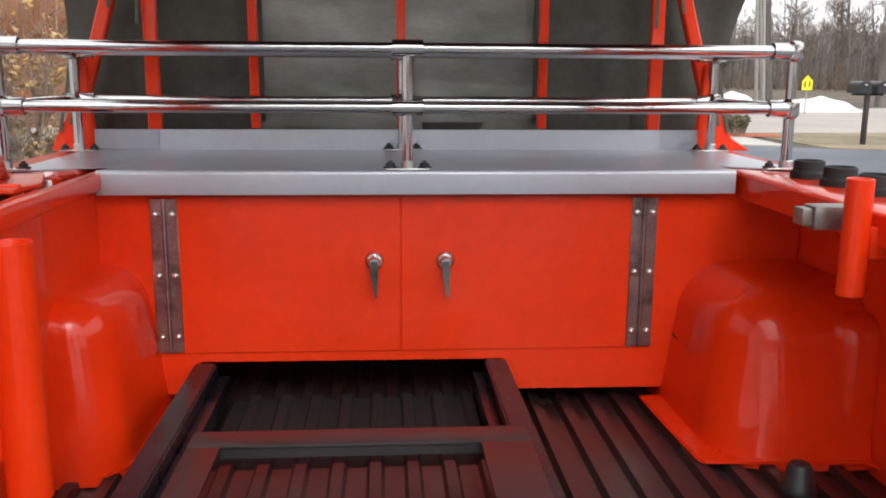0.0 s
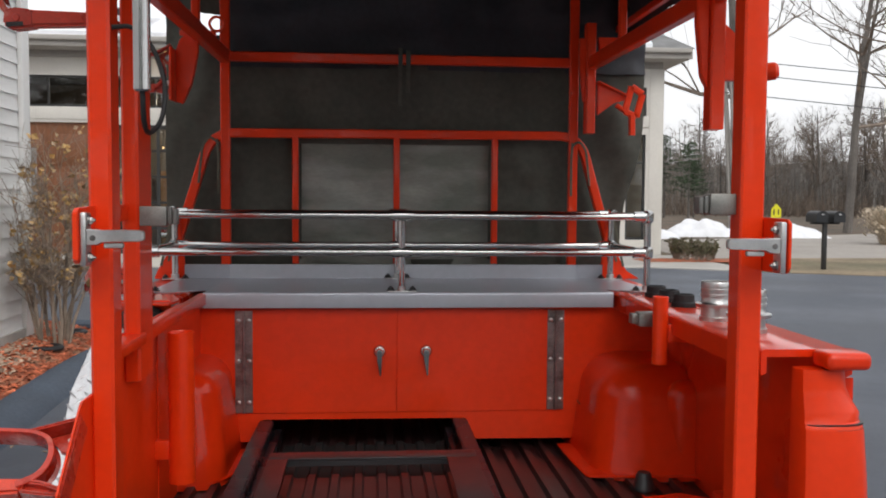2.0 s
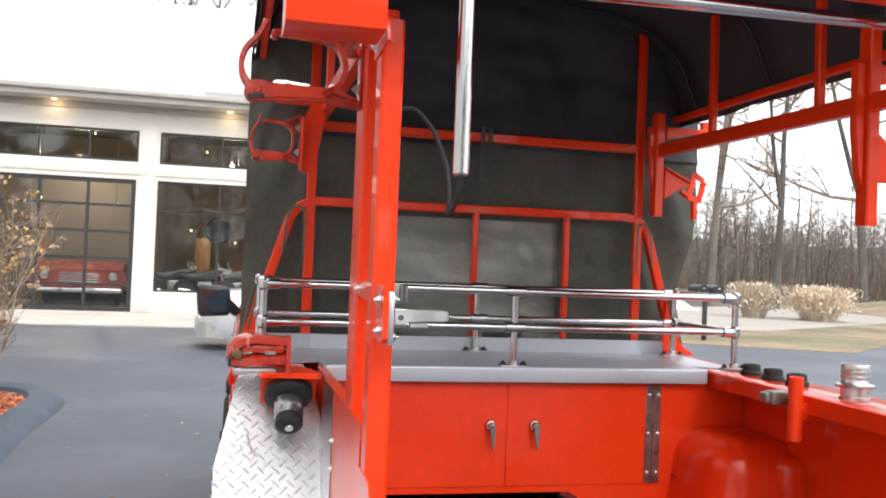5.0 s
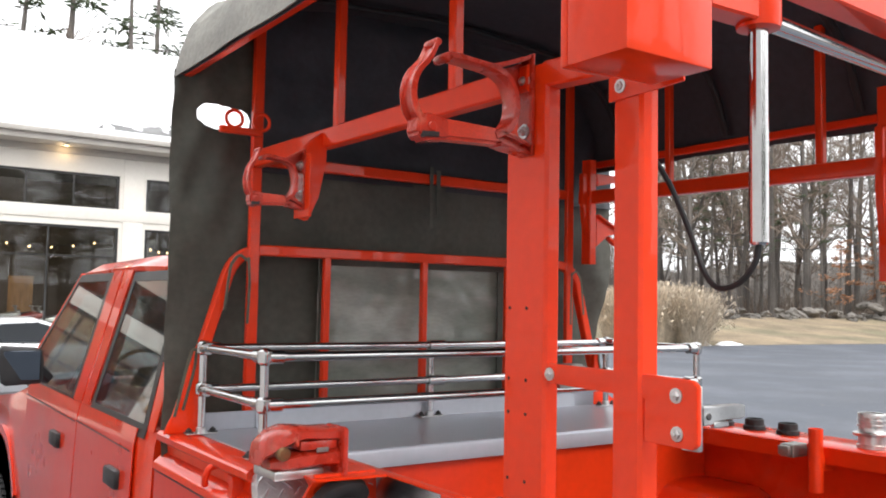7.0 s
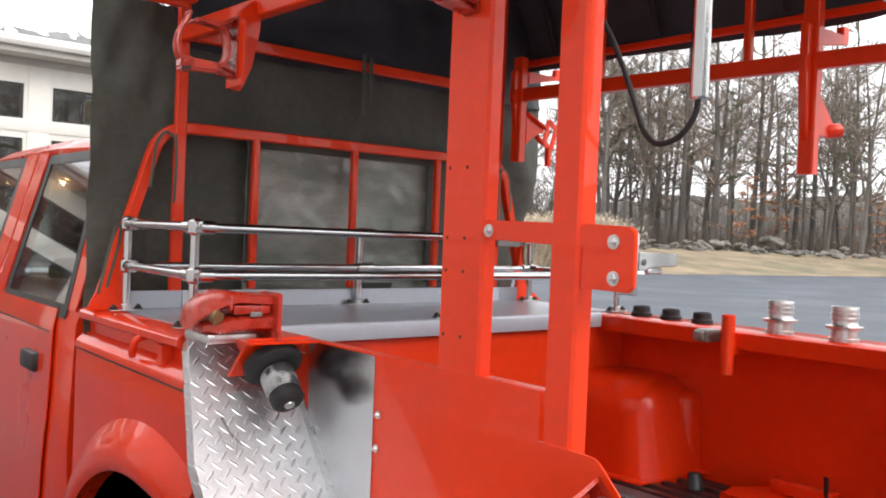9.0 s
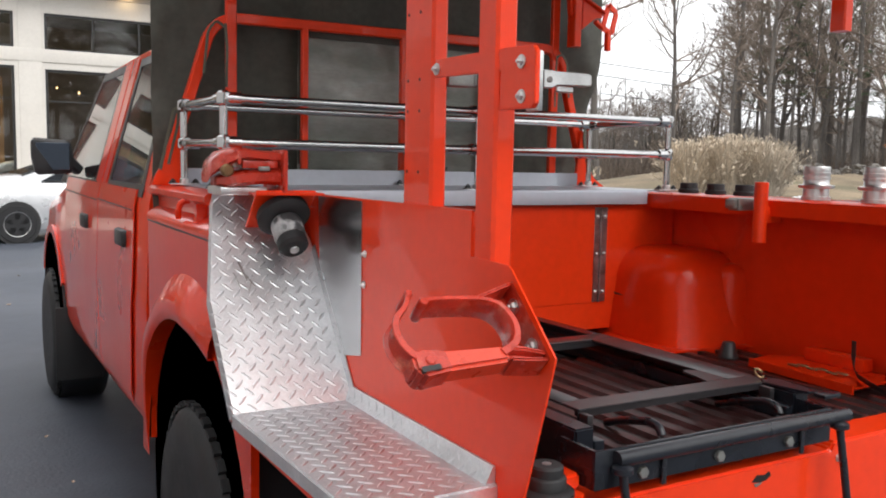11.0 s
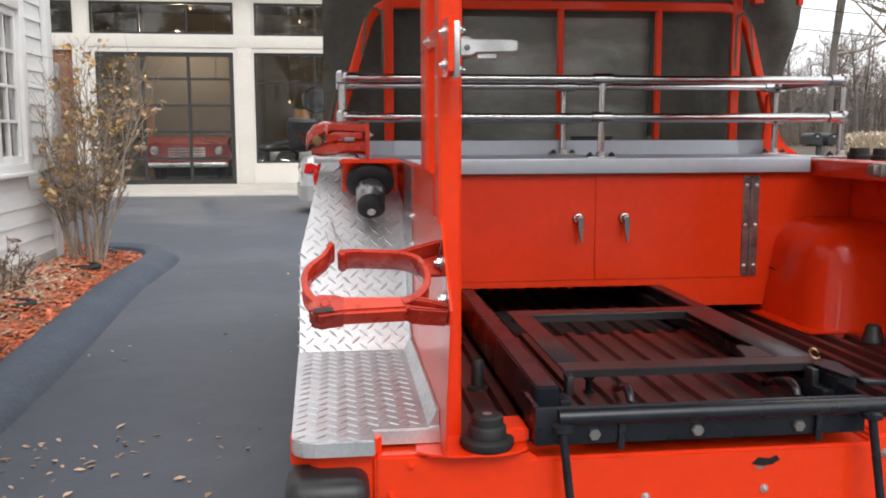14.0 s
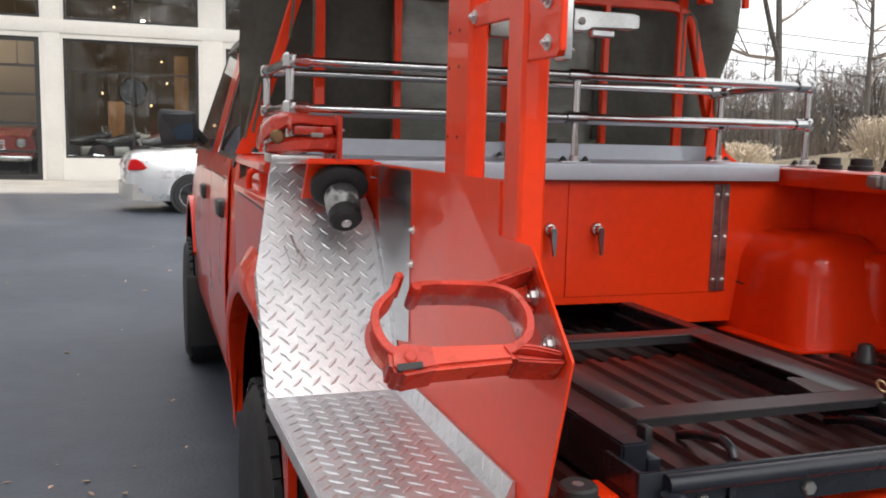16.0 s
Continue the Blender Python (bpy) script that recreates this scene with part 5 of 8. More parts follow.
# ---- stainless gallery rail on the shelf ----
gallery = thing("guard_rail", (C, 2.08, SZ), "polished stainless two-bar guard rail round the shelf", "guard rail")
X0, X1, Y0, Y1 = -0.775, 0.872, 1.85, 2.3
for z in (1.64, 1.52):
    for p, q in (((X0, Y0, z), (X1, Y0, z)), ((X0, Y1, z), (X1, Y1, z)), ((X0, Y0, z), (X0, Y1, z)), ((X1, Y0, z), (X1, Y1, z))):
        bm = B()
        tube(bm, [p, q], 0.0125)
        part("rail", bm, CHROME, gallery)
for x in (X0, 0.05, X1):
    for y in (Y0, Y1):
        if abs(x - 0.05) < 0.01 and y == Y1:
            y += 0.03
        bm = B()
        tube(bm, [(x, y, SZ + 0.006), (x, y, 1.64)], 0.0115)
        post = part("post", bm, CHROME, gallery)
        bm = B()
        box(bm, x - 0.046, x + 0.046, y - 0.014, y + 0.014, SZ + 0.0005, SZ + 0.004, 0.0015)
        lathe(bm, [(0.0145, 0), (0.0145, 0.014), (0.0122, 0.016)], (x, y, SZ + 0.004))
        part("foot", bm, ALU, post)
        for dx in (-0.036, 0.036):
            bm = B()
            bolt(bm, (x + dx, y, SZ + 0.004), (0, 0, 1), 0.01, 0.009)
            part("bolt", bm, FRAME_DARK, post)
        for z in (1.64, 1.52):
            bm = B()
            yy = Y1 if y > 2 else Y0
            if abs(x - 0.05) < 0.01:
                tube(bm, [(x - 0.032, yy, z), (x + 0.032, yy, z)], 0.0185)
            else:
                k = 1 if x < 0 else -1
                j = 1 if y == Y0 else -1
                tube(bm, [(x, yy, z), (x + k * 0.048, yy, z)], 0.018)
                tube(bm, [(x, yy, z), (x, yy + j * 0.048, z)], 0.018)
                lathe(bm, [(0.0, -0.023), (0.012, -0.021), (0.019, -0.014), (0.02, 0), (0.019, 0.014), (0.012, 0.021), (0.0, 0.023)], (x, yy, z), n=16)
            part("joint", bm, CHROME, post)

# ---- canopy frame and canvas ----
canopy = thing("canopy_frame", (C, 2.37, RZ), "red square-tube canopy frame standing over the bed", "canopy frame")
FY = 2.385
def member(name, pts, w=0.034, h=0.034, mat=RED, owner=None, r=0.0, up=(0, 0, 1)):
    bm = B()
    sweep(bm, arc(pts, r) if r else pts, square(w, h), up=up)
    return part(name, bm, mat, owner or canopy)


member("hoop", [(-0.83, FY, RZ), (-0.74, FY, 1.66), (-0.655, FY, 1.94), (0.765, FY, 1.945), (0.845, FY, 1.66), (0.93, FY, RZ)], r=0.09, up=(0, 1, 0))
for x, z, w in ((-0.6, 2.74, 0.036), (0.735, 2.7, 0.036)):
    member("upright", [(x, FY - 0.01, RZ), (x, FY - 0.01, z)], w, 0.022, up=(0, 1, 0))
for x in (-0.339, 0.047, 0.428):
    member("mullion", [(x, FY - 0.004, RZ + 0.06), (x, FY - 0.004, 1.93)], 0.024, 0.024, up=(0, 1, 0))
member("cross_bar", [(-0.582, FY, 2.228), (0.717, FY, 2.228)], 0.03, 0.036)
for x, k in ((-0.83, 1), (0.93, -1)):
    bm = B()
    poly = [(-0.866 if k > 0 else -0.905, RZ + 0.001), (-0.738, RZ + 0.001), (-0.752, RZ + 0.07), (-0.768, RZ + 0.235), (-0.782, RZ + 0.235), (-0.808, RZ + 0.12), (-0.828, RZ + 0.075), (-0.852, RZ + 0.035)] + ([(-0.895, RZ + 0.008)] if k < 0 else [])
    prism(bm, poly if k > 0 else [(0.1 - u, v) for u, v in poly], "y", FY - 0.03, FY - 0.018, 0.003)
    part("foot_gusset", bm, RED, canopy)
RL, RR = -0.6, 0.79
member("side_rail", [(RL, 1.03, 2.212), (RL, FY - 0.025, 2.225)], 0.035, 0.052)
member("side_rail", [(RR, 0.74, 2.2), (RR, FY - 0.025, 2.218)], 0.035, 0.05)
ROOF_L, ROOF_R, RFZ = -0.8, 0.93, 2.49
member("roof_edge", [(ROOF_L, 0.45, RFZ), (ROOF_L, 2.48, RFZ)], 0.026, 0.026)
member("roof_edge", [(ROOF_R, 0.45, 2.375), (ROOF_R, 2.48, 2.375)], 0.026, 0.026)
for y in (0.5, 1.25, 1.75, 2.25):
    member("roof_bow", [(ROOF_L + 0.01, y, RFZ + 0.02), (-0.735, y, 2.66), (-0.56, y, 2.725), (0.06, y, 2.765), (0.6, y, 2.725), (0.82, y, 2.61), (ROOF_R - 0.02, y, 2.4)], 0.024, 0.016, r=0.12, mat=RUBBER)
for y in (1.288, 1.82):
    member("roof_stay", [(RL, y, 2.225), (RL, y, 2.72)], 0.026, 0.026, up=(0, 1, 0))
for y in (1.31, 1.905):
    member("roof_stay", [(RR, y, 2.215), (RR - 0.004, y, 2.66)], 0.026, 0.026, up=(0, 1, 0))

cover = thing("canvas_cover", (C, 2.45, 1.3), "dark olive canvas canopy cover with clouded vinyl window", "canvas cover")
WX0, WX1, WZ0_, WZ1_ = -0.315, 0.405, 1.46, 1.91
bm = B()
CX0, CX1, CZ0, CZ1 = -0.84, 1.04, 1.29, 2.8
FLAP = [(1.2, -0.085), (1.6, -0.085), (1.7, -0.07), (1.8, -0.04), (1.9, -0.018), (2.05, 0.0), (3.0, 0.0)]


ROOF_LINE = [(-0.828, 2.472), (-0.812, 2.545), (-0.782, 2.63), (-0.72, 2.71), (-0.6, 2.752), (-0.3, 2.785), (0.06, 2.8), (0.42, 2.785), (0.68, 2.74), (0.82, 2.66), (0.91, 2.52), (0.955, 2.39), (0.96, 2.35)]


def roof_height(x):
    for (a, p), (b, q) in zip(ROOF_LINE, ROOF_LINE[1:]):
        if a <= x <= b:
            return p + (q - p) * (x - a) / (b - a)
    return 2.49 if x < 0 else 2.4


def tear(x, z):
    """Above one outside the torn slot beside the upright."""
    return (abs((x + 0.68) / 0.085) ** 3 + abs((z - 2.36 + 0.1 * (x + 0.68)) / 0.04) ** 3) ** (1 / 3)


def front_cloth(u, v):
    x, z = CX0 + (CX1 - CX0) * u, CZ0 + (CZ1 - CZ0) * v
    r = tear(x, z)
    if 0.78 < r < 1.28:
        r *= 1 + 0.12 * noise.noise((x * 30, z * 30, 3))
        x, z = -0.68 + (x + 0.68) / r, 2.36 + (z - 2.36) / r
    if u > 0.87:
        for (a, p), (b, q) in zip(FLAP, FLAP[1:]):
            if a <= z < b:
                x += (u - 0.87) / 0.13 * (p + (q - p) * (z - a) / (b - a))
    near = max(0.0, 1 - min(u, 1 - u) / 0.12)
    fold = abs(noise.noise((x * 1.7 + z * 1.1, z * 1.3 - x * 0.6, 5)))
    y = 2.44 + 0.028 * noise.noise((x * 2.2, z * 2.6, 1)) + 0.014 * noise.noise((x * 9, z * 3, 4)) + 0.006 * noise.noise((x * 4, z * 13, 8)) + 0.022 * abs(noise.noise((x * 3 + z * 2, z * 4 - x, 6))) - 0.022 * max(0.0, 0.25 - fold) * 4 * 0.3 + near * (0.02 + 0.02 * noise.noise((x * 3, z * 5, 2)))
    y += 0.018 * abs(noise.noise((x * 5 + z * 2.4, z * 1.1 - x * 0.8, 31))) + 0.03 * max(0.0, min(1.0, (-0.6 - x) / 0.06)) * abs(noise.noise((x * 9 - z * 3.5, z * 1.7, 33)))
    loose = max(0.0, (u - 0.87) / 0.13)
    y += loose * (0.035 * noise.noise((x * 5 + z * 1.5, z * 2.2, 11)) + 0.03 * abs(noise.noise((x * 7 - z * 3, z * 1.6, 12))))
    return Vector((x, y, z))


def cloth_keep(u, v):
    x, z = CX0 + (CX1 - CX0) * u, CZ0 + (CZ1 - CZ0) * v
    if WX0 < x < WX1 and WZ0_ < z < WZ1_:
        return False
    if z > 2.35 and z > roof_height(x) + 0.01:
        return False
    return tear(x, z) > 1


sheet(bm, front_cloth, 110, 90, cloth_keep)
thick(bm, 0.004)
part("front_cloth", bm, CANVAS, cover)
# added dark sheet that imitates the shade on the upper front cloth
bm = B()
sheet(bm, lambda u, v: front_cloth(u, v) + Vector((0, -0.014 - 0.012 * noise.noise((u * 6, v * 14, 21)), 0)), 110, 90, lambda u, v: cloth_keep(u, v) and CX0 + (CX1 - CX0) * u > -0.6 and CZ0 + (CZ1 - CZ0) * v > 2.2 + 0.02 * noise.noise((u * 7, 0, 2)))
thick(bm, 0.003)
part("front_lining", bm, CANVAS_SHADED, cover, "blue-black canvas with the canopy's shade in its colour")
bm = B()
sheet(bm, lambda u, v: Vector((WX0 - 0.03 + (WX1 - WX0 + 0.06) * u, 2.432 + 0.009 * noise.noise((u * 5, v * 4, 3)) + 0.004 * noise.noise((u * 13 + v * 4, v * 7, 5)), WZ0_ - 0.03 + (WZ1_ - WZ0_ + 0.06) * v)), 60, 40)
thick(bm, 0.002)
part("vinyl_window", bm, VINYL, cover, "cloudy clear vinyl window")
bm = B()
for a, b, c, d in ((WX0 - 0.032, WX1 + 0.032, WZ1_ - 0.004, WZ1_ + 0.02), (WX0 - 0.032, WX0 - 0.004, WZ0_, WZ1_ - 0.005), (WX1 + 0.004, WX1 + 0.032, WZ0_, WZ1_ - 0.005)):
    box(bm, a, b, 2.415, 2.4195, c, d, 0.001, 1)
part("window_hem", bm, CANVAS, cover)


def roof_cloth(u, v):
    y = 0.42 + 2.06 * v
    k = u * 12
    i = min(11, int(k))
    f = k - i
    x, z = (ROOF_LINE[i][j] + (ROOF_LINE[i + 1][j] - ROOF_LINE[i][j]) * f for j in (0, 1))
    sag = 0.014 * math.sin(v * math.pi * 4) ** 2 * (1 if 0.2 < u < 0.75 else 0.2)
    amp = 1.0 if u > 0.08 else 0.25
    return Vector((x + 0.006 * amp * noise.noise((x * 4, y * 5, 2)), y, z - sag + amp * (0.014 * noise.noise((x * 3, y * 3, 7)) + 0.006 * noise.noise((x * 9, y * 7, 9)))))


bm = B()
sheet(bm, roof_cloth, 48, 56)
thick(bm, 0.004)
part("roof_cloth", bm, CANVAS_SHADED, cover, "blue-black canvas with the canopy's shade in its colour")
bm = B()
sheet(bm, lambda u, v: roof_cloth(0.6 * u, v) + Vector((-0.012 + 0.004 * u, 0, 0.012 * u)), 40, 80)
thick(bm, 0.003)
part("faded_top", bm, CANVAS_TOP, cover, "faded grey upper canvas")
def strap(pts):
    bm = B()
    sweep(bm, arc(pts, 0.02, 4), square(0.009, 0.003, 0.001), up=(0, 1, 0))
    part("tie_strap", bm, STRAP, cover)


SY = FY - 0.034
for flip in (False, True):
    for line in ([(-0.697, 0, 1.75), (-0.682, 0, 1.89), (-0.655, 0, 1.925), (-0.628, 0, 1.905)], [(-0.627, -0.006, 1.915), (-0.622, -0.008, 1.84), (-0.624, -0.004, 1.71)], [(-0.838, 0, 1.436), (-0.814, 0, 1.544), (-0.796, -0.006, 1.63), (-0.78, -0.006, 1.636), (-0.782, 0, 1.58), (-0.812, 0.004, 1.454)]):
        strap([((0.1 - x) if flip else x, SY + dy, z) for x, dy, z in line])
bm = B()
sweep(bm, arc([(0.06, FY - 0.022, 2.27), (0.06, FY - 0.026, 2.05)], 0.02), square(0.016, 0.003, 0.001), up=(0, 1, 0))
sweep(bm, [(0.09, FY - 0.022, 2.26), (0.09, FY - 0.024, 2.1)], square(0.018, 0.003, 0.001), up=(0, 1, 0))
part("hanging_strap", bm, CANVAS, cover)
# ---- left equipment rack: side panel, posts, brace ----
rack = thing("equipment_rack", (-0.6, 1.0, FZ), "glossy red steel rack of side panel and square posts", "rack")
PX = -0.606
bm = B()
side = [(1.585, 1.387), (1.115, 1.388), (1.08, 1.39), (0.822, 1.389), (0.822, 1.304), (0.7, 1.301), (0.688, 1.294), (0.557, 1.165), (0.575, 1.1), (0.642, FZ + 0.02), (1.3, 0.9), (1.36, 0.93), (1.6, 1.22)]
prism(bm, side, "x", PX, PX + 0.004)
part("side_panel", bm, RED, rack)
bm = B()
prism(bm, [(1.302, 1.384), (1.3, 1.02), (1.405, 1.0), (1.56, 1.2), (1.57, 1.384)], "x", PX - 0.0025, PX - 0.0005)
part("stainless_sheet", bm, SHEET, rack, "brushed stainless cover sheet")
for y, z in ((1.285, 1.262), (1.288, 1.19)):
    bm = B()
    bolt(bm, (PX - 0.0005, y, z), (-1, 0, 0), 0.006, 0.005)
    part("bolt", bm, ALU, rack)
bm = B()
sweep(bm, [(-0.581, 0.787, FZ + 0.0185), (-0.581, 0.787, 2.2)], square(0.045, 0.065, 0.006), up=(0, 1, 0))
part("rear_post", bm, RED, rack)
bm = B()
sweep(bm, [(-0.585, 1.046, 1.28), (-0.585, 1.046, 2.235)], square(0.037, 0.12, 0.006), up=(0, 1, 0))
front_post = part("front_post", bm, RED, rack)
for z in (1.777, 1.643, 1.58, 1.456):
    for y in (1.038, 1.088):
        bm = B()
        lathe(bm, [(0.0034, 0), (0.0034, 0.0006)], (-0.6035, y, z), (-1, 0, 0), 10)
        part("hole", bm, SHADE_BLACK, front_post)
bm = B()
box(bm, -0.603, -0.56, 0.81, 1.02, 1.36, 1.387, 0.004)
part("slot_sill", bm, RED, rack)
bm = B()
bar(bm, (-0.584, 0.8, 2.205), (-0.584, 1.0, 2.215), 0.04, 0.05)
part("top_link", bm, RED, rack)
bm = B()
prism(bm, [(0.645, 1.578), (0.645, 1.664), (0.655, 1.673), (0.74, 1.676), (0.985, 1.678), (0.985, 1.643), (0.75, 1.637), (0.752, 1.57), (0.655, 1.569)], "x", -0.5985, -0.5885, 0.0015)
brace = part("brace_plate", bm, RED, rack)
for y, z in ((0.685, 1.648), (0.683, 1.59), (0.976, 1.659)):
    bm = B()
    bolt(bm, (-0.5985, y, z), (-1, 0, 0), 0.008, 0.006)
    part("bolt", bm, ALU, brace)
# inner rail along the panel's top
bm = B()
box(bm, -0.6015, -0.575, 1.1, 1.84, 1.352, 1.387, 0.004)
part("top_rail", bm, RED, rack)
# beam end block at the top
bm = B()
box(bm, -0.8, -0.62, 0.6, 0.72, 2.135, 2.48, 0.003)
box(bm, -0.8, -0.7, 0.72, 0.735, 2.135, 2.48, 0.003)
part("beam_block", bm, RED, rack)
bm = B()
prism(bm, [(0.825, 2.128), (0.73, 2.131), (0.665, 2.134), (0.665, 2.147), (0.69, 2.19), (0.825, 2.19)], "x", -0.608, -0.6025, 0.001)
part("block_bracket", bm, RED, rack)
bm = B()
bolt(bm, (-0.608, 0.797, 2.151), (-1, 0, 0), 0.008, 0.006)
part("bolt", bm, ALU, rack)
bm = B()
bar(bm, (-0.62, 0.66, 2.375), (0.75, 0.72, 2.375), 0.06, 0.07)
part("cross_beam", bm, RED, rack)
bm = B()
tube(bm, [(-0.43, 0.64, 2.256), (1.0, 0.93, 2.373)], 0.016, 20)
chrome_bar = thing("chrome_rod", (0.2, 0.77, 2.3), "polished chrome rod slung across under the canvas roof", "rod")
part("rod", bm, CHROME, chrome_bar)
bm = B()
for x, y, z in ((0.93, 0.915, 2.367),):
    sweep(bm, [(x, y, z - 0.02), (x, y, z + 0.06)], square(0.03, 0.006, 0.001), up=(0, 1, 0))
part("rod_hanger", bm, RED, chrome_bar)

# chrome pendant cylinder with its cable
lampc = thing("pendant_cylinder", (-0.466, 0.632, 2.25), "chrome cylinder hanging from a red sleeve on the rack beam", "cylinder")
bm = B()
lathe(bm, [(0.0, 0.0), (0.012, 0), (0.0155, 0.004), (0.0155, 0.36), (0, 0.36)], (-0.466, 0.632, 1.885), n=24)
part("chrome_tube", bm, CHROME, lampc)
bm = B()
lathe(bm, [(0.0165, 0), (0.034, 0.002), (0.036, 0.01), (0.036, 0.2), (0.0165, 0.2)], (-0.466, 0.632, 2.232), n=26)
bar(bm, (-0.6, 0.64, 2.27), (-0.49, 0.635, 2.27), 0.05, 0.06)
part("sleeve", bm, RED, lampc)
bm = B()
tube(bm, arc([(-0.559, 0.772, 2.026), (-0.525, 0.795, 2.035), (-0.485, 0.795, 1.995), (-0.455, 0.778, 1.915), (-0.458, 0.745, 1.84), (-0.473, 0.705, 1.812), (-0.47, 0.66, 1.825), (-0.466, 0.636, 1.86), (-0.466, 0.632, 1.888)], 0.045, 5), 0.005, 8)
part("cable", bm, RUBBER, lampc)

# aluminium latch arms on both rear posts
def latch(at, k, owner):
    x, y, z = at
    bm = B()
    box(bm, x - 0.006, x + 0.006, y - 0.02, y + 0.014, z - 0.05, z + 0.05, 0.003)
    base = part("latch", bm, ALU, owner, "cast aluminium latch with a straight lever")
    bm = B()
    loft(bm, [[(x + k * d, y - 0.012 + a * w, z + 0.004 + b * h + lift) for a, b in ((-1, -0.88), (-0.82, -1), (0.82, -1), (1, -0.88), (1, 0.88), (0.82, 1), (-0.82, 1), (-1, 0.88))] for d, w, h, lift in ((0.007, 0.008, 0.015, 0), (0.026, 0.008, 0.0145, 0), (0.034, 0.0085, 0.0115, 0.002), (0.07, 0.0085, 0.0112, 0.003), (0.1, 0.0085, 0.0108, 0.003), (0.107, 0.0075, 0.009, 0.003), (0.11, 0.005, 0.006, 0.003))])
    part("lever", bm, ALU, base, smooth=25)
    bm = B()
    box(bm, *sorted((x + k * 0.036, x + k * 0.072)), y - 0.017, y - 0.007, z - 0.0165, z - 0.0062, 0.002, 1)
    part("lever_rib", bm, ALU, base)
    bm = B()
    lathe(bm, [(0.0055, 0), (0.0055, 0.0012), (0.0035, 0.0014)], (x + k * 0.018, y - 0.0202, z + 0.003), (0, -1, 0), 12)
    part("pivot_pin", bm, HINGE, base)
    for dz in (-0.035, 0.035):
        bm = B()
        bolt(bm, (x + k * 0.006, y, z + dz), (k, 0, 0), 0.007, 0.006)
        part("bolt", bm, HINGE, base)


latch((-0.582, 0.672, 1.615), 1, rack)
for (x0, x1, y0, y1, z) in ((-0.5655, -0.506, 0.985, 1.02, 1.652), (0.643, 0.699, 0.735, 0.775, 1.688)):
    ob = thing("stop_block", (x0, y0, z), "square dull steel stop block on a rack post", "stop block", "rack stop blocks")
    bm = B()
    box(bm, x0, x1, y0, y1, z - 0.022, z + 0.022, 0.003)
    part("block", bm, DULL_STEEL, ob)
    # two grey pads stacked against the block
    k = -1 if x0 > 0 else 1
    for n in (0, 1):
        bm = B()
        sx = (x0 if k < 0 else x1) + k * (0.001 + 0.011 * n)
        box(bm, *sorted((sx, sx + k * 0.0095)), y0 + 0.004, y1 - 0.002, z - 0.019, z + 0.018 - 0.002 * n, 0.003)
        part("pad", bm, PAD, ob)

# right rack post
rpost = thing("rack_post", (0.72, 0.75, FZ), "red square steel rack post standing on the bed sill", "post")
bm = B()
sweep(bm, [(0.725, 0.745, FZ + 0.0185), (0.725, 0.745, 2.34)], square(0.05, 0.055), up=(0, 1, 0))
part("post", bm, RED, rpost)
bm = B()
prism(bm, [(0.61, 1.565), (0.61, 1.652), (0.62, 1.66), (0.77, 1.664), (0.77, 1.55), (0.62, 1.555)], "x", 0.7505, 0.757, 0.0015)
part("latch_plate", bm, RED, rpost)
bm = B()
box(bm, 0.706, 0.732, 0.7145, 0.7172, 0.98, 1.035, 0.001, 1)
part("reflective_patch", bm, ALU, rpost)
bm = B()
box(bm, 0.69, 0.83, 0.69, 0.79, FZ + 0.0125, FZ + 0.018, 0.002)
part("foot_plate", bm, RED, rpost)

latch((0.742, 0.632, 1.605), -1, rpost)

# ---- tread-plate step and ramp ----
step = thing("step", (-0.75, 1.0, 0.9), "bright aluminium tread-plate step with a sloped back panel", "step")
TZ = 0.905
step_poly = [(-0.60, 0.716), (-0.737, 0.716), (-0.737, 0.66), (-0.845, 0.66), (-0.866, 0.665), (-0.88, 0.678), (-0.886, 0.7), (-0.9, 1.345), (-0.6, 1.345)]
bm = B()
prism(bm, step_poly, "z", TZ - 0.003, TZ)
for (a, b), (c, d) in zip(step_poly[:7], step_poly[1:8]):
    n = Vector((d - b, a - c)).normalized() * 0.003
    q = B()
    prism(q, [(a, b), (c, d), (c + n.x * -1, d + n.y * -1), (a + n.x * -1, b + n.y * -1)], "z", TZ - 0.03, TZ - 0.0031)
    add(bm, q)
prism(bm, [(-0.628, TZ - 0.001), (-0.612, TZ + 0.032), (-0.607, TZ + 0.032), (-0.607, TZ - 0.001)], "y", 0.72, 1.345)
part("tread", bm, TREAD, step)
S0, S1 = Vector((0, 1.342, TZ)), Vector((0, 1.727, 1.384))
sd = (S1 - S0).normalized()
sn = Vector((0, -sd.z, sd.y))
SL = (S1 - S0).length
ramp_poly = [(-0.6, 0.0), (-0.9, 0.0), (-0.9, SL * 0.5), (-0.885, SL * 0.62), (-0.84, SL), (-0.64, SL), (-0.606, SL * 0.75)]


def ramp_pt(x, s, out=0.0):
    return Vector((x, 0, 0)) + S0 + sd * s + sn * out


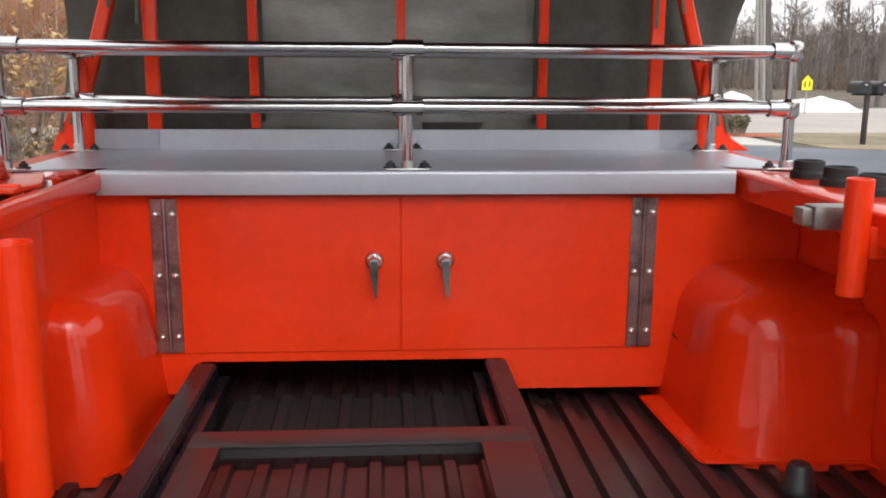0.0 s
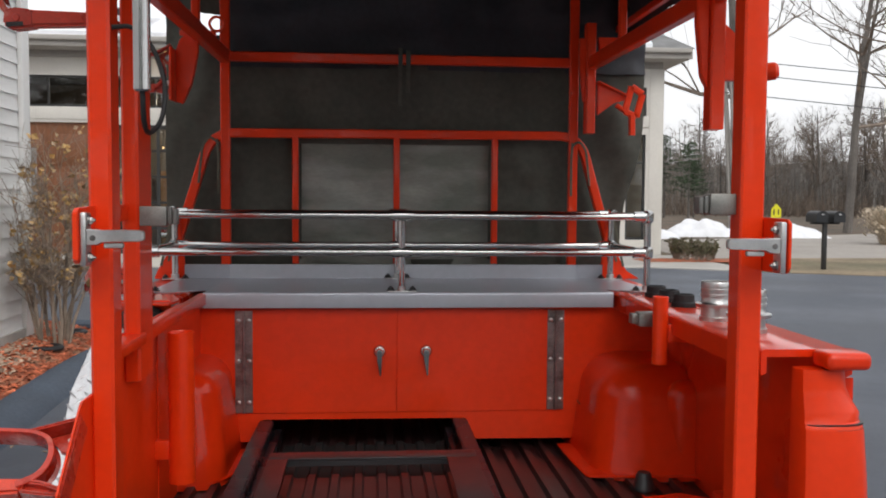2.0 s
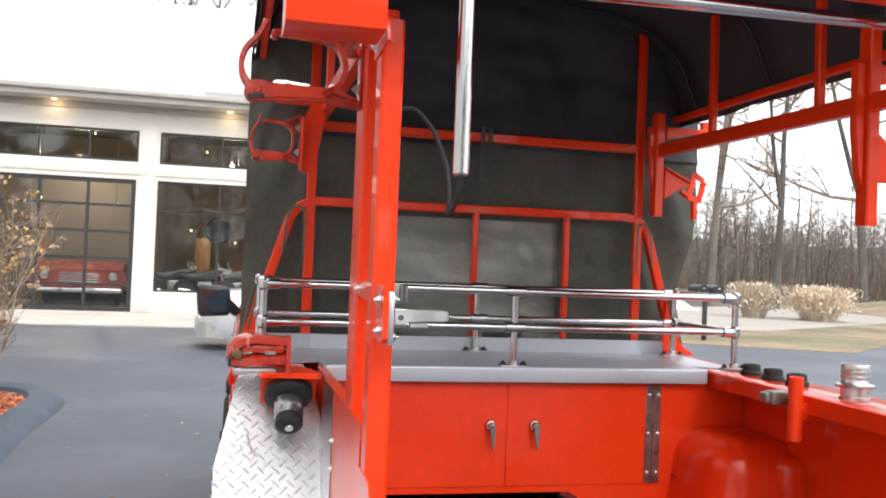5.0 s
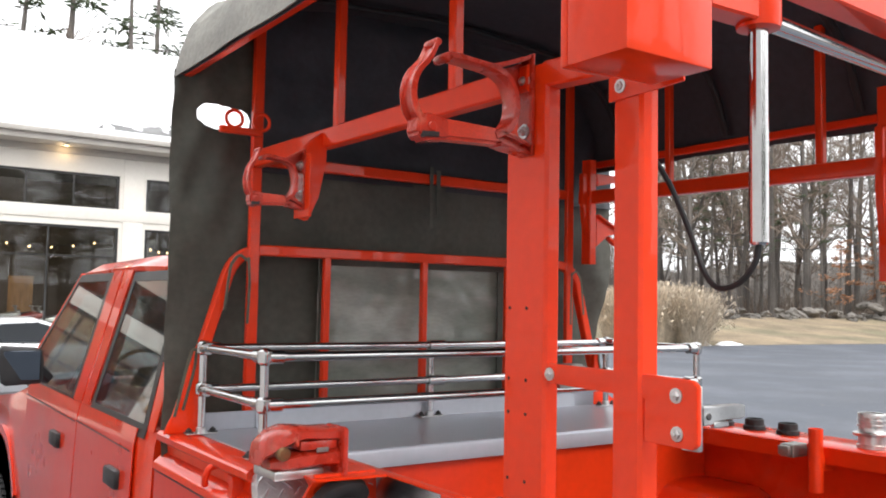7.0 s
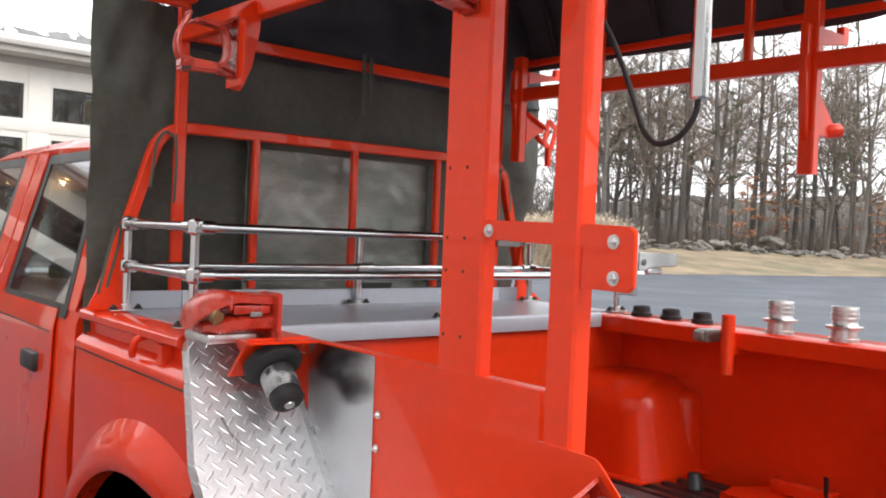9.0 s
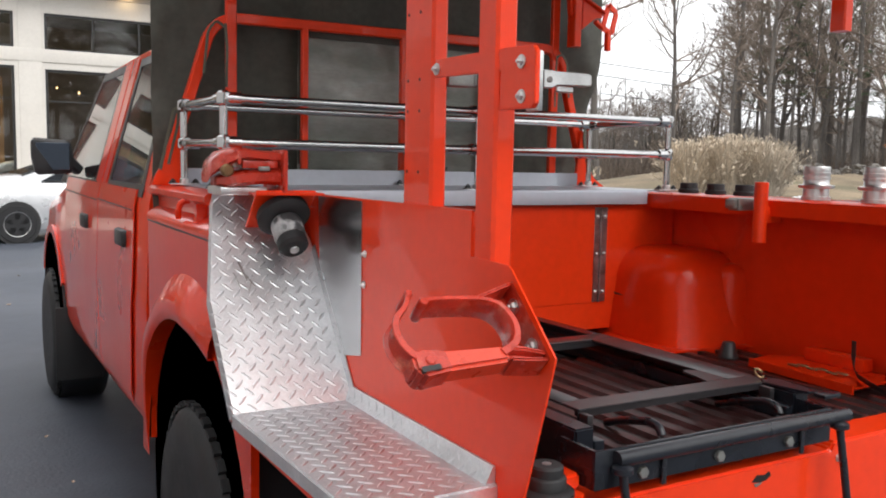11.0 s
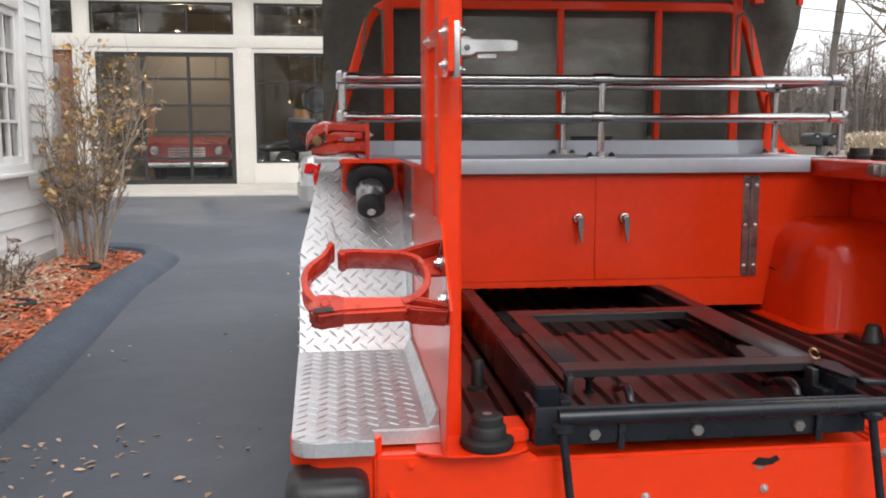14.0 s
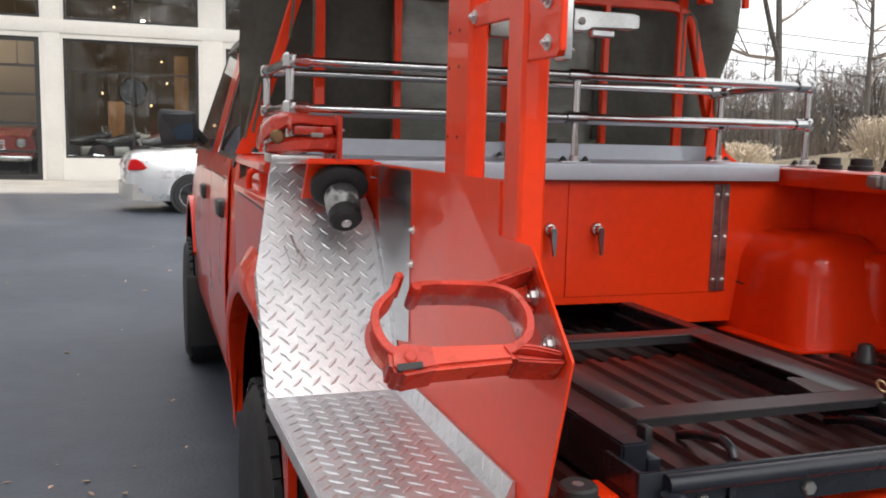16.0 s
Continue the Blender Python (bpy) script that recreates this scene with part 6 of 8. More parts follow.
bm = B()
lo = [bm.verts.new(ramp_pt(x, s, -0.004)) for x, s in ramp_poly]
hi = [bm.verts.new(ramp_pt(x, s, 0.0)) for x, s in ramp_poly]
bm.faces.new(lo)
bm.faces.new(hi)
for i in range(len(lo)):
    j = (i + 1) % len(lo)
    bm.faces.new((lo[i], lo[j], hi[j], hi[i]))
fl = [(-0.9, 0.0), (-0.9, SL * 0.5), (-0.885, SL * 0.62), (-0.84, SL)]
for (a, b), (c, d) in zip(fl, fl[1:]):
    vs = [bm.verts.new(p) for p in (ramp_pt(a, b, -0.0041), ramp_pt(c, d, -0.0041), ramp_pt(c, d, -0.04), ramp_pt(a, b, -0.04), ramp_pt(a + 0.003, b, -0.0041), ramp_pt(c + 0.003, d, -0.0041), ramp_pt(c + 0.003, d, -0.04), ramp_pt(a + 0.003, b, -0.04))]
    for f in ((0, 1, 2, 3), (7, 6, 5, 4), (0, 4, 5, 1), (1, 5, 6, 2), (2, 6, 7, 3), (3, 7, 4, 0)):
        bm.faces.new([vs[i] for i in f])
part("ramp", bm, TREAD, step)
bm = B()
rl = [ramp_pt(-0.609, 0.0, 0.0), ramp_pt(-0.609, SL * 0.7, 0.0)]
sweep(bm, [rl[0] + sn * 0.012, rl[1] + sn * 0.012], square(0.004, 0.024, 0.001), up=sn)
part("ramp_lip", bm, STEEL, step)


def inside(poly, x, y):
    hit = False
    for (a, b), (c, d) in zip(poly, poly[1:] + poly[:1]):
        if (b > y) != (d > y) and x < (c - a) * (y - b) / (d - b) + a:
            hit = not hit
    return hit


def lugs(poly, place, out, pitch=0.0284):
    """Raised lens-shaped lugs, turned by turns, over a polygon."""
    verts, faces = [], []
    xs, ys = [p[0] for p in poly], [p[1] for p in poly]
    r = math.sqrt(0.5)
    n = int((max(xs) - min(xs) + max(ys) - min(ys)) / pitch) + 4
    for i in range(-n, n):
        for j in range(-n, n):
            x, y = min(xs) + (i - j) * pitch * r, min(ys) + (i + j) * pitch * r
            if not inside(poly, x, y):
                continue
            a = radians(45 if (i + j) % 2 else -45)
            d, e = Vector((math.cos(a), math.sin(a))), Vector((-math.sin(a), math.cos(a)))
            L, W, h = pitch * 0.6, pitch * 0.13, 0.0017
            base = len(verts)
            for du, dv, hh in ((-1, 0, 0), (-0.4, -1, 0), (0.4, -1, 0), (1, 0, 0), (0.4, 1, 0), (-0.4, 1, 0), (-0.55, 0, h), (0.55, 0, h)):
                p = d * (du * L) + e * (dv * W)
                verts.append(place(x + p.x, y + p.y, hh + out))
            for f in ((0, 1, 6), (1, 2, 7, 6), (2, 3, 7), (3, 4, 7), (4, 5, 6, 7), (5, 0, 6)):
                faces.append([base + q for q in f])
    me = bpy.data.meshes.new("tread_pattern")
    me.from_pydata(verts, [], faces)
    me.materials.append(LUG)
    ob = new("tread_pattern", me)
    ob.parent = step
    ob.matrix_parent_inverse = Matrix.Translation(-HOME[step.name])
    tagged(ob, "raised diamond lugs", kind="stuff")


lugs([(x + (0.006 if x < -0.8 else -0.034 if x > -0.65 else 0.0), y + (0.006 if y < 0.8 else -0.006)) for x, y in step_poly], lambda x, y, h: Vector((x, y, TZ + h)), 0.0)
lugs([(x + (0.006 if x < -0.8 else -0.012), s + (0.01 if s < 0.1 else -0.006)) for x, s in ramp_poly], lambda x, s, h: ramp_pt(x, s, h), 0.0)
lugs([(0.004, 0.73), (0.004, 1.335), (0.032, 1.335), (0.032, 0.73)], lambda x, y, h: Vector((-0.628 + x * 0.44 - h * 0.9, y, TZ - 0.001 + x * 0.9 + h * 0.44)), 0.0)


lugs([(-0.84, -0.027), (-0.74, -0.027), (-0.74, -0.004), (-0.84, -0.004)], lambda x, z, h: Vector((x, 0.66 - h, TZ + max(-0.03, min(-0.001, z)))), 0.0)
lugs([(-0.732, -0.027), (-0.61, -0.027), (-0.61, -0.004), (-0.732, -0.004)], lambda x, z, h: Vector((x, 0.716 - h, TZ + max(-0.03, min(-0.001, z)))), 0.0)
lugs([(0.71, -0.027), (1.34, -0.027), (1.34, -0.004), (0.71, -0.004)], lambda y, z, h: Vector((-0.886 - 0.014 * (y - 0.7) / 0.645 - h, y, TZ + max(-0.03, min(-0.001, z)))), 0.0)


def ramp_edge(s):
    """Across position of the ramp's folded outer edge."""
    for (a, b), (c, d) in zip(fl, fl[1:]):
        if b <= s <= d:
            return a + (c - a) * (s - b) / (d - b)
    return fl[0][0] if s < 0.1 else fl[-1][0]


lugs([(0.006, 0.01), (0.037, 0.01), (0.037, SL - 0.006), (0.006, SL - 0.006)], lambda x, s, h: ramp_pt(ramp_edge(s) - h, s, -x), 0.0)
bm = B()
box(bm, -0.892, -0.745, 0.7, 0.745, 0.846, TZ - 0.004, 0.004)
box(bm, -0.89, -0.62, 0.746, 1.36, 0.86, TZ - 0.005, 0.004)
part("step_support", bm, RED, step)

bm = B()
for x, s0, dx, ds, w in ((-0.812, 0.4, 0.012, -0.05, 0.004), (-0.8, 0.36, 0.016, -0.03, 0.003), (-0.815, 0.335, 0.02, 0.018, 0.002), (-0.79, 0.34, -0.014, -0.03, 0.003), (-0.83, 0.37, 0.01, -0.045, 0.0015)):
    vs = [bm.verts.new(ramp_pt(a, b, 0.0012)) for a, b in ((x - w, s0), (x + w * 0.5, s0 + w), (x + dx + w * 0.4, s0 + ds), (x + dx - w * 0.3, s0 + ds - w))]
    vs += [bm.verts.new(v.co - sn * 0.0008) for v in vs]
    for face in ((0, 1, 2, 3), (7, 6, 5, 4), (0, 4, 5, 1), (1, 5, 6, 2), (2, 6, 7, 3), (3, 7, 4, 0)):
        bm.faces.new([vs[i] for i in face])
part("scuff", bm, HINGE, step, "dark scuff marks", smooth=0)

# rubber stop over the ramp
stop = thing("rubber_stop", (-0.704, 1.58, 1.345), "black rubber bump stop with worn grey collar on red bracket", "bump stop")
ax = Vector((0, -0.72, -0.7))
bm = B()
lathe(bm, [(0.0, -0.005), (0.055, -0.005), (0.066, 0.004), (0.068, 0.024), (0.058, 0.034), (0.04, 0.036), (0.0, 0.036)], (-0.704, 1.578, 1.346), ax, 28)
part("disc", bm, RUBBER, stop)
bm = B()
lathe(bm, [(0.036, 0.0), (0.04, 0.01), (0.04, 0.05), (0.035, 0.056), (0, 0.056)], Vector((-0.704, 1.578, 1.346)) + ax * 0.0365, ax, 24)
part("collar", bm, SCUFFED, stop, "worn grey metal collar")
bm = B()
lathe(bm, [(0.034, 0), (0.038, 0.006), (0.038, 0.026), (0.03, 0.034), (0.0, 0.035)], Vector((-0.704, 1.578, 1.346)) + ax * 0.093, ax, 24)
part("nose", bm, RUBBER, stop)
bm = B()
lathe(bm, [(0.012, 0), (0.011, 0.004), (0.0, 0.005)], Vector((-0.704, 1.578, 1.346)) + ax * 0.128, ax, 14)
part("bolt", bm, ALU, stop)
bm = B()
prism(bm, [(-0.79, 1.52), (-0.62, 1.5), (-0.61, 1.6), (-0.66, 1.75), (-0.79, 1.75)], "z", 1.388, 1.394, 0.001)
prism(bm, [(1.61, 1.387), (1.68, 1.387), (1.62, 1.345)], "x", -0.75, -0.744)
part("bracket", bm, RED, stop)
bm = B()
box(bm, -0.078, 0.078, -0.07, 0.062, -0.004, 0.004, 0.002, 1, Matrix.Translation(Vector((-0.704, 1.578, 1.346)) - ax.normalized() * 0.0105) @ ax.to_track_quat("Z", "Y").to_matrix().to_4x4())
part("back_plate", bm, RED, stop)

# ---- hose clamps ----
def clamp(at, n, v, size, w, label, tall=1.0, top=1.0):
    """An open hinged clamp: n its axis, v its upward side; it is mounted towards v x n."""
    at, n, v = Vector(at), Vector(n).normalized(), Vector(v).normalized()
    u = v.cross(n).normalized()
    at = at - n * (w - 0.042) / 2
    ob = thing("hose_clamp", at, label, "hose clamp", "hinged hose clamps")

    def P(a, b, c=0.0):
        return at + u * (a * size) + v * (b * size * tall * (top if b > 0 else 1.0)) + n * c

    def slab(poly, c0, c1, bevel=0.003):
        t = B()
        f = [[t.verts.new(P(a, b, c)) for a, b in poly] for c in (c0, c1)]
        t.faces.new(f[0])
        t.faces.new(f[1][::-1])
        for i in range(len(poly)):
            j = (i + 1) % len(poly)
            t.faces.new((f[0][i], f[0][j], f[1][j], f[1][i]))
        bmesh.ops.recalc_face_normals(t, faces=t.faces)
        bmesh.ops.bevel(t, geom=t.edges[:], offset=bevel, segments=2, affect="EDGES")
        return t

    def curve(pts, k=4):
        """Points of a smooth line through some points."""
        out = []
        for i in range(len(pts) - 1):
            p0, p1, p2, p3 = (Vector(pts[min(max(i + d, 0), len(pts) - 1)]) for d in (-1, 0, 1, 2))
            for j in range(k):
                t = j / k
                out.append((p1 * 2 + (p2 - p0) * t + (p0 * 2 - p1 * 5 + p2 * 4 - p3) * t * t + (p1 * 3 - p0 - p2 * 3 + p3) * t ** 3) / 2)
        return out + [Vector(pts[-1])]

    def band(line, widths, half, k=1):
        """A thin cast band along a line, with a raised rim along both edges."""
        line = curve(line)
        rows = []
        for i, p in enumerate(line):
            d = (line[min(i + 1, len(line) - 1)] - line[max(i - 1, 0)]).normalized()
            s = Vector((d.y, -d.x))
            f = i / (len(line) - 1) * (len(widths) - 1)
            j = min(int(f), len(widths) - 2)
            th = 0.82 * (widths[j] + (widths[j + 1] - widths[j]) * (f - j))
            ring = ((0.55, -0.93), (0.4, -1), (-0.8, -1), (-0.95, -0.94), (-0.95, -0.84), (-0.1, -0.74), (-0.1, 0.74), (-0.95, 0.84), (-0.95, 0.94), (-0.8, 1), (0.4, 1), (0.55, 0.93))
            rows.append([P(*(p + s * (th * a * k)), b * half) for a, b in ring])
        t = B()
        loft(t, rows)
        return t

    h = w / 2
    arc_line = [(0.06, 0.058), (0.09, 0.042), (0.103, 0.012), (0.103, -0.018), (0.088, -0.045), (0.055, -0.062)]
    arm = [(-0.05, 0.064), (-0.03, 0.066), (0.02, 0.063), (0.06, 0.058)]
    part("fixed_jaw", band(arm + arc_line[1:], [0.010, 0.0085, 0.009, 0.009, 0.010, 0.011, 0.012], h), DULL_RED, ob)
    bm = B()
    lathe(bm, [(0.0, -h), (0.007 * size, -h), (0.0092 * size, -h + 0.004), (0.0092 * size, h - 0.004), (0.007 * size, h), (0.0, h)], P(-0.052, 0.0625), n, 14)
    part("jaw_tip", bm, DULL_RED, ob)
    part("upper_web", slab([(0.036, 0.063), (0.085, 0.08), (0.139, 0.101), (0.139, 0.092), (0.085, 0.071), (0.05, 0.058)], -h, h), DULL_RED, ob)
    part("upper_gusset", slab([(0.07, 0.062), (0.139, 0.09), (0.139, 0.03), (0.111, 0.028), (0.1, 0.045)], -h * 0.9, -h * 0.5, 0.001), DULL_RED, ob)
    part("lower_web", slab([(0.066, -0.05), (0.1, -0.056), (0.139, -0.07), (0.139, -0.078), (0.1, -0.065), (0.066, -0.06)], -h, h), DULL_RED, ob)
    part("lower_web", slab([(0.066, -0.073), (0.1, -0.079), (0.139, -0.084), (0.139, -0.09), (0.1, -0.086), (0.066, -0.081)], -h, h), DULL_RED, ob)
    part("lower_gusset", slab([(0.06, -0.058), (0.139, -0.074), (0.139, -0.086), (0.06, -0.076)], -h * 0.9, h * 0.35, 0.001), DULL_RED, ob)
    part("flange", slab([(0.1395, -0.09), (0.1395, 0.102), (0.146, 0.104), (0.146, -0.092)], -h * 1.05, h * 1.05, 0.0015), DULL_RED, ob)
    part("swing_jaw", band([(-0.074, 0.084), (-0.088, 0.055), (-0.112, 0.026), (-0.121, -0.008), (-0.113, -0.04), (-0.092, -0.062)], [0.007, 0.008, 0.0095, 0.0105, 0.011, 0.012], h * 0.95, -1), DULL_RED, ob)
    bm = B()
    lathe(bm, [(0.0, -h), (0.0055 * size, -h), (0.0075 * size, -h + 0.004), (0.0075 * size, h - 0.004), (0.0055 * size, h), (0.0, h)], P(-0.074, 0.086), n, 14)
    part("jaw_tip", bm, DULL_RED, ob)
    part("hinge_fork", slab([(-0.112, -0.05), (-0.095, -0.042), (-0.055, -0.046), (-0.047, -0.052), (-0.047, -0.085), (-0.1, -0.092), (-0.115, -0.08)], -h, h, 0.005), DULL_RED, ob)
    part("slot", slab([(-0.106, -0.087), (-0.07, -0.0835), (-0.07, -0.074), (-0.106, -0.076)], -h * 0.4, h + 0.001, 0.0005), FRAME_DARK, ob)
    part("lever", slab([(-0.064, -0.0465), (0.068, -0.0495), (0.068, -0.08), (-0.064, -0.0845)], -h * 0.88, h * 0.88, 0.006), WORN_LEVER, ob)
    bm = B()
    lathe(bm, [(0.007, -h - 0.003), (0.009, -h - 0.001), (0.009, h + 0.001), (0.007, h + 0.003)], P(-0.085, -0.066), n, 14)
    part("hinge_pin", bm, DULL_RED, ob)
    for b in (0.052, -0.044):
        bm = B()
        bolt(bm, P(0.139, b), -u, 0.0095, 0.009)
        part("bolt", bm, ALU, ob)
    return ob


clamp((-0.739, 0.645, 1.207), (0, -0.7, 0.72), (0, 0.72, 0.7), 0.95, 0.05, "open worn red cast hose clamp on the side panel's slanted edge", 1.0, 0.82)
clamp((-0.75, 1.042, 2.155), (0, -1, 0), (0, 0, 1), 1.0, 0.042, "open worn red cast hose clamp on the upper rack post")
clamp((-0.767, 1.86, 2.093), (0, -1, 0), (0, 0, 1), 0.57, 0.036, "small red cast hose clamp under the canopy side rail", 1.45)
bm = B()
ob = thing("clamp_bracket", (-0.63, 1.86, 2.1), "red steel bracket plate hanging from the side rail", "bracket")
box(bm, -0.6835, -0.675, 1.815, 1.905, 2.0, 2.165, 0.002)
part("flange", bm, RED, ob)
bm = B()
prism(bm, [(-0.6745, 2.165), (-0.6745, 2.0), (-0.655, 1.995), (-0.625, 2.06), (-0.605, 2.16), (-0.605, 2.2), (-0.62, 2.235), (-0.66, 2.2)], "y", 1.875, 1.9, 0.002)
part("plate", bm, RED, ob)
ob = thing("eye_bracket", (-0.6, 2.3, 2.29), "red bar with two welded rings beside the canopy upright", "bracket")
bm = B()
box(bm, -0.75, -0.62, 2.29, 2.31, 2.285, 2.306, 0.003)
part("arm", bm, RED, ob)
for x in (-0.705, -0.617):
    bm = B()
    sweep(bm, [(x + 0.026 * math.cos(a), 2.3, 2.331 + 0.026 * math.sin(a)) for a in [2 * math.pi * i / 20 for i in range(20)]], circle(0.0055, 8), closed=True, up=(0, 1, 0))
    part("ring", bm, RED, ob)
# folded clamp on top of the bed rail
ob = thing("hose_clamp", (-0.78, 1.62, 1.43), "closed worn red cast hose clamp lying on the bed rail", "hose clamp", "hinged hose clamps")
bm = B()
side = ((-1, -0.55), (-0.7, -1), (0.7, -1), (1, -0.55), (1, 0.55), (0.7, 1), (-0.7, 1), (-1, 0.55))
loft(bm, [[(x, y + dy * hy, z + dz * hz) for dy, dz in side] for x, y, z, hy, hz in ((-0.715, 1.6, 1.482, 0.05, 0.014), (-0.76, 1.6, 1.484, 0.05, 0.013), (-0.8, 1.6, 1.488, 0.052, 0.014), (-0.83, 1.605, 1.484, 0.055, 0.019), (-0.858, 1.615, 1.47, 0.052, 0.022), (-0.878, 1.63, 1.45, 0.042, 0.019), (-0.882, 1.64, 1.43, 0.034, 0.014))])
part("swing_jaw", bm, DULL_RED, ob)
bm = B()
loft(bm, [[(x, y + dy * hy, z + dz * hz) for dy, dz in side] for x, y, z, hy, hz in ((-0.715, 1.6, 1.432, 0.05, 0.022), (-0.76, 1.6, 1.432, 0.05, 0.018), (-0.8, 1.605, 1.43, 0.05, 0.02), (-0.84, 1.61, 1.424, 0.046, 0.018), (-0.866, 1.62, 1.42, 0.03, 0.011))])
part("fixed_jaw", bm, DULL_RED, ob)
bm = B()
prism(bm, [(1.545, 1.464), (1.545, 1.492), (1.55, 1.498), (1.56, 1.498), (1.56, 1.46)], "x", -0.826, -0.818, 0.002)
part("rib", bm, DULL_RED, ob)
bm = B()
lathe(bm, [(0.0, -0.003), (0.012, -0.002), (0.016, 0.002), (0.016, 0.014), (0.0, 0.015)], (-0.848, 1.557, 1.448), (0, 1, 0), 16)
part("hinge_pin", bm, BRONZE, ob, "dull hinge pin end")
bm = B()
prism(bm, [(1.53, 1.389), (1.53, 1.495), (1.536, 1.5), (1.62, 1.5), (1.66, 1.45), (1.7, 1.395), (1.7, 1.389)], "x", -0.716, -0.705, 0.002)
plate = part("mount_plate", bm, DULL_RED, ob)
for y in (1.56, 1.6):
    bm = B()
    bolt(bm, (-0.705, y, 1.465), (1, 0, 0), 0.006, 0.005)
    part("bolt", bm, ALU, plate)
bm = B()
box(bm, -0.812, -0.722, 1.553, 1.66, 1.4525, 1.472, 0.003)
part("lever", bm, DULL_RED, ob)
bm = B()
box(bm, -0.775, -0.745, 1.5475, 1.5525, 1.447, 1.458, 0.0015)
part("lever_catch", bm, DULL_STEEL, ob)
bm = B()
box(bm, -0.86, -0.74, 1.58, 1.7, 1.386, 1.406, 0.003)
part("spacer", bm, ALU, ob)

# ---- right side: hanging tool brackets ----
def tool_bracket(y, z0, z1, hook, label):
    ob = thing("tool_bracket", (RR, y, z1), label, "bracket", "hanging tool brackets")
    bm = B()
    bar(bm, (RR - (0.008 if hook else 0), y, z0), (RR - (0.008 if hook else 0), y, z1 + (0.035 if hook else 0.1)), 0.036, 0.05, up=(0, 1, 0))
    part("hanger", bm, RED, ob)
    bm = B()
    prism(bm, [(RR - 0.019, z0 + 0.1), (RR - 0.035, z0 + 0.13), (RR - 0.05, z0 + 0.26), (RR - 0.05, z1 - 0.02), (RR - 0.019, z1 - 0.02)], "y", y - 0.01, y + 0.015, 0.003)
    part("cheek", bm, RED, ob)
    bm = B()
    if hook:
        prism(bm, [(0.811, 2.144), (0.922, 2.094), (0.917, 2.078), (0.878, 2.068), (0.845, 2.045), (0.825, 2.03), (0.811, 2.02)], "y", y - 0.012, y + 0.012, 0.003)
        prism(bm, [(0.811, 2.15), (0.925, 2.098), (0.922, 2.092), (0.811, 2.143)], "y", y - 0.03, y + 0.03, 0.002)
        part("arm", bm, RED, ob)
        bm = B()
        prism(bm, [(0.811, 2.315), (0.972, 2.316), (0.972, 2.346), (1.012, 2.349), (1.012, 2.308), (0.817, 2.266)], "y", y - 0.012, y + 0.012, 0.003)
        part("upper_arm", bm, RED, ob)
        bm = B()
        loop = [(0.943, 2.13), (0.985, 2.102), (0.962, 2.015), (0.917, 2.036)]
        for (a, b), (c, d) in zip(loop, loop[1:] + loop[:1]):
            bar(bm, (a, y - 0.014, b), (c, y - 0.014, d), 0.007, 0.026)
        bar(bm, (0.945, y - 0.012, 2.022), (0.947, y - 0.012, 1.945), 0.022, 0.024)
        bar(bm, (0.885, y - 0.004, 2.06), (0.921, y - 0.006, 2.036), 0.024, 0.016)
        part("hook", bm, RED, ob)
    else:
        prism(bm, [(RR + 0.019, z0 + 0.12), (RR + 0.019, z0 + 0.26), (RR + 0.13, z0 + 0.16), (RR + 0.13, z0 + 0.12)], "y", y - 0.012, y + 0.012, 0.003)
        part("arm", bm, RED, ob)
        bm = B()
        prism(bm, [(RR + 0.019, 2.31), (RR + 0.16, 2.31), (RR + 0.16, 2.335), (RR + 0.2, 2.335), (RR + 0.2, 2.285), (RR + 0.019, 2.255)], "y", y - 0.012, y + 0.012, 0.003)
        part("upper_arm", bm, RED, ob)
        bm = B()
        lathe(bm, [(0.014, -0.01), (0.022, 0), (0.022, 0.05), (0.014, 0.058), (0, 0.058)], (RR + 0.1, y, z0 + 0.14), (1, -0.4, 0.1), 14)
        part("peg", bm, RED, ob)
    return ob


tool_bracket(1.1, 1.87, 2.33, False, "red steel hanging bracket with a stub peg under the side rail")
tool_bracket(2.31, 1.95, 2.33, True, "red steel hanging bracket with a loop hook beside the canvas")

# ---- pipes, blocks, caps and couplings along the bed ----
def open_pipe(x, y, z0, z1, r, label):
    ob = thing("open_pipe", (x, y, z0), label, "pipe", "bed side pipes")
    bm = B()
    lathe(bm, [(r - 0.004, 0.001), (r, 0), (r, z1 - z0 - 0.001), (r - 0.001, z1 - z0), (r - 0.003, z1 - z0), (r - 0.004, z1 - z0 - 0.002), (r - 0.004, 0.001)][:-1] + [(r - 0.004, 0.05), (0.0, 0.05)], (x, y, z0), n=26)
    part("pipe", bm, RED, ob)
    bm = B()
    k = 1 if x > 0 else -1
    box(bm, *sorted((x + k * (r - 0.002), x + k * (r + (0.06 if k > 0 else 0.033)))), y - 0.012, y + 0.012, z0 + 0.06, z0 + 0.11, 0.002)
    part("pipe_bracket", bm, RED, ob)
    return ob


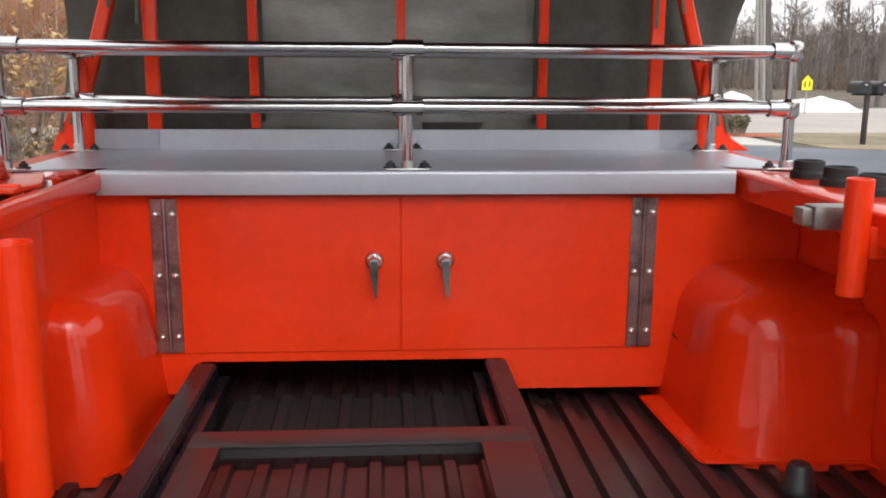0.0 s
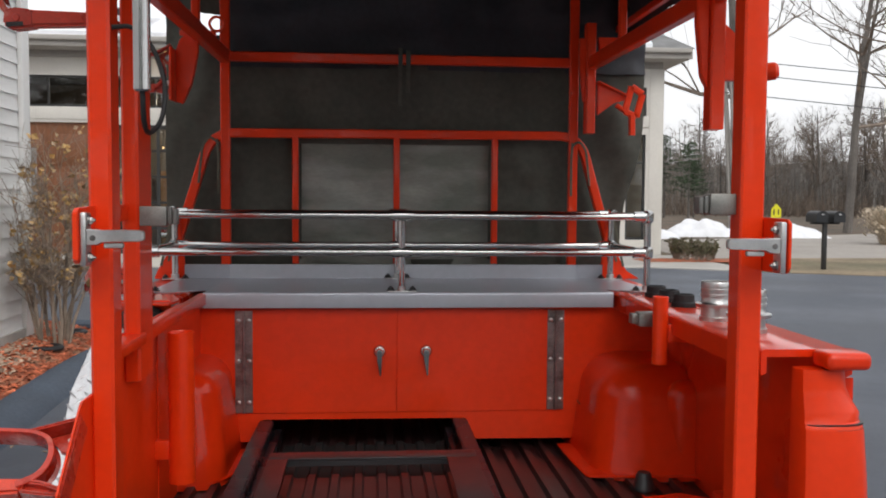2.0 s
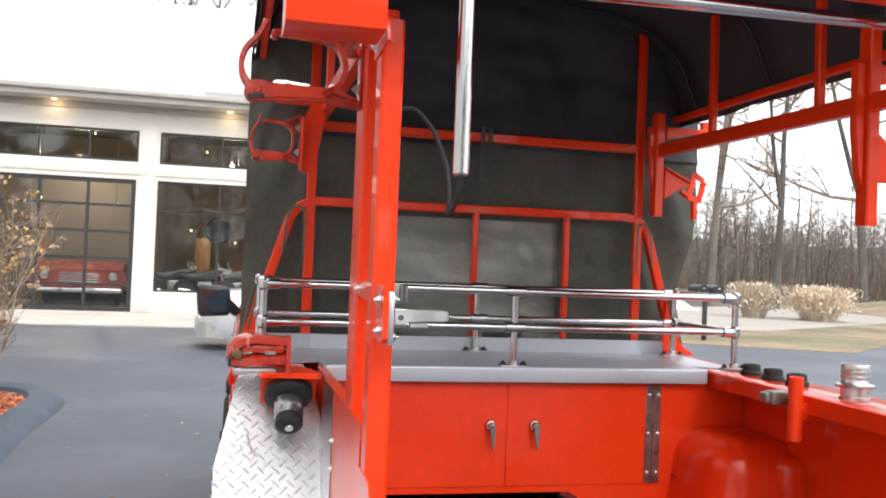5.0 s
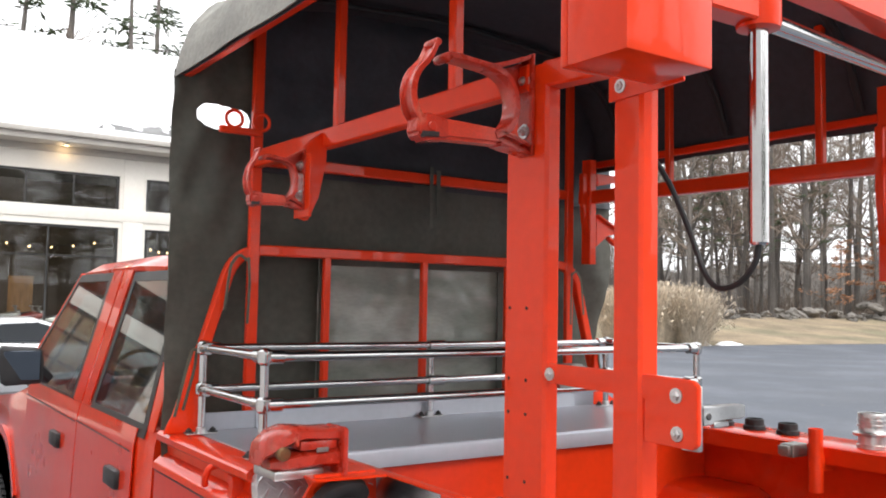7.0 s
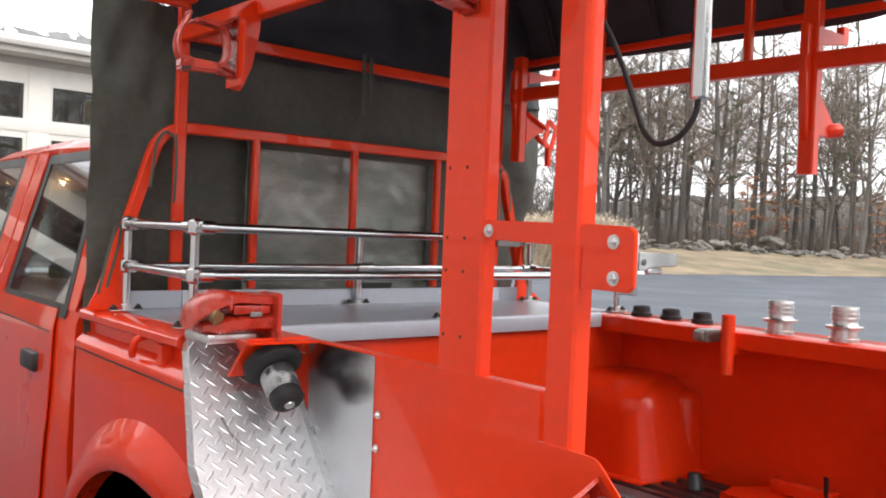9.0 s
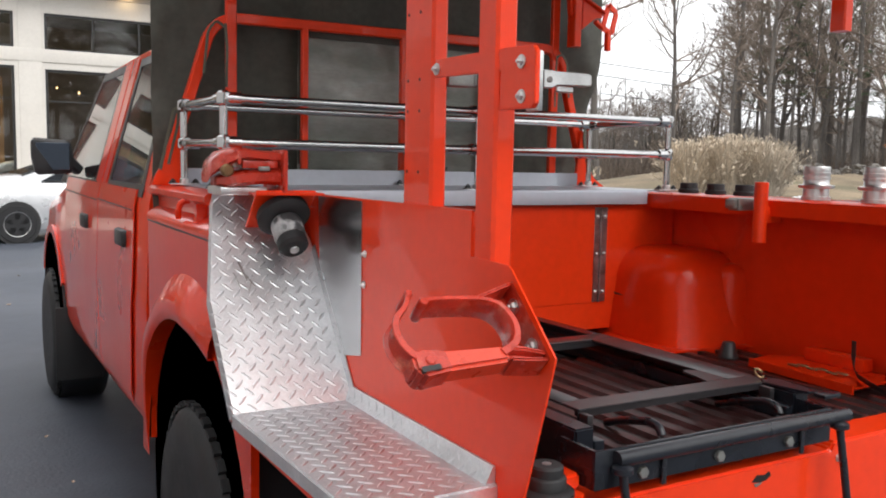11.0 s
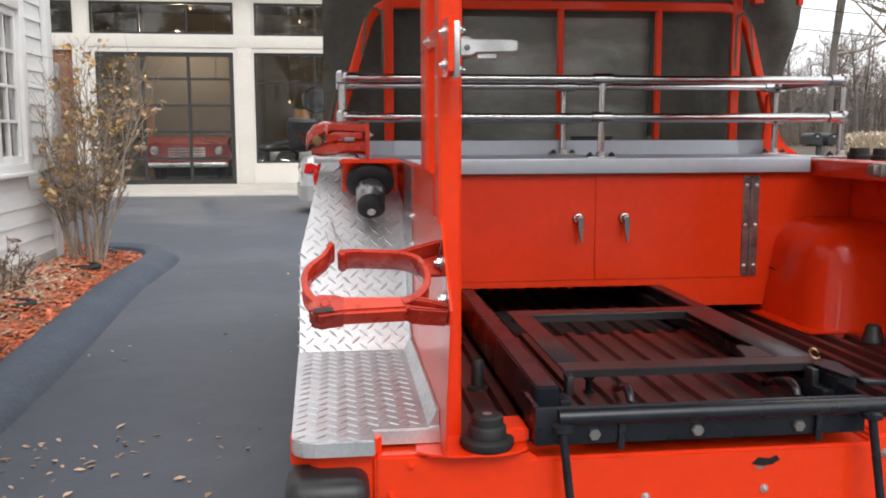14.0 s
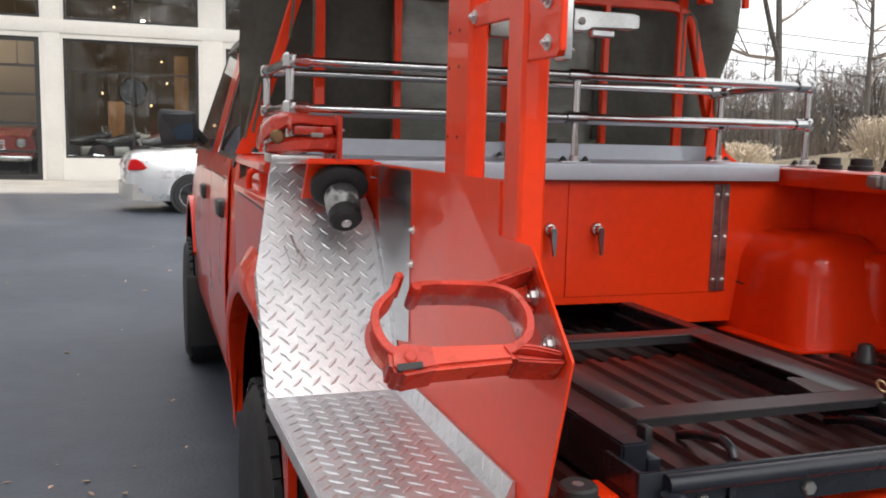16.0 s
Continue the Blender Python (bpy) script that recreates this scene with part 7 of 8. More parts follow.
open_pipe(-0.536, 1.265, 0.96, 1.35, 0.033, "upright open-ended red pipe socket inside the bed")
open_pipe(0.735, 1.3, 1.25, 1.435, 0.021, "short red pipe socket hung on the bed flange")
ob = thing("latch_keeper", (0.74, 1.37, 1.36), "small galvanised keeper block under the bed flange", "keeper")
bm = B()
box(bm, 0.69, 0.764, 1.345, 1.39, 1.345, 1.384, 0.004)
part("keeper_block", bm, DULL_STEEL, ob)
bm = B()
box(bm, 0.672, 0.6895, 1.35, 1.385, 1.352, 1.38, 0.003)
part("keeper_tongue", bm, DULL_STEEL, ob)
for y in (1.73, 1.605, 1.48):
    bm = B()
    lathe(bm, [(0.036, 0), (0.036, 0.012), (0.031, 0.016), (0.03, 0.034), (0.027, 0.036), (0.025, 0.026), (0.0, 0.026)], (0.866, y, RZ + 0.0005), n=26)
    part("blanking_cap", bm, RUBBER, truck, "black rubber cap")
for y in (1.19, 0.99):
    ob = thing("hose_coupling", (0.845, y, RZ), "cast aluminium hose coupling standing on the bed rail", "coupling", "couplings on the bed rail")
    bm = B()
    lathe(bm, [(0.042, 0), (0.042, 0.01), (0.038, 0.011), (0.037, 0.034), (0.051, 0.036), (0.052, 0.044), (0.04, 0.046), (0.037, 0.05), (0.037, 0.062), (0.04, 0.063), (0.04, 0.069), (0.0375, 0.07), (0.0375, 0.076), (0.04, 0.077), (0.04, 0.083), (0.0375, 0.084), (0.0385, 0.098), (0.037, 0.101), (0.033, 0.101), (0.031, 0.06), (0.0, 0.06)], (0.845, y, RZ + 0.0005), n=30)
    part("body", bm, ALU, ob)

# ---- slide-out tray in the bed ----
tray = thing("slide_tray", (-0.06, 1.2, FZ + 0.02), "black steel slide-out tray frame with ribbed deck on the bed floor", "slide tray")
for x, k in ((-0.388, 1), (0.244, -1)):
    bm = B()
    x0, x1 = x - 0.024, x + 0.024
    prism(bm, [(x0, 0.872), (x0, 0.97), (x1, 0.97), (x1, 0.872)] if k else [], "y", 0.74, 1.845, 0.004)
    part("side_channel", bm, BLACK_STEEL, tray)
    bm = B()
    xa, xb = sorted((x + k * 0.026, x + k * 0.05))
    box(bm, xa, xb, 0.74, 1.845, 0.9, 0.94, 0.002)
    part("runner", bm, BLACK_STEEL, tray)
bm = B()
oz = 0.9765
box(bm, -0.332, 0.248, 1.39, 1.455, oz - 0.005, oz, 0.0015)
prism(bm, [(-0.332, 0.83), (0.212, 0.824), (0.228, 0.845), (0.246, 0.884), (-0.332, 0.895)], "z", oz - 0.005, oz, 0.0015)
box(bm, -0.332, -0.276, 0.8952, 1.3899, oz - 0.005, oz, 0.0015)
box(bm, 0.1615, 0.248, 0.8845, 1.3899, oz - 0.005, oz, 0.0015)
prism(bm, [(0.098, 0.8882), (0.1612, 0.887), (0.1612, 0.982), (0.15, 0.984), (0.138, 0.994), (0.126, 0.995), (0.118, 0.985), (0.115, 0.965)], "z", oz - 0.005, oz)
box(bm, -0.332, 0.248, 1.386, 1.3898, oz - 0.02, oz - 0.0052)
prism(bm, [(-0.332, 0.832), (0.212, 0.826), (0.212, 0.83), (-0.332, 0.836)], "z", oz - 0.017, oz - 0.0052)
box(bm, -0.332, -0.318, 0.8, 0.829, oz - 0.045, oz - 0.006, 0.001)
box(bm, 0.198, 0.212, 0.79, 0.8235, oz - 0.045, oz - 0.006, 0.001)
part("hatch_frame", bm, BLACK_PAINT, tray)
bm = B()
poly = [(-0.335, 0.893)]
x = -0.33
while x < 0.18:
    poly += [(x, 0.9), (x + 0.032, 0.9), (x + 0.038, 0.91), (x + 0.058, 0.91), (x + 0.064, 0.9)]
    x += 0.066
poly += [(0.195, 0.9), (0.195, 0.893)]
prism(bm, poly, "y", 0.742, 1.46)
box(bm, -0.335, 0.195, 0.7, 0.7418, 0.893, 0.9005)
part("ribbed_deck", bm, LINER, tray)
# ribs carried on in near-black: the shade before the storage box as colour
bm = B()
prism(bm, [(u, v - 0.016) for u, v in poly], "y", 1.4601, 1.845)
part("front_deck", bm, SHADE_BLACK, tray)
bm = B()
tube(bm, [(-0.39, 0.645, 0.938), (0.275, 0.645, 0.938)], 0.0155, 16)
part("cross_tube", bm, BLACK_STEEL, tray)
bm = B()
box(bm, -0.432, 0.235, 0.655, 0.663, 0.88, 0.955, 0.002)
box(bm, -0.432, -0.424, 0.6632, 0.76, 0.88, 0.955)
box(bm, 0.227, 0.235, 0.6632, 0.76, 0.88, 0.955)
box(bm, -0.425, 0.23, 0.6632, 0.7, 0.88, 0.886)
part("end_plate", bm, BLACK_STEEL, tray)
for x in (-0.318, -0.113, 0.094):
    bm = B()
    lathe(bm, [(0.0125, 0), (0.0125, 0.007), (0.0105, 0.0095), (0, 0.0098)], (x, 0.655, 0.9), (0, -1, 0), 6)
    part("bolt", bm, DULL_STEEL, tray, smooth=20)
for x in (-0.265, 0.135):
    bm = B()
    box(bm, x - 0.006, x + 0.006, 0.6475, 0.6545, 0.868, 0.93, 0.002)
    part("tab", bm, BLACK_STEEL, tray)
for x in (-0.225, 0.118):
    bm = B()
    tube(bm, arc([(x + 0.03, 0.9, 0.913), (x + 0.02, 0.84, 0.935), (x - 0.004, 0.73, 0.966), (x - 0.01, 0.692, 0.962), (x - 0.01, 0.684, 0.9)], 0.03), 0.0088, 12)
    part("hook_handle", bm, BLACK_STEEL, tray)
bm = B()
prism(bm, [(0.214, 0.822), (0.232, 0.715), (0.262, 0.713), (0.276, 0.83), (0.252, 0.862)], "z", 0.9705, 0.976, 0.0015)
box(bm, 0.245, 0.3, 0.68, 0.712, 0.965, 0.975, 0.002)
part("latch_bar", bm, BLACK_STEEL, tray)
bm = B()
tube(bm, [(0.24 + 0.011 * math.cos(a), 0.86 + 0.009 * math.sin(a), 0.987 + 0.009 * math.sin(a)) for a in [i * 0.5 for i in range(12)]], 0.003, 6)
part("pull_ring", bm, BRONZE, tray, "dull bronze pull ring")
for x in (-0.385, 0.235):
    bm = B()
    tube(bm, [(x, 0.632, 0.915), (x + 0.03, 0.6, 0.62)], 0.0085, 12)
    lathe(bm, [(0.012, 0), (0.02, 0.004), (0.02, 0.014), (0.012, 0.018)], (x, 0.633, 0.912), n=14)
    st = thing("support_strut", (x, 0.61, 0.62), "thin black support strut below the tray's cross tube", "strut", "tray struts")
    part("rod", bm, BLACK_STEEL, st)

# black stub, stacked rubber feet, strapped tool
peg = thing("deck_peg", (-0.25, 0.93, 0.9), "small black peg with a round head on the ribbed deck", "peg")
bm = B()
lathe(bm, [(0.012, 0), (0.012, 0.004), (0.007, 0.006), (0.007, 0.028), (0.013, 0.03), (0.014, 0.04), (0.01, 0.045), (0, 0.045)], (-0.25, 0.925, 0.9), n=14)
part("peg", bm, BLACK_STEEL, peg)
stub = thing("floor_stub", (-0.468, 1.08, FZ), "short black peg standing on the bed floor", "peg")
bm = B()
lathe(bm, [(0.026, 0), (0.026, 0.006), (0.015, 0.009), (0.015, 0.066), (0.012, 0.071), (0, 0.071)], (-0.475, 1.075, FZ + 0.016), n=18)
part("peg", bm, RUBBER, stub)
for x, y in ((-0.519, 0.686), (0.7, 0.672)):
    pk = thing("rubber_buffer", (x, y, FZ + 0.018), "stepped black rubber buffer on the red bed sill", "buffer", "sill buffers")
    bm = B()
    lathe(bm, [(0.048, 0), (0.052, 0.006), (0.052, 0.016), (0.046, 0.021), (0.037, 0.022), (0.037, 0.04), (0.034, 0.044), (0.031, 0.045), (0.031, 0.06), (0.027, 0.064), (0.01, 0.064)], (x, y, FZ + 0.0185), n=28)
    part("body", bm, RUBBER, pk)
    bm = B()
    lathe(bm, [(0.009, 0), (0.009, 0.001), (0, 0.001)], (x, y, FZ + 0.0826), n=12)
    part("bolt", bm, ALU, pk)
tool = thing("bracket_tray", (0.78, 1.1, FZ + 0.016), "red steel bracket tray with black webbing strap on the bed floor", "bracket tray")
bm = B()
prism(bm, [(0.692, 1.275), (0.8, 1.3), (0.895, 1.24), (0.895, 0.91), (0.672, 0.9)], "z", FZ + 0.03, FZ + 0.035, 0.001)
loft(bm, [[(0.69 - d, 1.27, FZ + 0.017), (0.67 - d, 0.902, FZ + 0.017), (0.67 - d, 0.902, FZ + 0.042), (0.69 - d, 1.27, FZ + 0.042)] for d in (0, 0.006)])
box(bm, 0.85, 0.895, 1.0, 1.2, FZ + 0.0352, FZ + 0.075, 0.003)
# deeper car red chosen to put the bed's shade into the plate's colour
part("tray_plate", bm, CAR_RED, tool)
bm = B()
sweep(bm, arc([(0.8, 1.0, FZ + 0.136), (0.8, 0.998, FZ + 0.07), (0.768, 0.965, FZ + 0.048), (0.715, 0.9, FZ + 0.05), (0.68, 0.83, FZ + 0.045), (0.64, 0.735, FZ + 0.03)], 0.03), square(0.02, 0.0022, 0.0005), up=(1, -0.4, 0.5))
part("strap", bm, PLASTIC, tool, "black webbing strap")
bm = B()
for i in range(6):
    c = Vector((0.735 + 0.004 * i, 1.15 - 0.03 * i, FZ + 0.041))
    tube(bm, [c + Vector((0.006 * math.cos(q), 0.018 * math.sin(q), 0.004 * (i % 2))) for q in [k * math.pi / 6 for k in range(13)]], 0.0025, 6)
part("chain", bm, BRONZE, tool, "short dull chain")
bm = B()
lathe(bm, [(0.033, 0), (0.033, 0.006), (0.029, 0.012), (0.021, 0.044), (0.017, 0.05), (0, 0.05)], (0.727, 1.39, FZ + 0.0165), (0, 0, 1), 20)
part("buckle", bm, PLASTIC, tool)

# ---- trees, woods and things beyond the lot ----
def branch(verts, faces, p, d, r0, r1, length, n, steps, rng, wander, lift):
    """A tapered, wandering tube; returns points along it."""
    pts, last = [], None
    for i in range(steps + 1):
        f = i / steps
        a, b = frame_at(d)
        r = r0 + (r1 - r0) * f
        base = len(verts)
        for k in range(n):
            c = 2 * math.pi * k / n
            verts.append(p + a * (r * math.cos(c)) + b * (r * math.sin(c)))
        if last is not None:
            for k in range(n):
                faces.append((last + k, last + (k + 1) % n, base + (k + 1) % n, base + k))
        last = base
        pts.append((p.copy(), d.copy(), r))
        d = (d + Vector((rng.uniform(-1, 1), rng.uniform(-1, 1), rng.uniform(-1, 1))) * wander + Vector((0, 0, lift))).normalized()
        p = p + d * (length / steps)
    return pts


def bare_tree(seed, height, r, limbs, first=0.3, spread=0.8, twig_r=0.012, forked=False):
    """Trunk mesh and branch mesh of a leafless tree standing at the origin."""
    rng = random.Random(seed)
    tv, tf, cv, cf = [], [], [], []
    stems = [branch(tv, tf, Vector((0, 0, -0.1)), Vector((rng.uniform(-0.05, 0.05), rng.uniform(-0.05, 0.05), 1)).normalized(), r, r * 0.22, height, 8, 10, rng, 0.05, 0.03)]
    if forked:
        p, d, q = stems[0][3]
        stems.append(branch(tv, tf, p, (d + Vector((0.5, 0.2, 0.2))).normalized(), q * 0.8, q * 0.2, height * 0.62, 7, 8, rng, 0.07, 0.05))
    for stem in stems:
        for k in range(limbs):
            f = first + (1 - first) * (k + rng.random()) / limbs
            i = min(len(stem) - 1, int(f * (len(stem) - 1)))
            p, d, q = stem[i]
            a = rng.uniform(0, 6.283)
            out = Vector((math.cos(a), math.sin(a), rng.uniform(0.1, 0.9))).normalized()
            L = height * rng.uniform(0.16, 0.34) * spread * (1.25 - f * 0.7)
            limb = branch(cv, cf, p, out, min(q * 0.6, 0.02 + L * 0.016), twig_r * 1.2, L, 5, 5, rng, 0.2, 0.08)
            for m in range(5):
                p2, d2, q2 = limb[rng.randint(1, 5)]
                o2 = (d2 + Vector((rng.uniform(-1, 1), rng.uniform(-1, 1), rng.uniform(-0.4, 0.9))) * 0.8).normalized()
                sub = branch(cv, cf, p2, o2, max(q2 * 0.55, twig_r), twig_r, L * rng.uniform(0.3, 0.6), 3, 3, rng, 0.25, 0.05)
                for w in range(4):
                    p3, d3, q3 = sub[rng.randint(1, 3)]
                    o3 = (d3 + Vector((rng.uniform(-1, 1), rng.uniform(-1, 1), rng.uniform(-0.4, 0.9))) * 0.9).normalized()
                    branch(cv, cf, p3, o3, twig_r, twig_r * 0.5, L * rng.uniform(0.15, 0.35), 3, 2, rng, 0.3, 0.0)
    out = []
    for name, v, f, mat in (("trunk", tv, tf, BARK), ("crown", cv, cf, TWIG)):
        me = bpy.data.meshes.new(name)
        me.from_pydata(v, [], f)
        me.materials.append(mat)
        out.append(me)
    return out


def plant(meshes, label, at, turn=0, size=1.0, category="tree", group="bare trees", name="tree"):
    ob = thing(name, (0, 0, 0), label, category, group)
    for me in meshes:
        p = new(me.name.split(".")[0], me)
        p.parent = ob
    ob.matrix_basis = pose(at[0], at[1], 0, 0, 0, turn) @ Matrix.Diagonal((size, size, size, 1))
    return ob


KINDS = [bare_tree(s, h, r, n, f, sp, tw, fk) for s, h, r, n, f, sp, tw, fk in ((1, 17, 0.2, 22, 0.35, 0.8, 0.016, False), (2, 19, 0.24, 22, 0.4, 0.7, 0.016, False), (3, 15, 0.17, 20, 0.3, 0.9, 0.015, True), (4, 20, 0.22, 20, 0.5, 0.6, 0.016, False), (5, 13, 0.13, 18, 0.25, 0.8, 0.014, False), (6, 18, 0.3, 24, 0.3, 1.0, 0.017, True))]
BIG = bare_tree(21, 20, 0.24, 9, 0.3, 1.25, 0.02, True)
LABELS = ["leafless grey-brown woodland tree", "tall leafless tree with a straight grey trunk"]
random.seed(77)
spots = []
for k in range(1600):
    if len(spots) >= 150:
        break
    az = radians(random.uniform(18, 92))
    rad = random.uniform(80, 118)
    if az > radians(72) and rad < 94:
        continue
    x, y = math.sin(az) * rad, math.cos(az) * rad
    if az < radians(47):
        far = random.uniform(1.35, 1.9) * 82 / rad
        x, y = x * far, y * far
    if all((x - a) ** 2 + (y - b) ** 2 > 7 for a, b in spots):
        spots.append((x, y))
for k in range(24):
    az = radians(random.uniform(-45, 15))
    rad = random.uniform(52, 80)
    spots.append((math.sin(az) * rad, math.cos(az) * rad))
# sparse trees out of view behind, there for reflections
for k in range(14):
    az = radians(random.uniform(120, 320))
    rad = random.uniform(45, 70)
    spots.append((math.sin(az) * rad, math.cos(az) * rad))
for k in range(60):
    az, rad = radians(random.uniform(16, 47)), random.uniform(118, 160)
    spots.append((math.sin(az) * rad, math.cos(az) * rad))
spots += [(4, 50), (7, 47), (9.5, 52), (12, 46), (6, 55), (13, 55), (2, 47)]
for i, (x, y) in enumerate(spots):
    plant(KINDS[i % 6], LABELS[i % 2], (x, y), random.uniform(0, 360), random.uniform(1.0, 1.55) if math.hypot(x, y) < 129 and x > y * 1.05 or x < 0 else random.uniform(0.5, 0.85), group="woodland trees")
VERGE = bare_tree(23, 23, 0.29, 10, 0.34, 1.2, 0.02, True)
plant(VERGE, "large spreading leafless tree beside the road", (20.9, 47.2), 165, 1.12)
plant(BIG, "tall forked leafless tree at the verge", (29, 43), 200, 0.95)
plant(VERGE, "thick forked leafless tree at the wood's edge", (26.0, 45), 20, 0.85)
plant(BIG, "tall leafless tree at the edge of the far field", (44.3, 46), 30, 0.9)


def pine(seed, height, first=0.35, limbs=46, ragged=0.0, leaf=None):
    rng = random.Random(seed)
    tv, tf, cv, cf = [], [], [], []
    branch(tv, tf, Vector((0, 0, -0.1)), Vector((0, 0, 1)), 0.2, 0.03, height, 7, 8, rng, 0.02, 0.05)
    for k in range(limbs):
        z = height * (first + (0.98 - first) * k / limbs)
        a = k * 2.4
        L = ((height - z) * 0.3 + 0.7) * (1 - ragged + ragged * 2.2 * rng.random() ** 1.5)
        d = Vector((math.cos(a), math.sin(a), rng.uniform(-0.15, 0.25))).normalized()
        limb = branch(tv, tf, Vector((0, 0, z)), d, 0.03, 0.008, L, 3, 4, rng, 0.1, 0.0)
        for m in range(52):
            p, dd, q = limb[rng.randint(1, 4)]
            c = p + Vector((rng.gauss(0, 0.26), rng.gauss(0, 0.26), rng.gauss(0.03, 0.11)))
            s = rng.uniform(0.12, 0.28)
            e, f = Vector((rng.uniform(-1, 1), rng.uniform(-1, 1), rng.uniform(-0.3, 0.5))).normalized() * s, Vector((rng.uniform(-1, 1), rng.uniform(-1, 1), rng.uniform(-1, 1))).normalized() * s * 0.28
            i = len(cv)
            cv += [c - e, c - e * 0.2 + f, c + e, c - e * 0.2 - f]
            cf.append((i, i + 1, i + 2, i + 3))
    out = []
    for name, v, f, mat in (("trunk", tv, tf, BARK), ("crown", cv, cf, leaf or PINE)):
        me = bpy.data.meshes.new(name)
        me.from_pydata(v, [], f)
        me.materials.append(mat)
        out.append(me)
    return out


TALL_PINES = [pine(41, 19, 0.45, 17, 0.8, SOFT_PINE), pine(42, 17, 0.4, 14, 0.9, SOFT_PINE)]
RUSTY = pine(45, 9, 0.3, 16, 0.8, RUST)
PINES = [pine(31, 11), pine(32, 14)]
# the last eleven stand out of view, for reflections
for k, (x, y, s) in enumerate([(31.5, 84, 0.7), (30, 87, 0.62), (33.5, 88, 0.55), (-14, 60, 1.2), (-8, 52, 1.1), (-20, 50, 1.2), (8, 50, 1.5), (10.5, 47, 1.35), (12.6, 50.5, 1.4), (5.5, 52, 1.5), ] + [(math.sin(a) * q, math.cos(a) * q, 1.1) for a, q in [(radians(140 + 18 * i), 38 + (i * 7) % 23) for i in range(11)]]):
    plant((TALL_PINES if 3 <= k < 10 else PINES)[k % 2], "dark green pine among bare trees", (x, y), k * 50, s, group="pines in the woods")
# unseen pine row, added so that its reflection darkens the building's panes
for k in range(34):
    plant(PINES[k % 2], "dark green pine in an unseen row for window reflections", (-38 + 1.75 * k + 0.6 * math.sin(k * 5.3), -42 - 3 * (k % 3) + 1.5 * math.sin(k * 2.1)), k * 67, 1.15 + 0.25 * math.sin(k * 3.7), group="pines across the lot")
for k, (a, q, s) in enumerate([(51, 84, 1.0), (54.5, 90, 1.05), (57.5, 82, 0.85), (62, 96, 1.1), (64.5, 83, 0.8), (49, 95, 1.1), (69, 96, 1.0)]):
    plant(TALL_PINES[k % 2], "tall ragged soft green pine among bare trees", (math.sin(radians(a)) * q, math.cos(radians(a)) * q), k * 70, s, group="pines in the woods")
for k, (a, q, s) in enumerate([(58.5, 80, 0.9), (60.5, 84, 1.1), (66, 88, 0.8)]):
    plant(RUSTY, "young tree with rust-brown leaves still clinging", (math.sin(radians(a)) * q, math.cos(radians(a)) * q), k * 70, s, group="rusty trees")

# far woods: a thicket of thin stems, and the low hill behind
rng = random.Random(9)
fv, ff = [], []
for k in range(2600):
    az, rad = radians(rng.uniform(10, 120) if k % 4 else rng.uniform(-60, 300)), rng.uniform(118, 164)
    p = Vector((math.sin(az) * rad, math.cos(az) * rad, 0))
    h = rng.uniform(4.5, 10.5)
    branch(fv, ff, p, Vector((rng.uniform(-0.08, 0.08), rng.uniform(-0.08, 0.08), 1)), rng.uniform(0.08, 0.2), 0.03, h, 4, 4, rng, 0.06, 0.02)
    for m in range(12):
        q = p + Vector((0, 0, h * rng.uniform(0.3, 1.0)))
        branch(fv, ff, q, Vector((rng.uniform(-1, 1), rng.uniform(-1, 1), rng.uniform(0.2, 1))).normalized(), 0.035, 0.015, rng.uniform(1, 3.2), 3, 2, rng, 0.25, 0.1)
me = bpy.data.meshes.new("far_woods")
me.from_pydata(fv, [], ff)
me.materials.append(FAR)
tagged(new("far_woods", me), "dense thicket of distant leafless stems", "woods", kind="stuff")
bm = B()
sheet(bm, lambda u, v: Vector((math.sin(radians(360 * u)) * (165 + 30 * v), math.cos(radians(360 * u)) * (165 + 30 * v), v * (6.0 + 2.5 * max(0, min(1, (360 * u - 14) / 6)) * (u < 0.4) + 5.0 * max(0, min(1, (360 * u - 46) / 8)) * (u < 0.4) + 2.5 * noise.noise((u * 9, 0, 0)) + 1.6 * noise.noise((u * 70, 0, 3)) + 1.4 * noise.noise((u * 330, 0, 5))) - 0.2)), 1400, 3)
solid("hill", bm, HILL, "low wooded hill on the horizon", "backdrop", "structure")
# brush at the wood's foot
bv, bf = [], []
for k in range(5200):
    az = radians(rng.uniform(16, 115))
    rad = rng.uniform(82, 125) * (1.25 if az < radians(38) else 1)
    p = Vector((math.sin(az) * rad, math.cos(az) * rad, 0))
    for m in range(4):
        branch(bv, bf, p, Vector((rng.uniform(-0.6, 0.6), rng.uniform(-0.6, 0.6), 1)).normalized(), 0.03, 0.01, rng.uniform(0.8, 2.0) + 3.2 * rng.random() ** 2, 3, 2, rng, 0.2, 0.0)
me = bpy.data.meshes.new("undergrowth")
me.from_pydata(bv, [], bf)
me.materials.append(BRUSH)
tagged(new("undergrowth", me), "tangled brown undergrowth at the wood's edge", "undergrowth", kind="stuff")

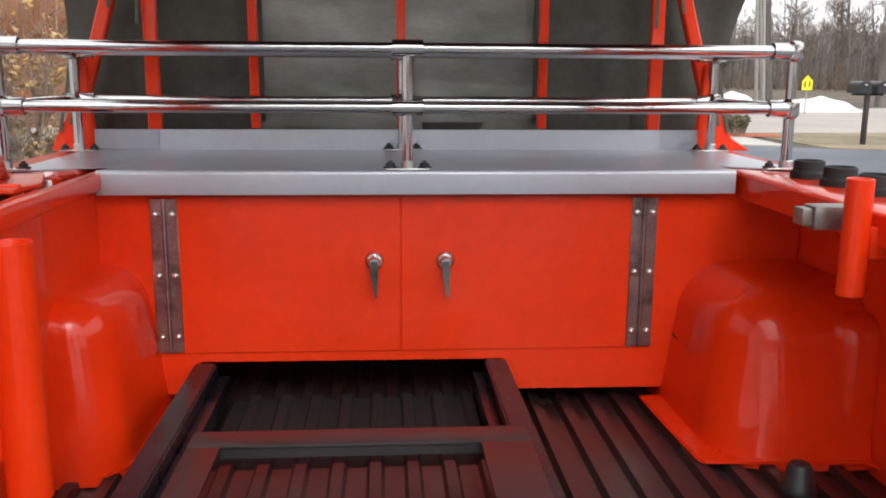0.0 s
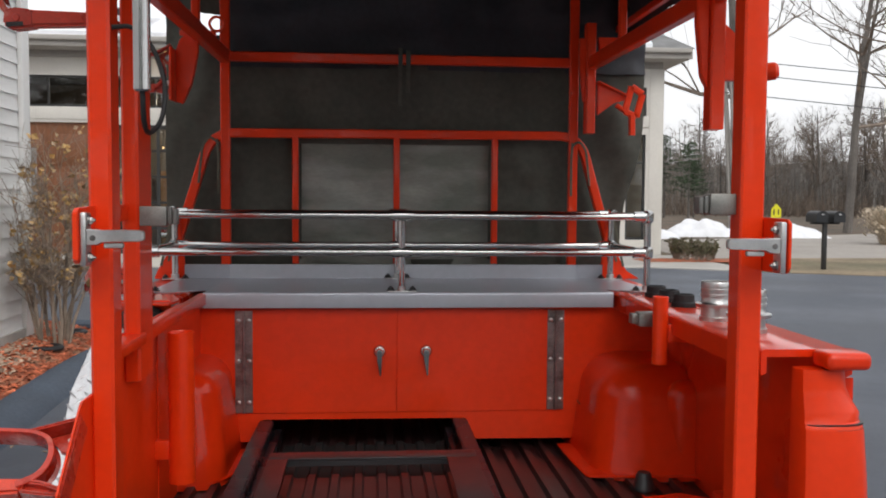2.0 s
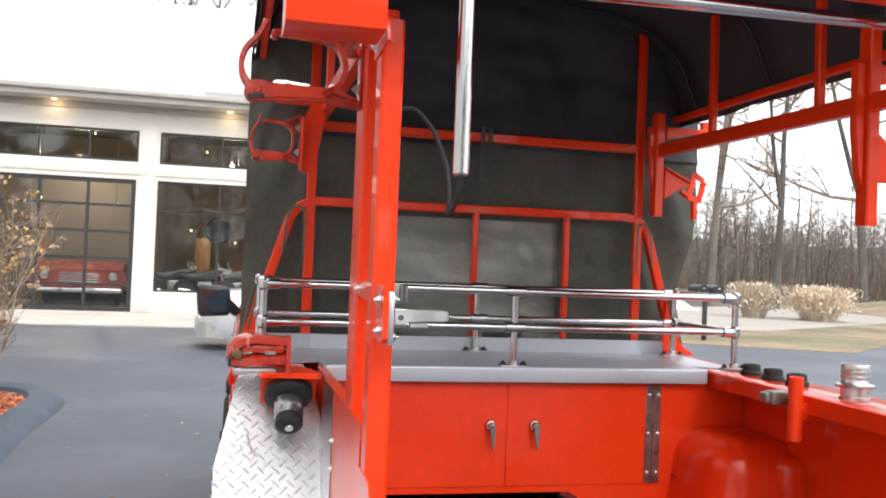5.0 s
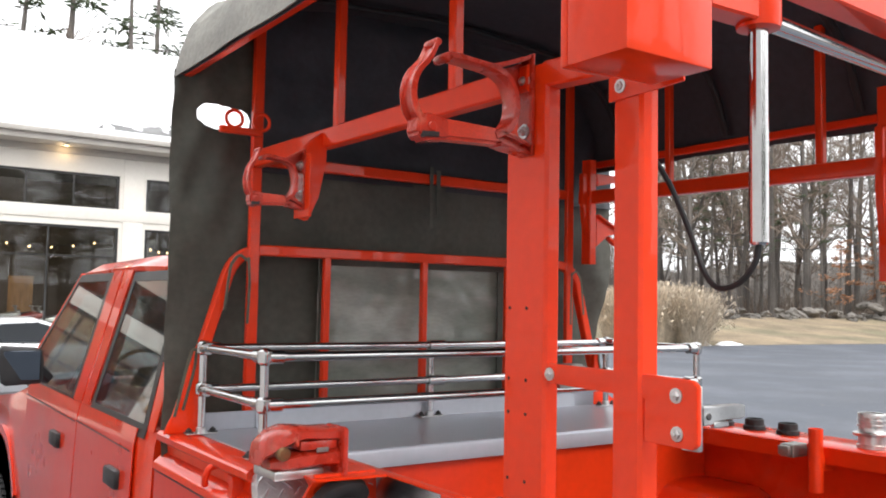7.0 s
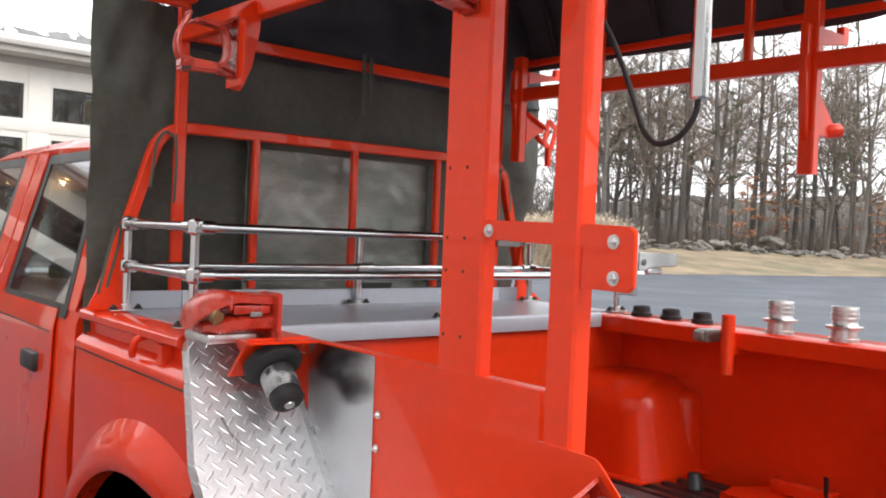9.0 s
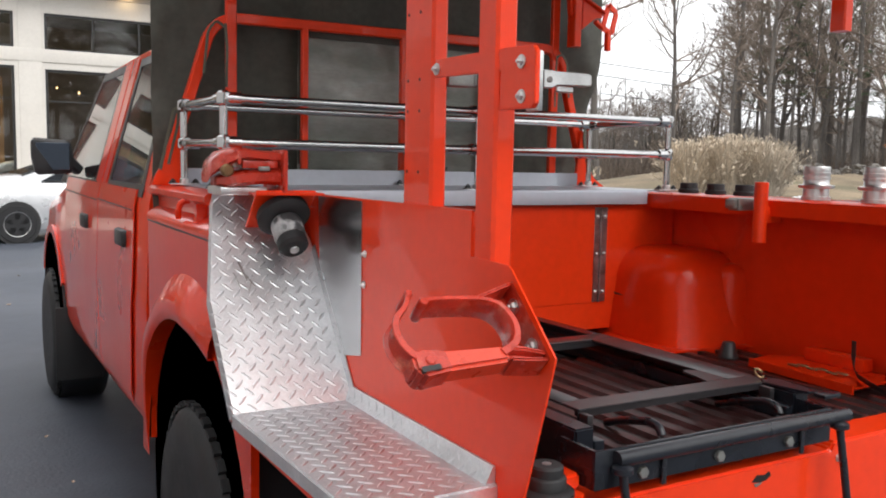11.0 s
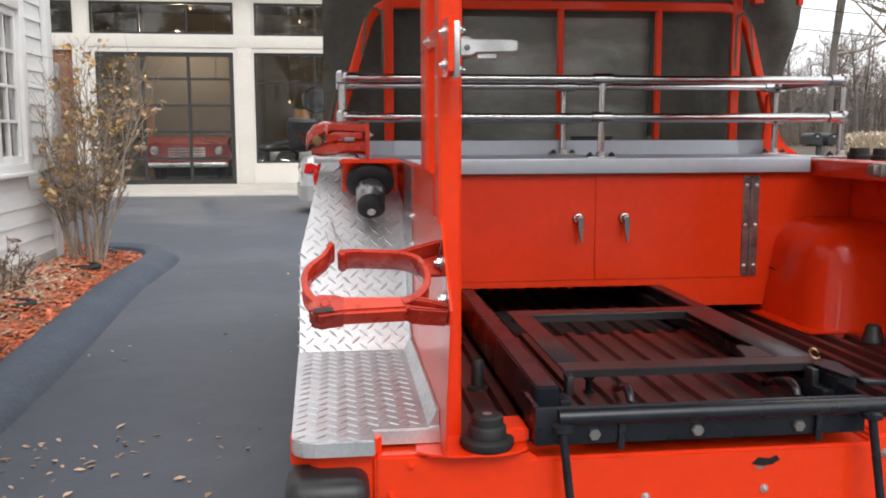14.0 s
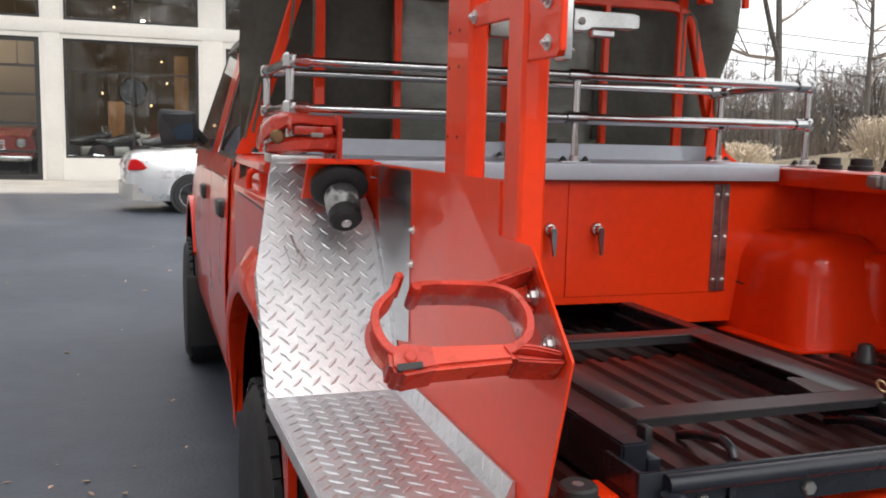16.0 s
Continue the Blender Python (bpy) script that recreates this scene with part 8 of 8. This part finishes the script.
# fieldstone wall at the wood's edge
wall_line = [(36, 39.4), (44, 38.4), (60, 36.4), (72.5, 25.6), (82, 7), (86, -15)]
stones = thing("stone_wall", (50, 36, 0), "low tumbled grey fieldstone wall at the wood's edge", "stone wall")
shapes = []
for k in range(5):
    bm = B()
    bmesh.ops.create_icosphere(bm, subdivisions=2, radius=0.5)
    for v in bm.verts:
        v.co *= 1 + 0.8 * noise.noise(v.co * 2.2 + Vector((k * 9, 0, 0)))
        v.co.z *= 0.55
    shapes.append(finish("stone", bm, STONE, 0))
rng = random.Random(4)
for k in range(300):
    f = rng.random() * 0.8 * (len(wall_line) - 1) if k < 265 else rng.gauss(2.15, 0.09)
    i = int(f)
    (a, b), (c, d) = wall_line[i], wall_line[i + 1]
    s = rng.uniform(0.4, 1.15) ** 1.2
    low = k % 3 > 0
    ob = new("stone", shapes[k % 5])
    ob.parent = stones
    ob.matrix_parent_inverse = Matrix.Translation((-50, -36, 0))
    ob.matrix_basis = pose(a + (c - a) * (f - i) + rng.gauss(0, 0.45), b + (d - b) * (f - i) + rng.gauss(0, 0.7), (0.0 if f < 0.8 else 1.1) + (0.14 * s if low else rng.uniform(0.25, 0.7) + (0.5 if k >= 280 else 0)), rng.uniform(-15, 15), rng.uniform(-15, 15), rng.uniform(0, 360)) @ Matrix.Diagonal((s, s * 0.8, s, 1))

# snow heaps beyond the road
for x, y, sx, sy, h in ((15.9, 40.3, 1.9, 0.9, 0.8), (19.5, 39, 2.1, 0.9, 0.58), (12.6, 38, 1.4, 0.8, 0.4), (32.6, 27.9, 0.8, 0.5, 0.4), (34.9, 27.7, 1.0, 0.4, 0.2)):
    bm = B()
    sheet(bm, lambda u, v: Vector((x + (u - 0.5) * 2 * sx, y + (v - 0.5) * 2 * sy, -0.03 + h * max(0, math.sin(math.pi * u) * math.sin(math.pi * v)) ** 0.7 * (1 + 0.5 * noise.noise((u * 5 + x, v * 4, 0))) + 0.05 * noise.noise((u * 16, v * 12, x)))), 40, 22)
    solid("snow_bank", bm, SNOW, "ploughed bank of dirty white snow beside the road", "snow bank", group="snow banks")

# utility poles
def utility_pole(x, y, h, lean, arms, label):
    ob = thing("utility_pole", (x, y, 0), label, "utility pole", "utility poles")
    top = Vector((x + lean, y, h))
    bm = B()
    sweep(bm, [(x, y, -0.1), top], lambda i: circle(0.1 - 0.025 * i, 10))
    part("pole", bm, POLE, ob)
    for z in arms:
        bm = B()
        c = Vector((x, y, 0)).lerp(top, z / h)
        bar(bm, c + Vector((-1.2, -0.16, 0)), c + Vector((1.2, -0.16, 0.05)), 0.1, 0.12)
        part("cross_arm", bm, POLE, ob)
        for dx in (-1.05, -0.5, 0.5, 1.05):
            bm = B()
            lathe(bm, [(0.05, 0), (0.06, 0.05), (0.03, 0.1), (0.05, 0.14), (0, 0.18)], c + Vector((dx, -0.16, 0.08)), n=8)
            part("insulator", bm, POLE, ob)
    return ob


utility_pole(19.6, 45.5, 10.2, -0.7, (9.2,), "weathered wooden utility pole with a cross arm")
utility_pole(20.1, 45.9, 9.0, -0.9, (), "leaning weathered wooden stub pole")
utility_pole(19.85, 45.2, 8.5, -0.6, (), "plain weathered wooden stub pole")
plant(VERGE, "large forked grey leafless tree at the verge", (37.3, 46), 165)
for z0, z1 in ((9.4, 8.9), (8.7, 8.0), (7.6, 7.0)):
    wire = thing("power_line", (27, 45.7, z0), "thin dark overhead power line", "power line", "power lines")
    bm = B()
    tube(bm, [(19 + 60 * f, 45.4 - 14 * f, z0 + (z1 - z0) * f - 2.2 * math.sin(math.pi * f)) for f in [i / 16 for i in range(17)]], 0.024, 4)
    part("wire", bm, FRAME_DARK, wire)

# pair of mailboxes on a post
box_post = thing("mailbox", (11.2, 19.9, 0), "pair of black mailboxes on a dark post by the verge", "mailbox")
bm = B()
box(bm, 11.15, 11.25, 19.85, 19.95, 0, 1.15, 0.01)
box(bm, 10.85, 11.55, 19.82, 19.98, 1.15, 1.2, 0.006)
part("post", bm, FRAME_DARK, box_post)
for x in (10.98, 11.42):
    bm = B()
    prof = [(x - 0.15, 1.201), (x + 0.15, 1.201), (x + 0.15, 1.36)] + [(x + 0.15 * math.cos(a), 1.36 + 0.12 * math.sin(a)) for a in [math.pi * i / 8 for i in range(1, 8)]] + [(x - 0.15, 1.36)]
    prism(bm, prof, "y", 19.6, 20.15, 0.006)
    bx = part("letter_box", bm, PLASTIC, box_post)
    bm = B()
    box(bm, x - 0.03, x + 0.03, 19.575, 19.599, 1.38, 1.41, 0.004)
    part("pull", bm, ALU, bx)

# yellow warning sign
ws = thing("warning_sign", (17.72, 36.2, 0), "fluorescent yellow warning sign on a thin post", "sign")
bm = B()
box(bm, 17.7, 17.75, 36.22, 36.27, 0, 1.6)
part("post", bm, POLE, ws)
bm = B()
prism(bm, [(17.5, 1.0), (17.95, 1.0), (17.95, 1.38), (17.725, 1.62), (17.5, 1.38)], "y", 36.2, 36.215)
part("plate", bm, YELLOW, ws)
bm = B()
for dx, dz in ((-0.1, 0), (0.1, 0.02)):
    box(bm, 17.725 + dx - 0.03, 17.725 + dx + 0.03, 36.192, 36.1985, 1.12 + dz, 1.36 + dz)
part("symbol", bm, FRAME_DARK, ws)


# ornamental straw grasses, low shrub
def grass_clump(x, y, h, w, label, fine=1.0, blades=1500, foot=0.0):
    rng = random.Random(int(x * 100 + y))
    v, f = [], []
    for k in range(blades):
        a, q = rng.uniform(0, 6.28), rng.uniform(0, 1) ** 0.7
        b = Vector((x + math.cos(a) * w * 0.35 * q, y + math.sin(a) * w * 0.35 * q, foot))
        L = h * rng.uniform(0.35, 1.0)
        lean = Vector((math.cos(a), math.sin(a), 0)) * (w * 0.5 * q * rng.uniform(0.1, 1.2)) + Vector((rng.gauss(0, 0.12), rng.gauss(0, 0.12), 0)) * w
        s = Vector((-math.sin(a), math.cos(a), 0)) * rng.uniform(0.005, 0.011) * fine
        i = len(v)
        v += [b - s, b + s, b + lean * 0.35 + Vector((0, 0, L * 0.6)) + s * 1.2, b + lean * 0.35 + Vector((0, 0, L * 0.6)) - s * 1.2, b + lean + Vector((0, 0, L)) + s * 2, b + lean + Vector((0, 0, L)) - s * 2]
        f += [(i, i + 1, i + 2, i + 3), (i + 3, i + 2, i + 4, i + 5)]
        if k % 3 == 0 and fine == 1.0:
            tip = b + lean + Vector((0, 0, L))
            for m in range(4):
                c = tip + Vector((rng.gauss(0, 0.05), rng.gauss(0, 0.05), rng.uniform(-0.3, 0.08)))
                d = Vector((rng.gauss(0, 0.05), rng.gauss(0, 0.05), rng.uniform(0.02, 0.1)))
                e = Vector((rng.gauss(0, 0.025), rng.gauss(0, 0.025), 0))
                i = len(v)
                v += [c - d, c + e, c + d, c - e]
                f += [(i, i + 1, i + 2, i + 3)]
    me = bpy.data.meshes.new("ornamental_grass")
    me.from_pydata(v, [], f)
    me.materials.append(STRAW)
    return tagged(new("ornamental_grass", me), label, "ornamental grass", "straw grass clumps")


for x, y, h, w in ((20.9, 32.6, 1.5, 1.4), (23.1, 31.3, 1.5, 2.0), (30.2, 30.6, 2.8, 2.2), (31.6, 29.4, 3.1, 2.4), (32.6, 28.0, 2.6, 2.2), (34, 29.3, 2.9, 2.2)):
    grass_clump(x, y, h, w, "dry straw-coloured ornamental grass clump on the verge")


def twig_shrub(x, y, h, w, stems, leaves, label, leaf_mat=GOLD, seed=1, fan=0.24, low=0.45, clump=1, twigs=15, thick_stem=0.015, big=1.0):
    """A leafless shrub of many stems with a few leaves left."""
    rng = random.Random(seed)
    sv, sf, lv, lf = [], [], [], []
    ob = thing("shrub", (x, y, 0), label, "shrub", "shrubs")
    for k in range(stems):
        a = rng.uniform(0, 6.28)
        p = Vector((x + math.cos(a) * 0.16 * w, y + math.sin(a) * 0.16 * w, 0.08))
        f = rng.uniform(0.03, fan)
        d = Vector((math.cos(a) * f, math.sin(a) * f, 1)).normalized()
        L = h * rng.uniform(0.6, 1.0)
        stem = branch(sv, sf, p, d, thick_stem, 0.004, L, 5, 6, rng, 0.15, 0.03)
        for m in range(twigs):
            q, e, r = stem[rng.randint(2 if twigs > 20 else 1, 6)]
            o = (e + Vector((rng.uniform(-1, 1), rng.uniform(-1, 1), rng.uniform(-0.3, 0.7))) * 0.8).normalized()
            sub = branch(sv, sf, q, o, max(0.004, r * 0.5), 0.002, L * rng.uniform(0.1, 0.27), 3, 3, rng, 0.2, 0.02)
            for w2 in range(3):
                q2, e2, r2 = sub[rng.randint(1, 3)]
                branch(sv, sf, q2, (e2 + Vector((rng.uniform(-1, 1), rng.uniform(-1, 1), rng.uniform(-0.5, 0.5)))).normalized(), 0.003, 0.0015, L * rng.uniform(0.05, 0.14), 3, 2, rng, 0.2, 0.0)
                if q2.z > h * low and rng.random() < leaves:
                    for j in range(rng.randint(1, clump)):
                        c = sub[3][0] + Vector((rng.gauss(0, 0.03), rng.gauss(0, 0.03), rng.gauss(0, 0.025))) * (clump > 1)
                        s = rng.uniform(0.035, 0.08) * big
                        u = Vector((rng.uniform(-1, 1), rng.uniform(-1, 1), rng.uniform(-0.6, 0.2))).normalized()
                        t = u.cross(Vector((rng.uniform(-1, 1), rng.uniform(-1, 1), 0.3))).normalized()
                        i = len(lv)
                        nn = u.cross(t) * s * 0.2
                        lv += [c, c + u * s * 0.5 + t * s * 0.45 + nn, c + u * s * 1.1, c + u * s * 0.5 - t * s * 0.45 + nn, c + u * s * 0.5]
                        lf += [(i, i + 1, i + 4), (i + 1, i + 2, i + 4), (i + 2, i + 3, i + 4), (i + 3, i, i + 4)]
    for name, v, f, mat in (("branchwork", sv, sf, SHRUB), ("foliage", lv, lf, leaf_mat)):
        if not f:
            continue
        me = bpy.data.meshes.new(name)
        me.from_pydata(v, [], f)
        me.materials.append(mat)
        p = new(name, me)
        p.parent = ob
        p.matrix_parent_inverse = Matrix.Translation((-x, -y, 0))
    return ob


twig_shrub(-3.34, 8.35, 2.15, 0.8, 18, 0.2, "tall leafless shrub with last yellow leaves in mulch", seed=3, fan=0.42, low=0.3, clump=6, twigs=26, thick_stem=0.019)
twig_shrub(-3.52, 5.35, 2.0, 0.7, 7, 0.1, "sparse leafless shrub with yellowed leaves by the siding", seed=5, fan=0.34, low=0.4, clump=6, twigs=9, thick_stem=0.012, big=1.3)
twig_shrub(-3.5, 4.3, 1.7, 0.7, 6, 0.08, "sparse rose-like shrub with a few dry leaves", seed=6, fan=0.34, low=0.4, clump=5, twigs=9, thick_stem=0.012, big=1.2)
twig_shrub(-3.62, 6.6, 0.5, 1.0, 16, 0.5, "low dry brown shrub on the mulch", LEAF, 7, fan=0.7, low=0.1, twigs=8, thick_stem=0.006, big=0.7)
grass_clump(-3.16, 4.42, 0.3, 0.5, "drooping grey-tan dry grass tuft in the mulch", 0.4, 700, 0.12)
twig_shrub(9.0, 22.9, 0.5, 3.4, 130, 0.5, "low clipped brown shrub beside the building corner", OLIVE, 8)
bm = B()
sheet(bm, lambda u, v: Vector((9.0 + (u - 0.5) * 3.2, 22.9 + (v - 0.5) * 1.4, 0.035 + 0.06 * math.sin(math.pi * u) * math.sin(math.pi * v) + 0.015 * noise.noise((u * 12, v * 9, 4)))), 30, 14)
solid("mulch_strip", bm, MULCH, "strip of orange bark mulch round the low shrub", "mulch bed", "structure")
# coiled drip hose in the mulch
for x, y in ((-3.31, 6.05), (-3.33, 8.02), (-3.42, 9.05)):
    ob = thing("drip_ring", (x, y, 0.17), "black rubber drip ring half-sunk in the mulch", "drip ring", "drip rings")
    bm = B()
    sweep(bm, [(x + 0.17 * math.cos(a), y + 0.13 * math.sin(a), 0.175) for a in [2 * math.pi * i / 20 for i in range(20)]], circle(0.028, 8), closed=True)
    part("ring", bm, RUBBER, ob)

# ---- silver car parked at the building ----
CY = 0.0
car = thing("parked_car", (0, 0, 0), "silver saloon car parked before the garage building", "car")


def car_ring(y, w, lo, mid, top, tw):
    pts = [(-w * 0.92, lo), (-w, lo + 0.15), (-w, mid - 0.08), (-w * 0.95, mid), (-tw, top - 0.04), (-tw * 0.8, top)]
    return [(x, y, z) for x, z in pts + [(-x, z) for x, z in reversed(pts)]]


bm = B()
loft(bm, [car_ring(CY + d, *v) for d, *v in ((0, 0.56, 0.42, 0.74, 0.8, 0.5), (0.03, 0.7, 0.32, 0.86, 0.93, 0.62), (0.1, 0.78, 0.27, 0.95, 1.03, 0.68), (0.3, 0.86, 0.23, 0.99, 1.08, 0.72), (0.7, 0.9, 0.22, 1.0, 1.1, 0.74), (1.15, 0.9, 0.22, 1.0, 1.13, 0.74), (1.9, 0.9, 0.22, 0.99, 1.4, 0.62), (2.5, 0.9, 0.22, 0.97, 1.43, 0.62), (3.2, 0.9, 0.22, 0.95, 1.22, 0.66), (3.6, 0.9, 0.22, 0.92, 0.98, 0.72), (4.5, 0.85, 0.24, 0.8, 0.84, 0.68), (4.7, 0.7, 0.3, 0.62, 0.64, 0.6))])
part("body", bm, SILVER, car)
bm = B()
sheet(bm, lambda u, v: Vector(((u - 0.5) * (1.4 - 0.25 * v), CY + 1.17 + 0.7 * v, 1.145 + 0.25 * v)), 6, 4)
thick(bm, 0.006)
part("rear_window", bm, GLASS, car)
bm = B()
prism(bm, [(CY + 1.45, 1.04), (CY + 1.95, 1.32), (CY + 2.5, 1.35), (CY + 3.1, 1.17), (CY + 3.4, 1.01)], "x", -0.865, 0.865)
part("side_window", bm, GLASS, car)
for k in (-1, 1):
    bm = B()
    prism(bm, [(CY + 0.0, 0.75), (CY + 0.04, 0.93), (CY + 0.12, 0.955), (CY + 0.2, 0.93), (CY + 0.36, 0.8), (CY + 0.3, 0.765)], "x", *sorted((k * 0.6, k * 0.872)), 0.02, 3)
    part("tail_light", bm, LENS, car)
    bm = B()
    arch = [(k * 0.893, CY + 1.05 + 0.385 * math.cos(math.pi * i / 16), 0.33 + 0.385 * math.sin(math.pi * i / 16)) for i in range(17)]
    sweep(bm, arch, [(0.02, -0.02), (0.02, 0.01), (-0.02, 0.01), (-0.02, -0.02)], up=(1, 0, 0))
    part("wheel_arch", bm, SILVER, car)
    for y in (1.05, 3.8):
        bm = B()
        xx = k * 0.82
        lathe(bm, [(0.0, k * 0.03), (0.365, k * 0.03), (0.365, k * 0.085), (0.0, k * 0.086)], (xx, CY + y, 0.34), (1, 0, 0), 28)
        part("wheel_housing", bm, FRAME_DARK, car)
        bm = B()
        lathe(bm, [(0.2, -0.1), (0.3, -0.1), (0.325, -0.06), (0.325, 0.06), (0.3, 0.1), (0.2, 0.1)], (xx, CY + y, 0.325), (1, 0, 0), 26)
        wh = part("wheel", bm, RUBBER, car)
        bm = B()
        lathe(bm, [(0.0, k * 0.09), (0.05, k * 0.1), (0.07, k * 0.09), (0.17, k * 0.092), (0.21, k * 0.102), (0.215, k * 0.05), (0, k * 0.04)], (xx, CY + y, 0.325), (1, 0, 0), 20)
        part("rim", bm, ALU, wh)
        for n in range(5):
            bm = B()
            q = Matrix.Translation((xx + k * 0.094, CY + y, 0.325)) @ Matrix.Rotation(n * 1.2566, 4, "X")
            prism(bm, [(-0.03, 0.075), (0.03, 0.075), (0.045, 0.165), (0, 0.195), (-0.045, 0.165)], "x", *sorted((0, k * 0.006)))
            bmesh.ops.transform(bm, matrix=q, verts=bm.verts)
            part("wheel_slot", bm, FRAME_DARK, wh)
bm = B()
loft(bm, [[(x, y - 0.03, z) for x, y in ((-0.84, 0.42), (-0.8, 0.12), (-0.6, 0.0), (0.6, 0.0), (0.8, 0.12), (0.84, 0.42), (0.7, 0.4), (-0.7, 0.4))] for z in (0.24, 0.3, 0.52)])
part("rear_bumper", bm, BUMPER_GREY, car, "grey lower bumper")
bm = B()
box(bm, -0.25, 0.25, CY - 0.006, CY + 0.004, 0.62, 0.72, 0.003)
part("number_plate", bm, TRIM, car)
car.matrix_basis = pose(-1.5, 16.2, 0, 0, 0, -84)

# ---- clapboards on the house ----
board_len = {}


def clapboard(y0, y1, z):
    key = round(y1 - y0, 3)
    if key not in board_len:
        bm = B()
        prism(bm, [(0.0, 0.0), (0.022, 0.0), (0.02, 0.006), (0.004, 0.168), (0.0, 0.168)], "y", 0, y1 - y0)
        board_len[key] = finish("clapboard", bm, SIDING, 30)
    ob = new("clapboard", board_len[key])
    ob.parent = house_wall
    ob.matrix_basis = Matrix.Translation((HX - 0.029, y0, z))


z = 0.28
while z < 5.2:
    if z + 0.17 > WZ0 - 0.12 and z < WZ1 + 0.15:
        clapboard(-6, WY0 - 0.165, z)
        clapboard(WY1 + 0.165, 8.655, z)
    else:
        clapboard(-6, 3.2, z)
        clapboard(3.21, 8.655, z)
    z += 0.165
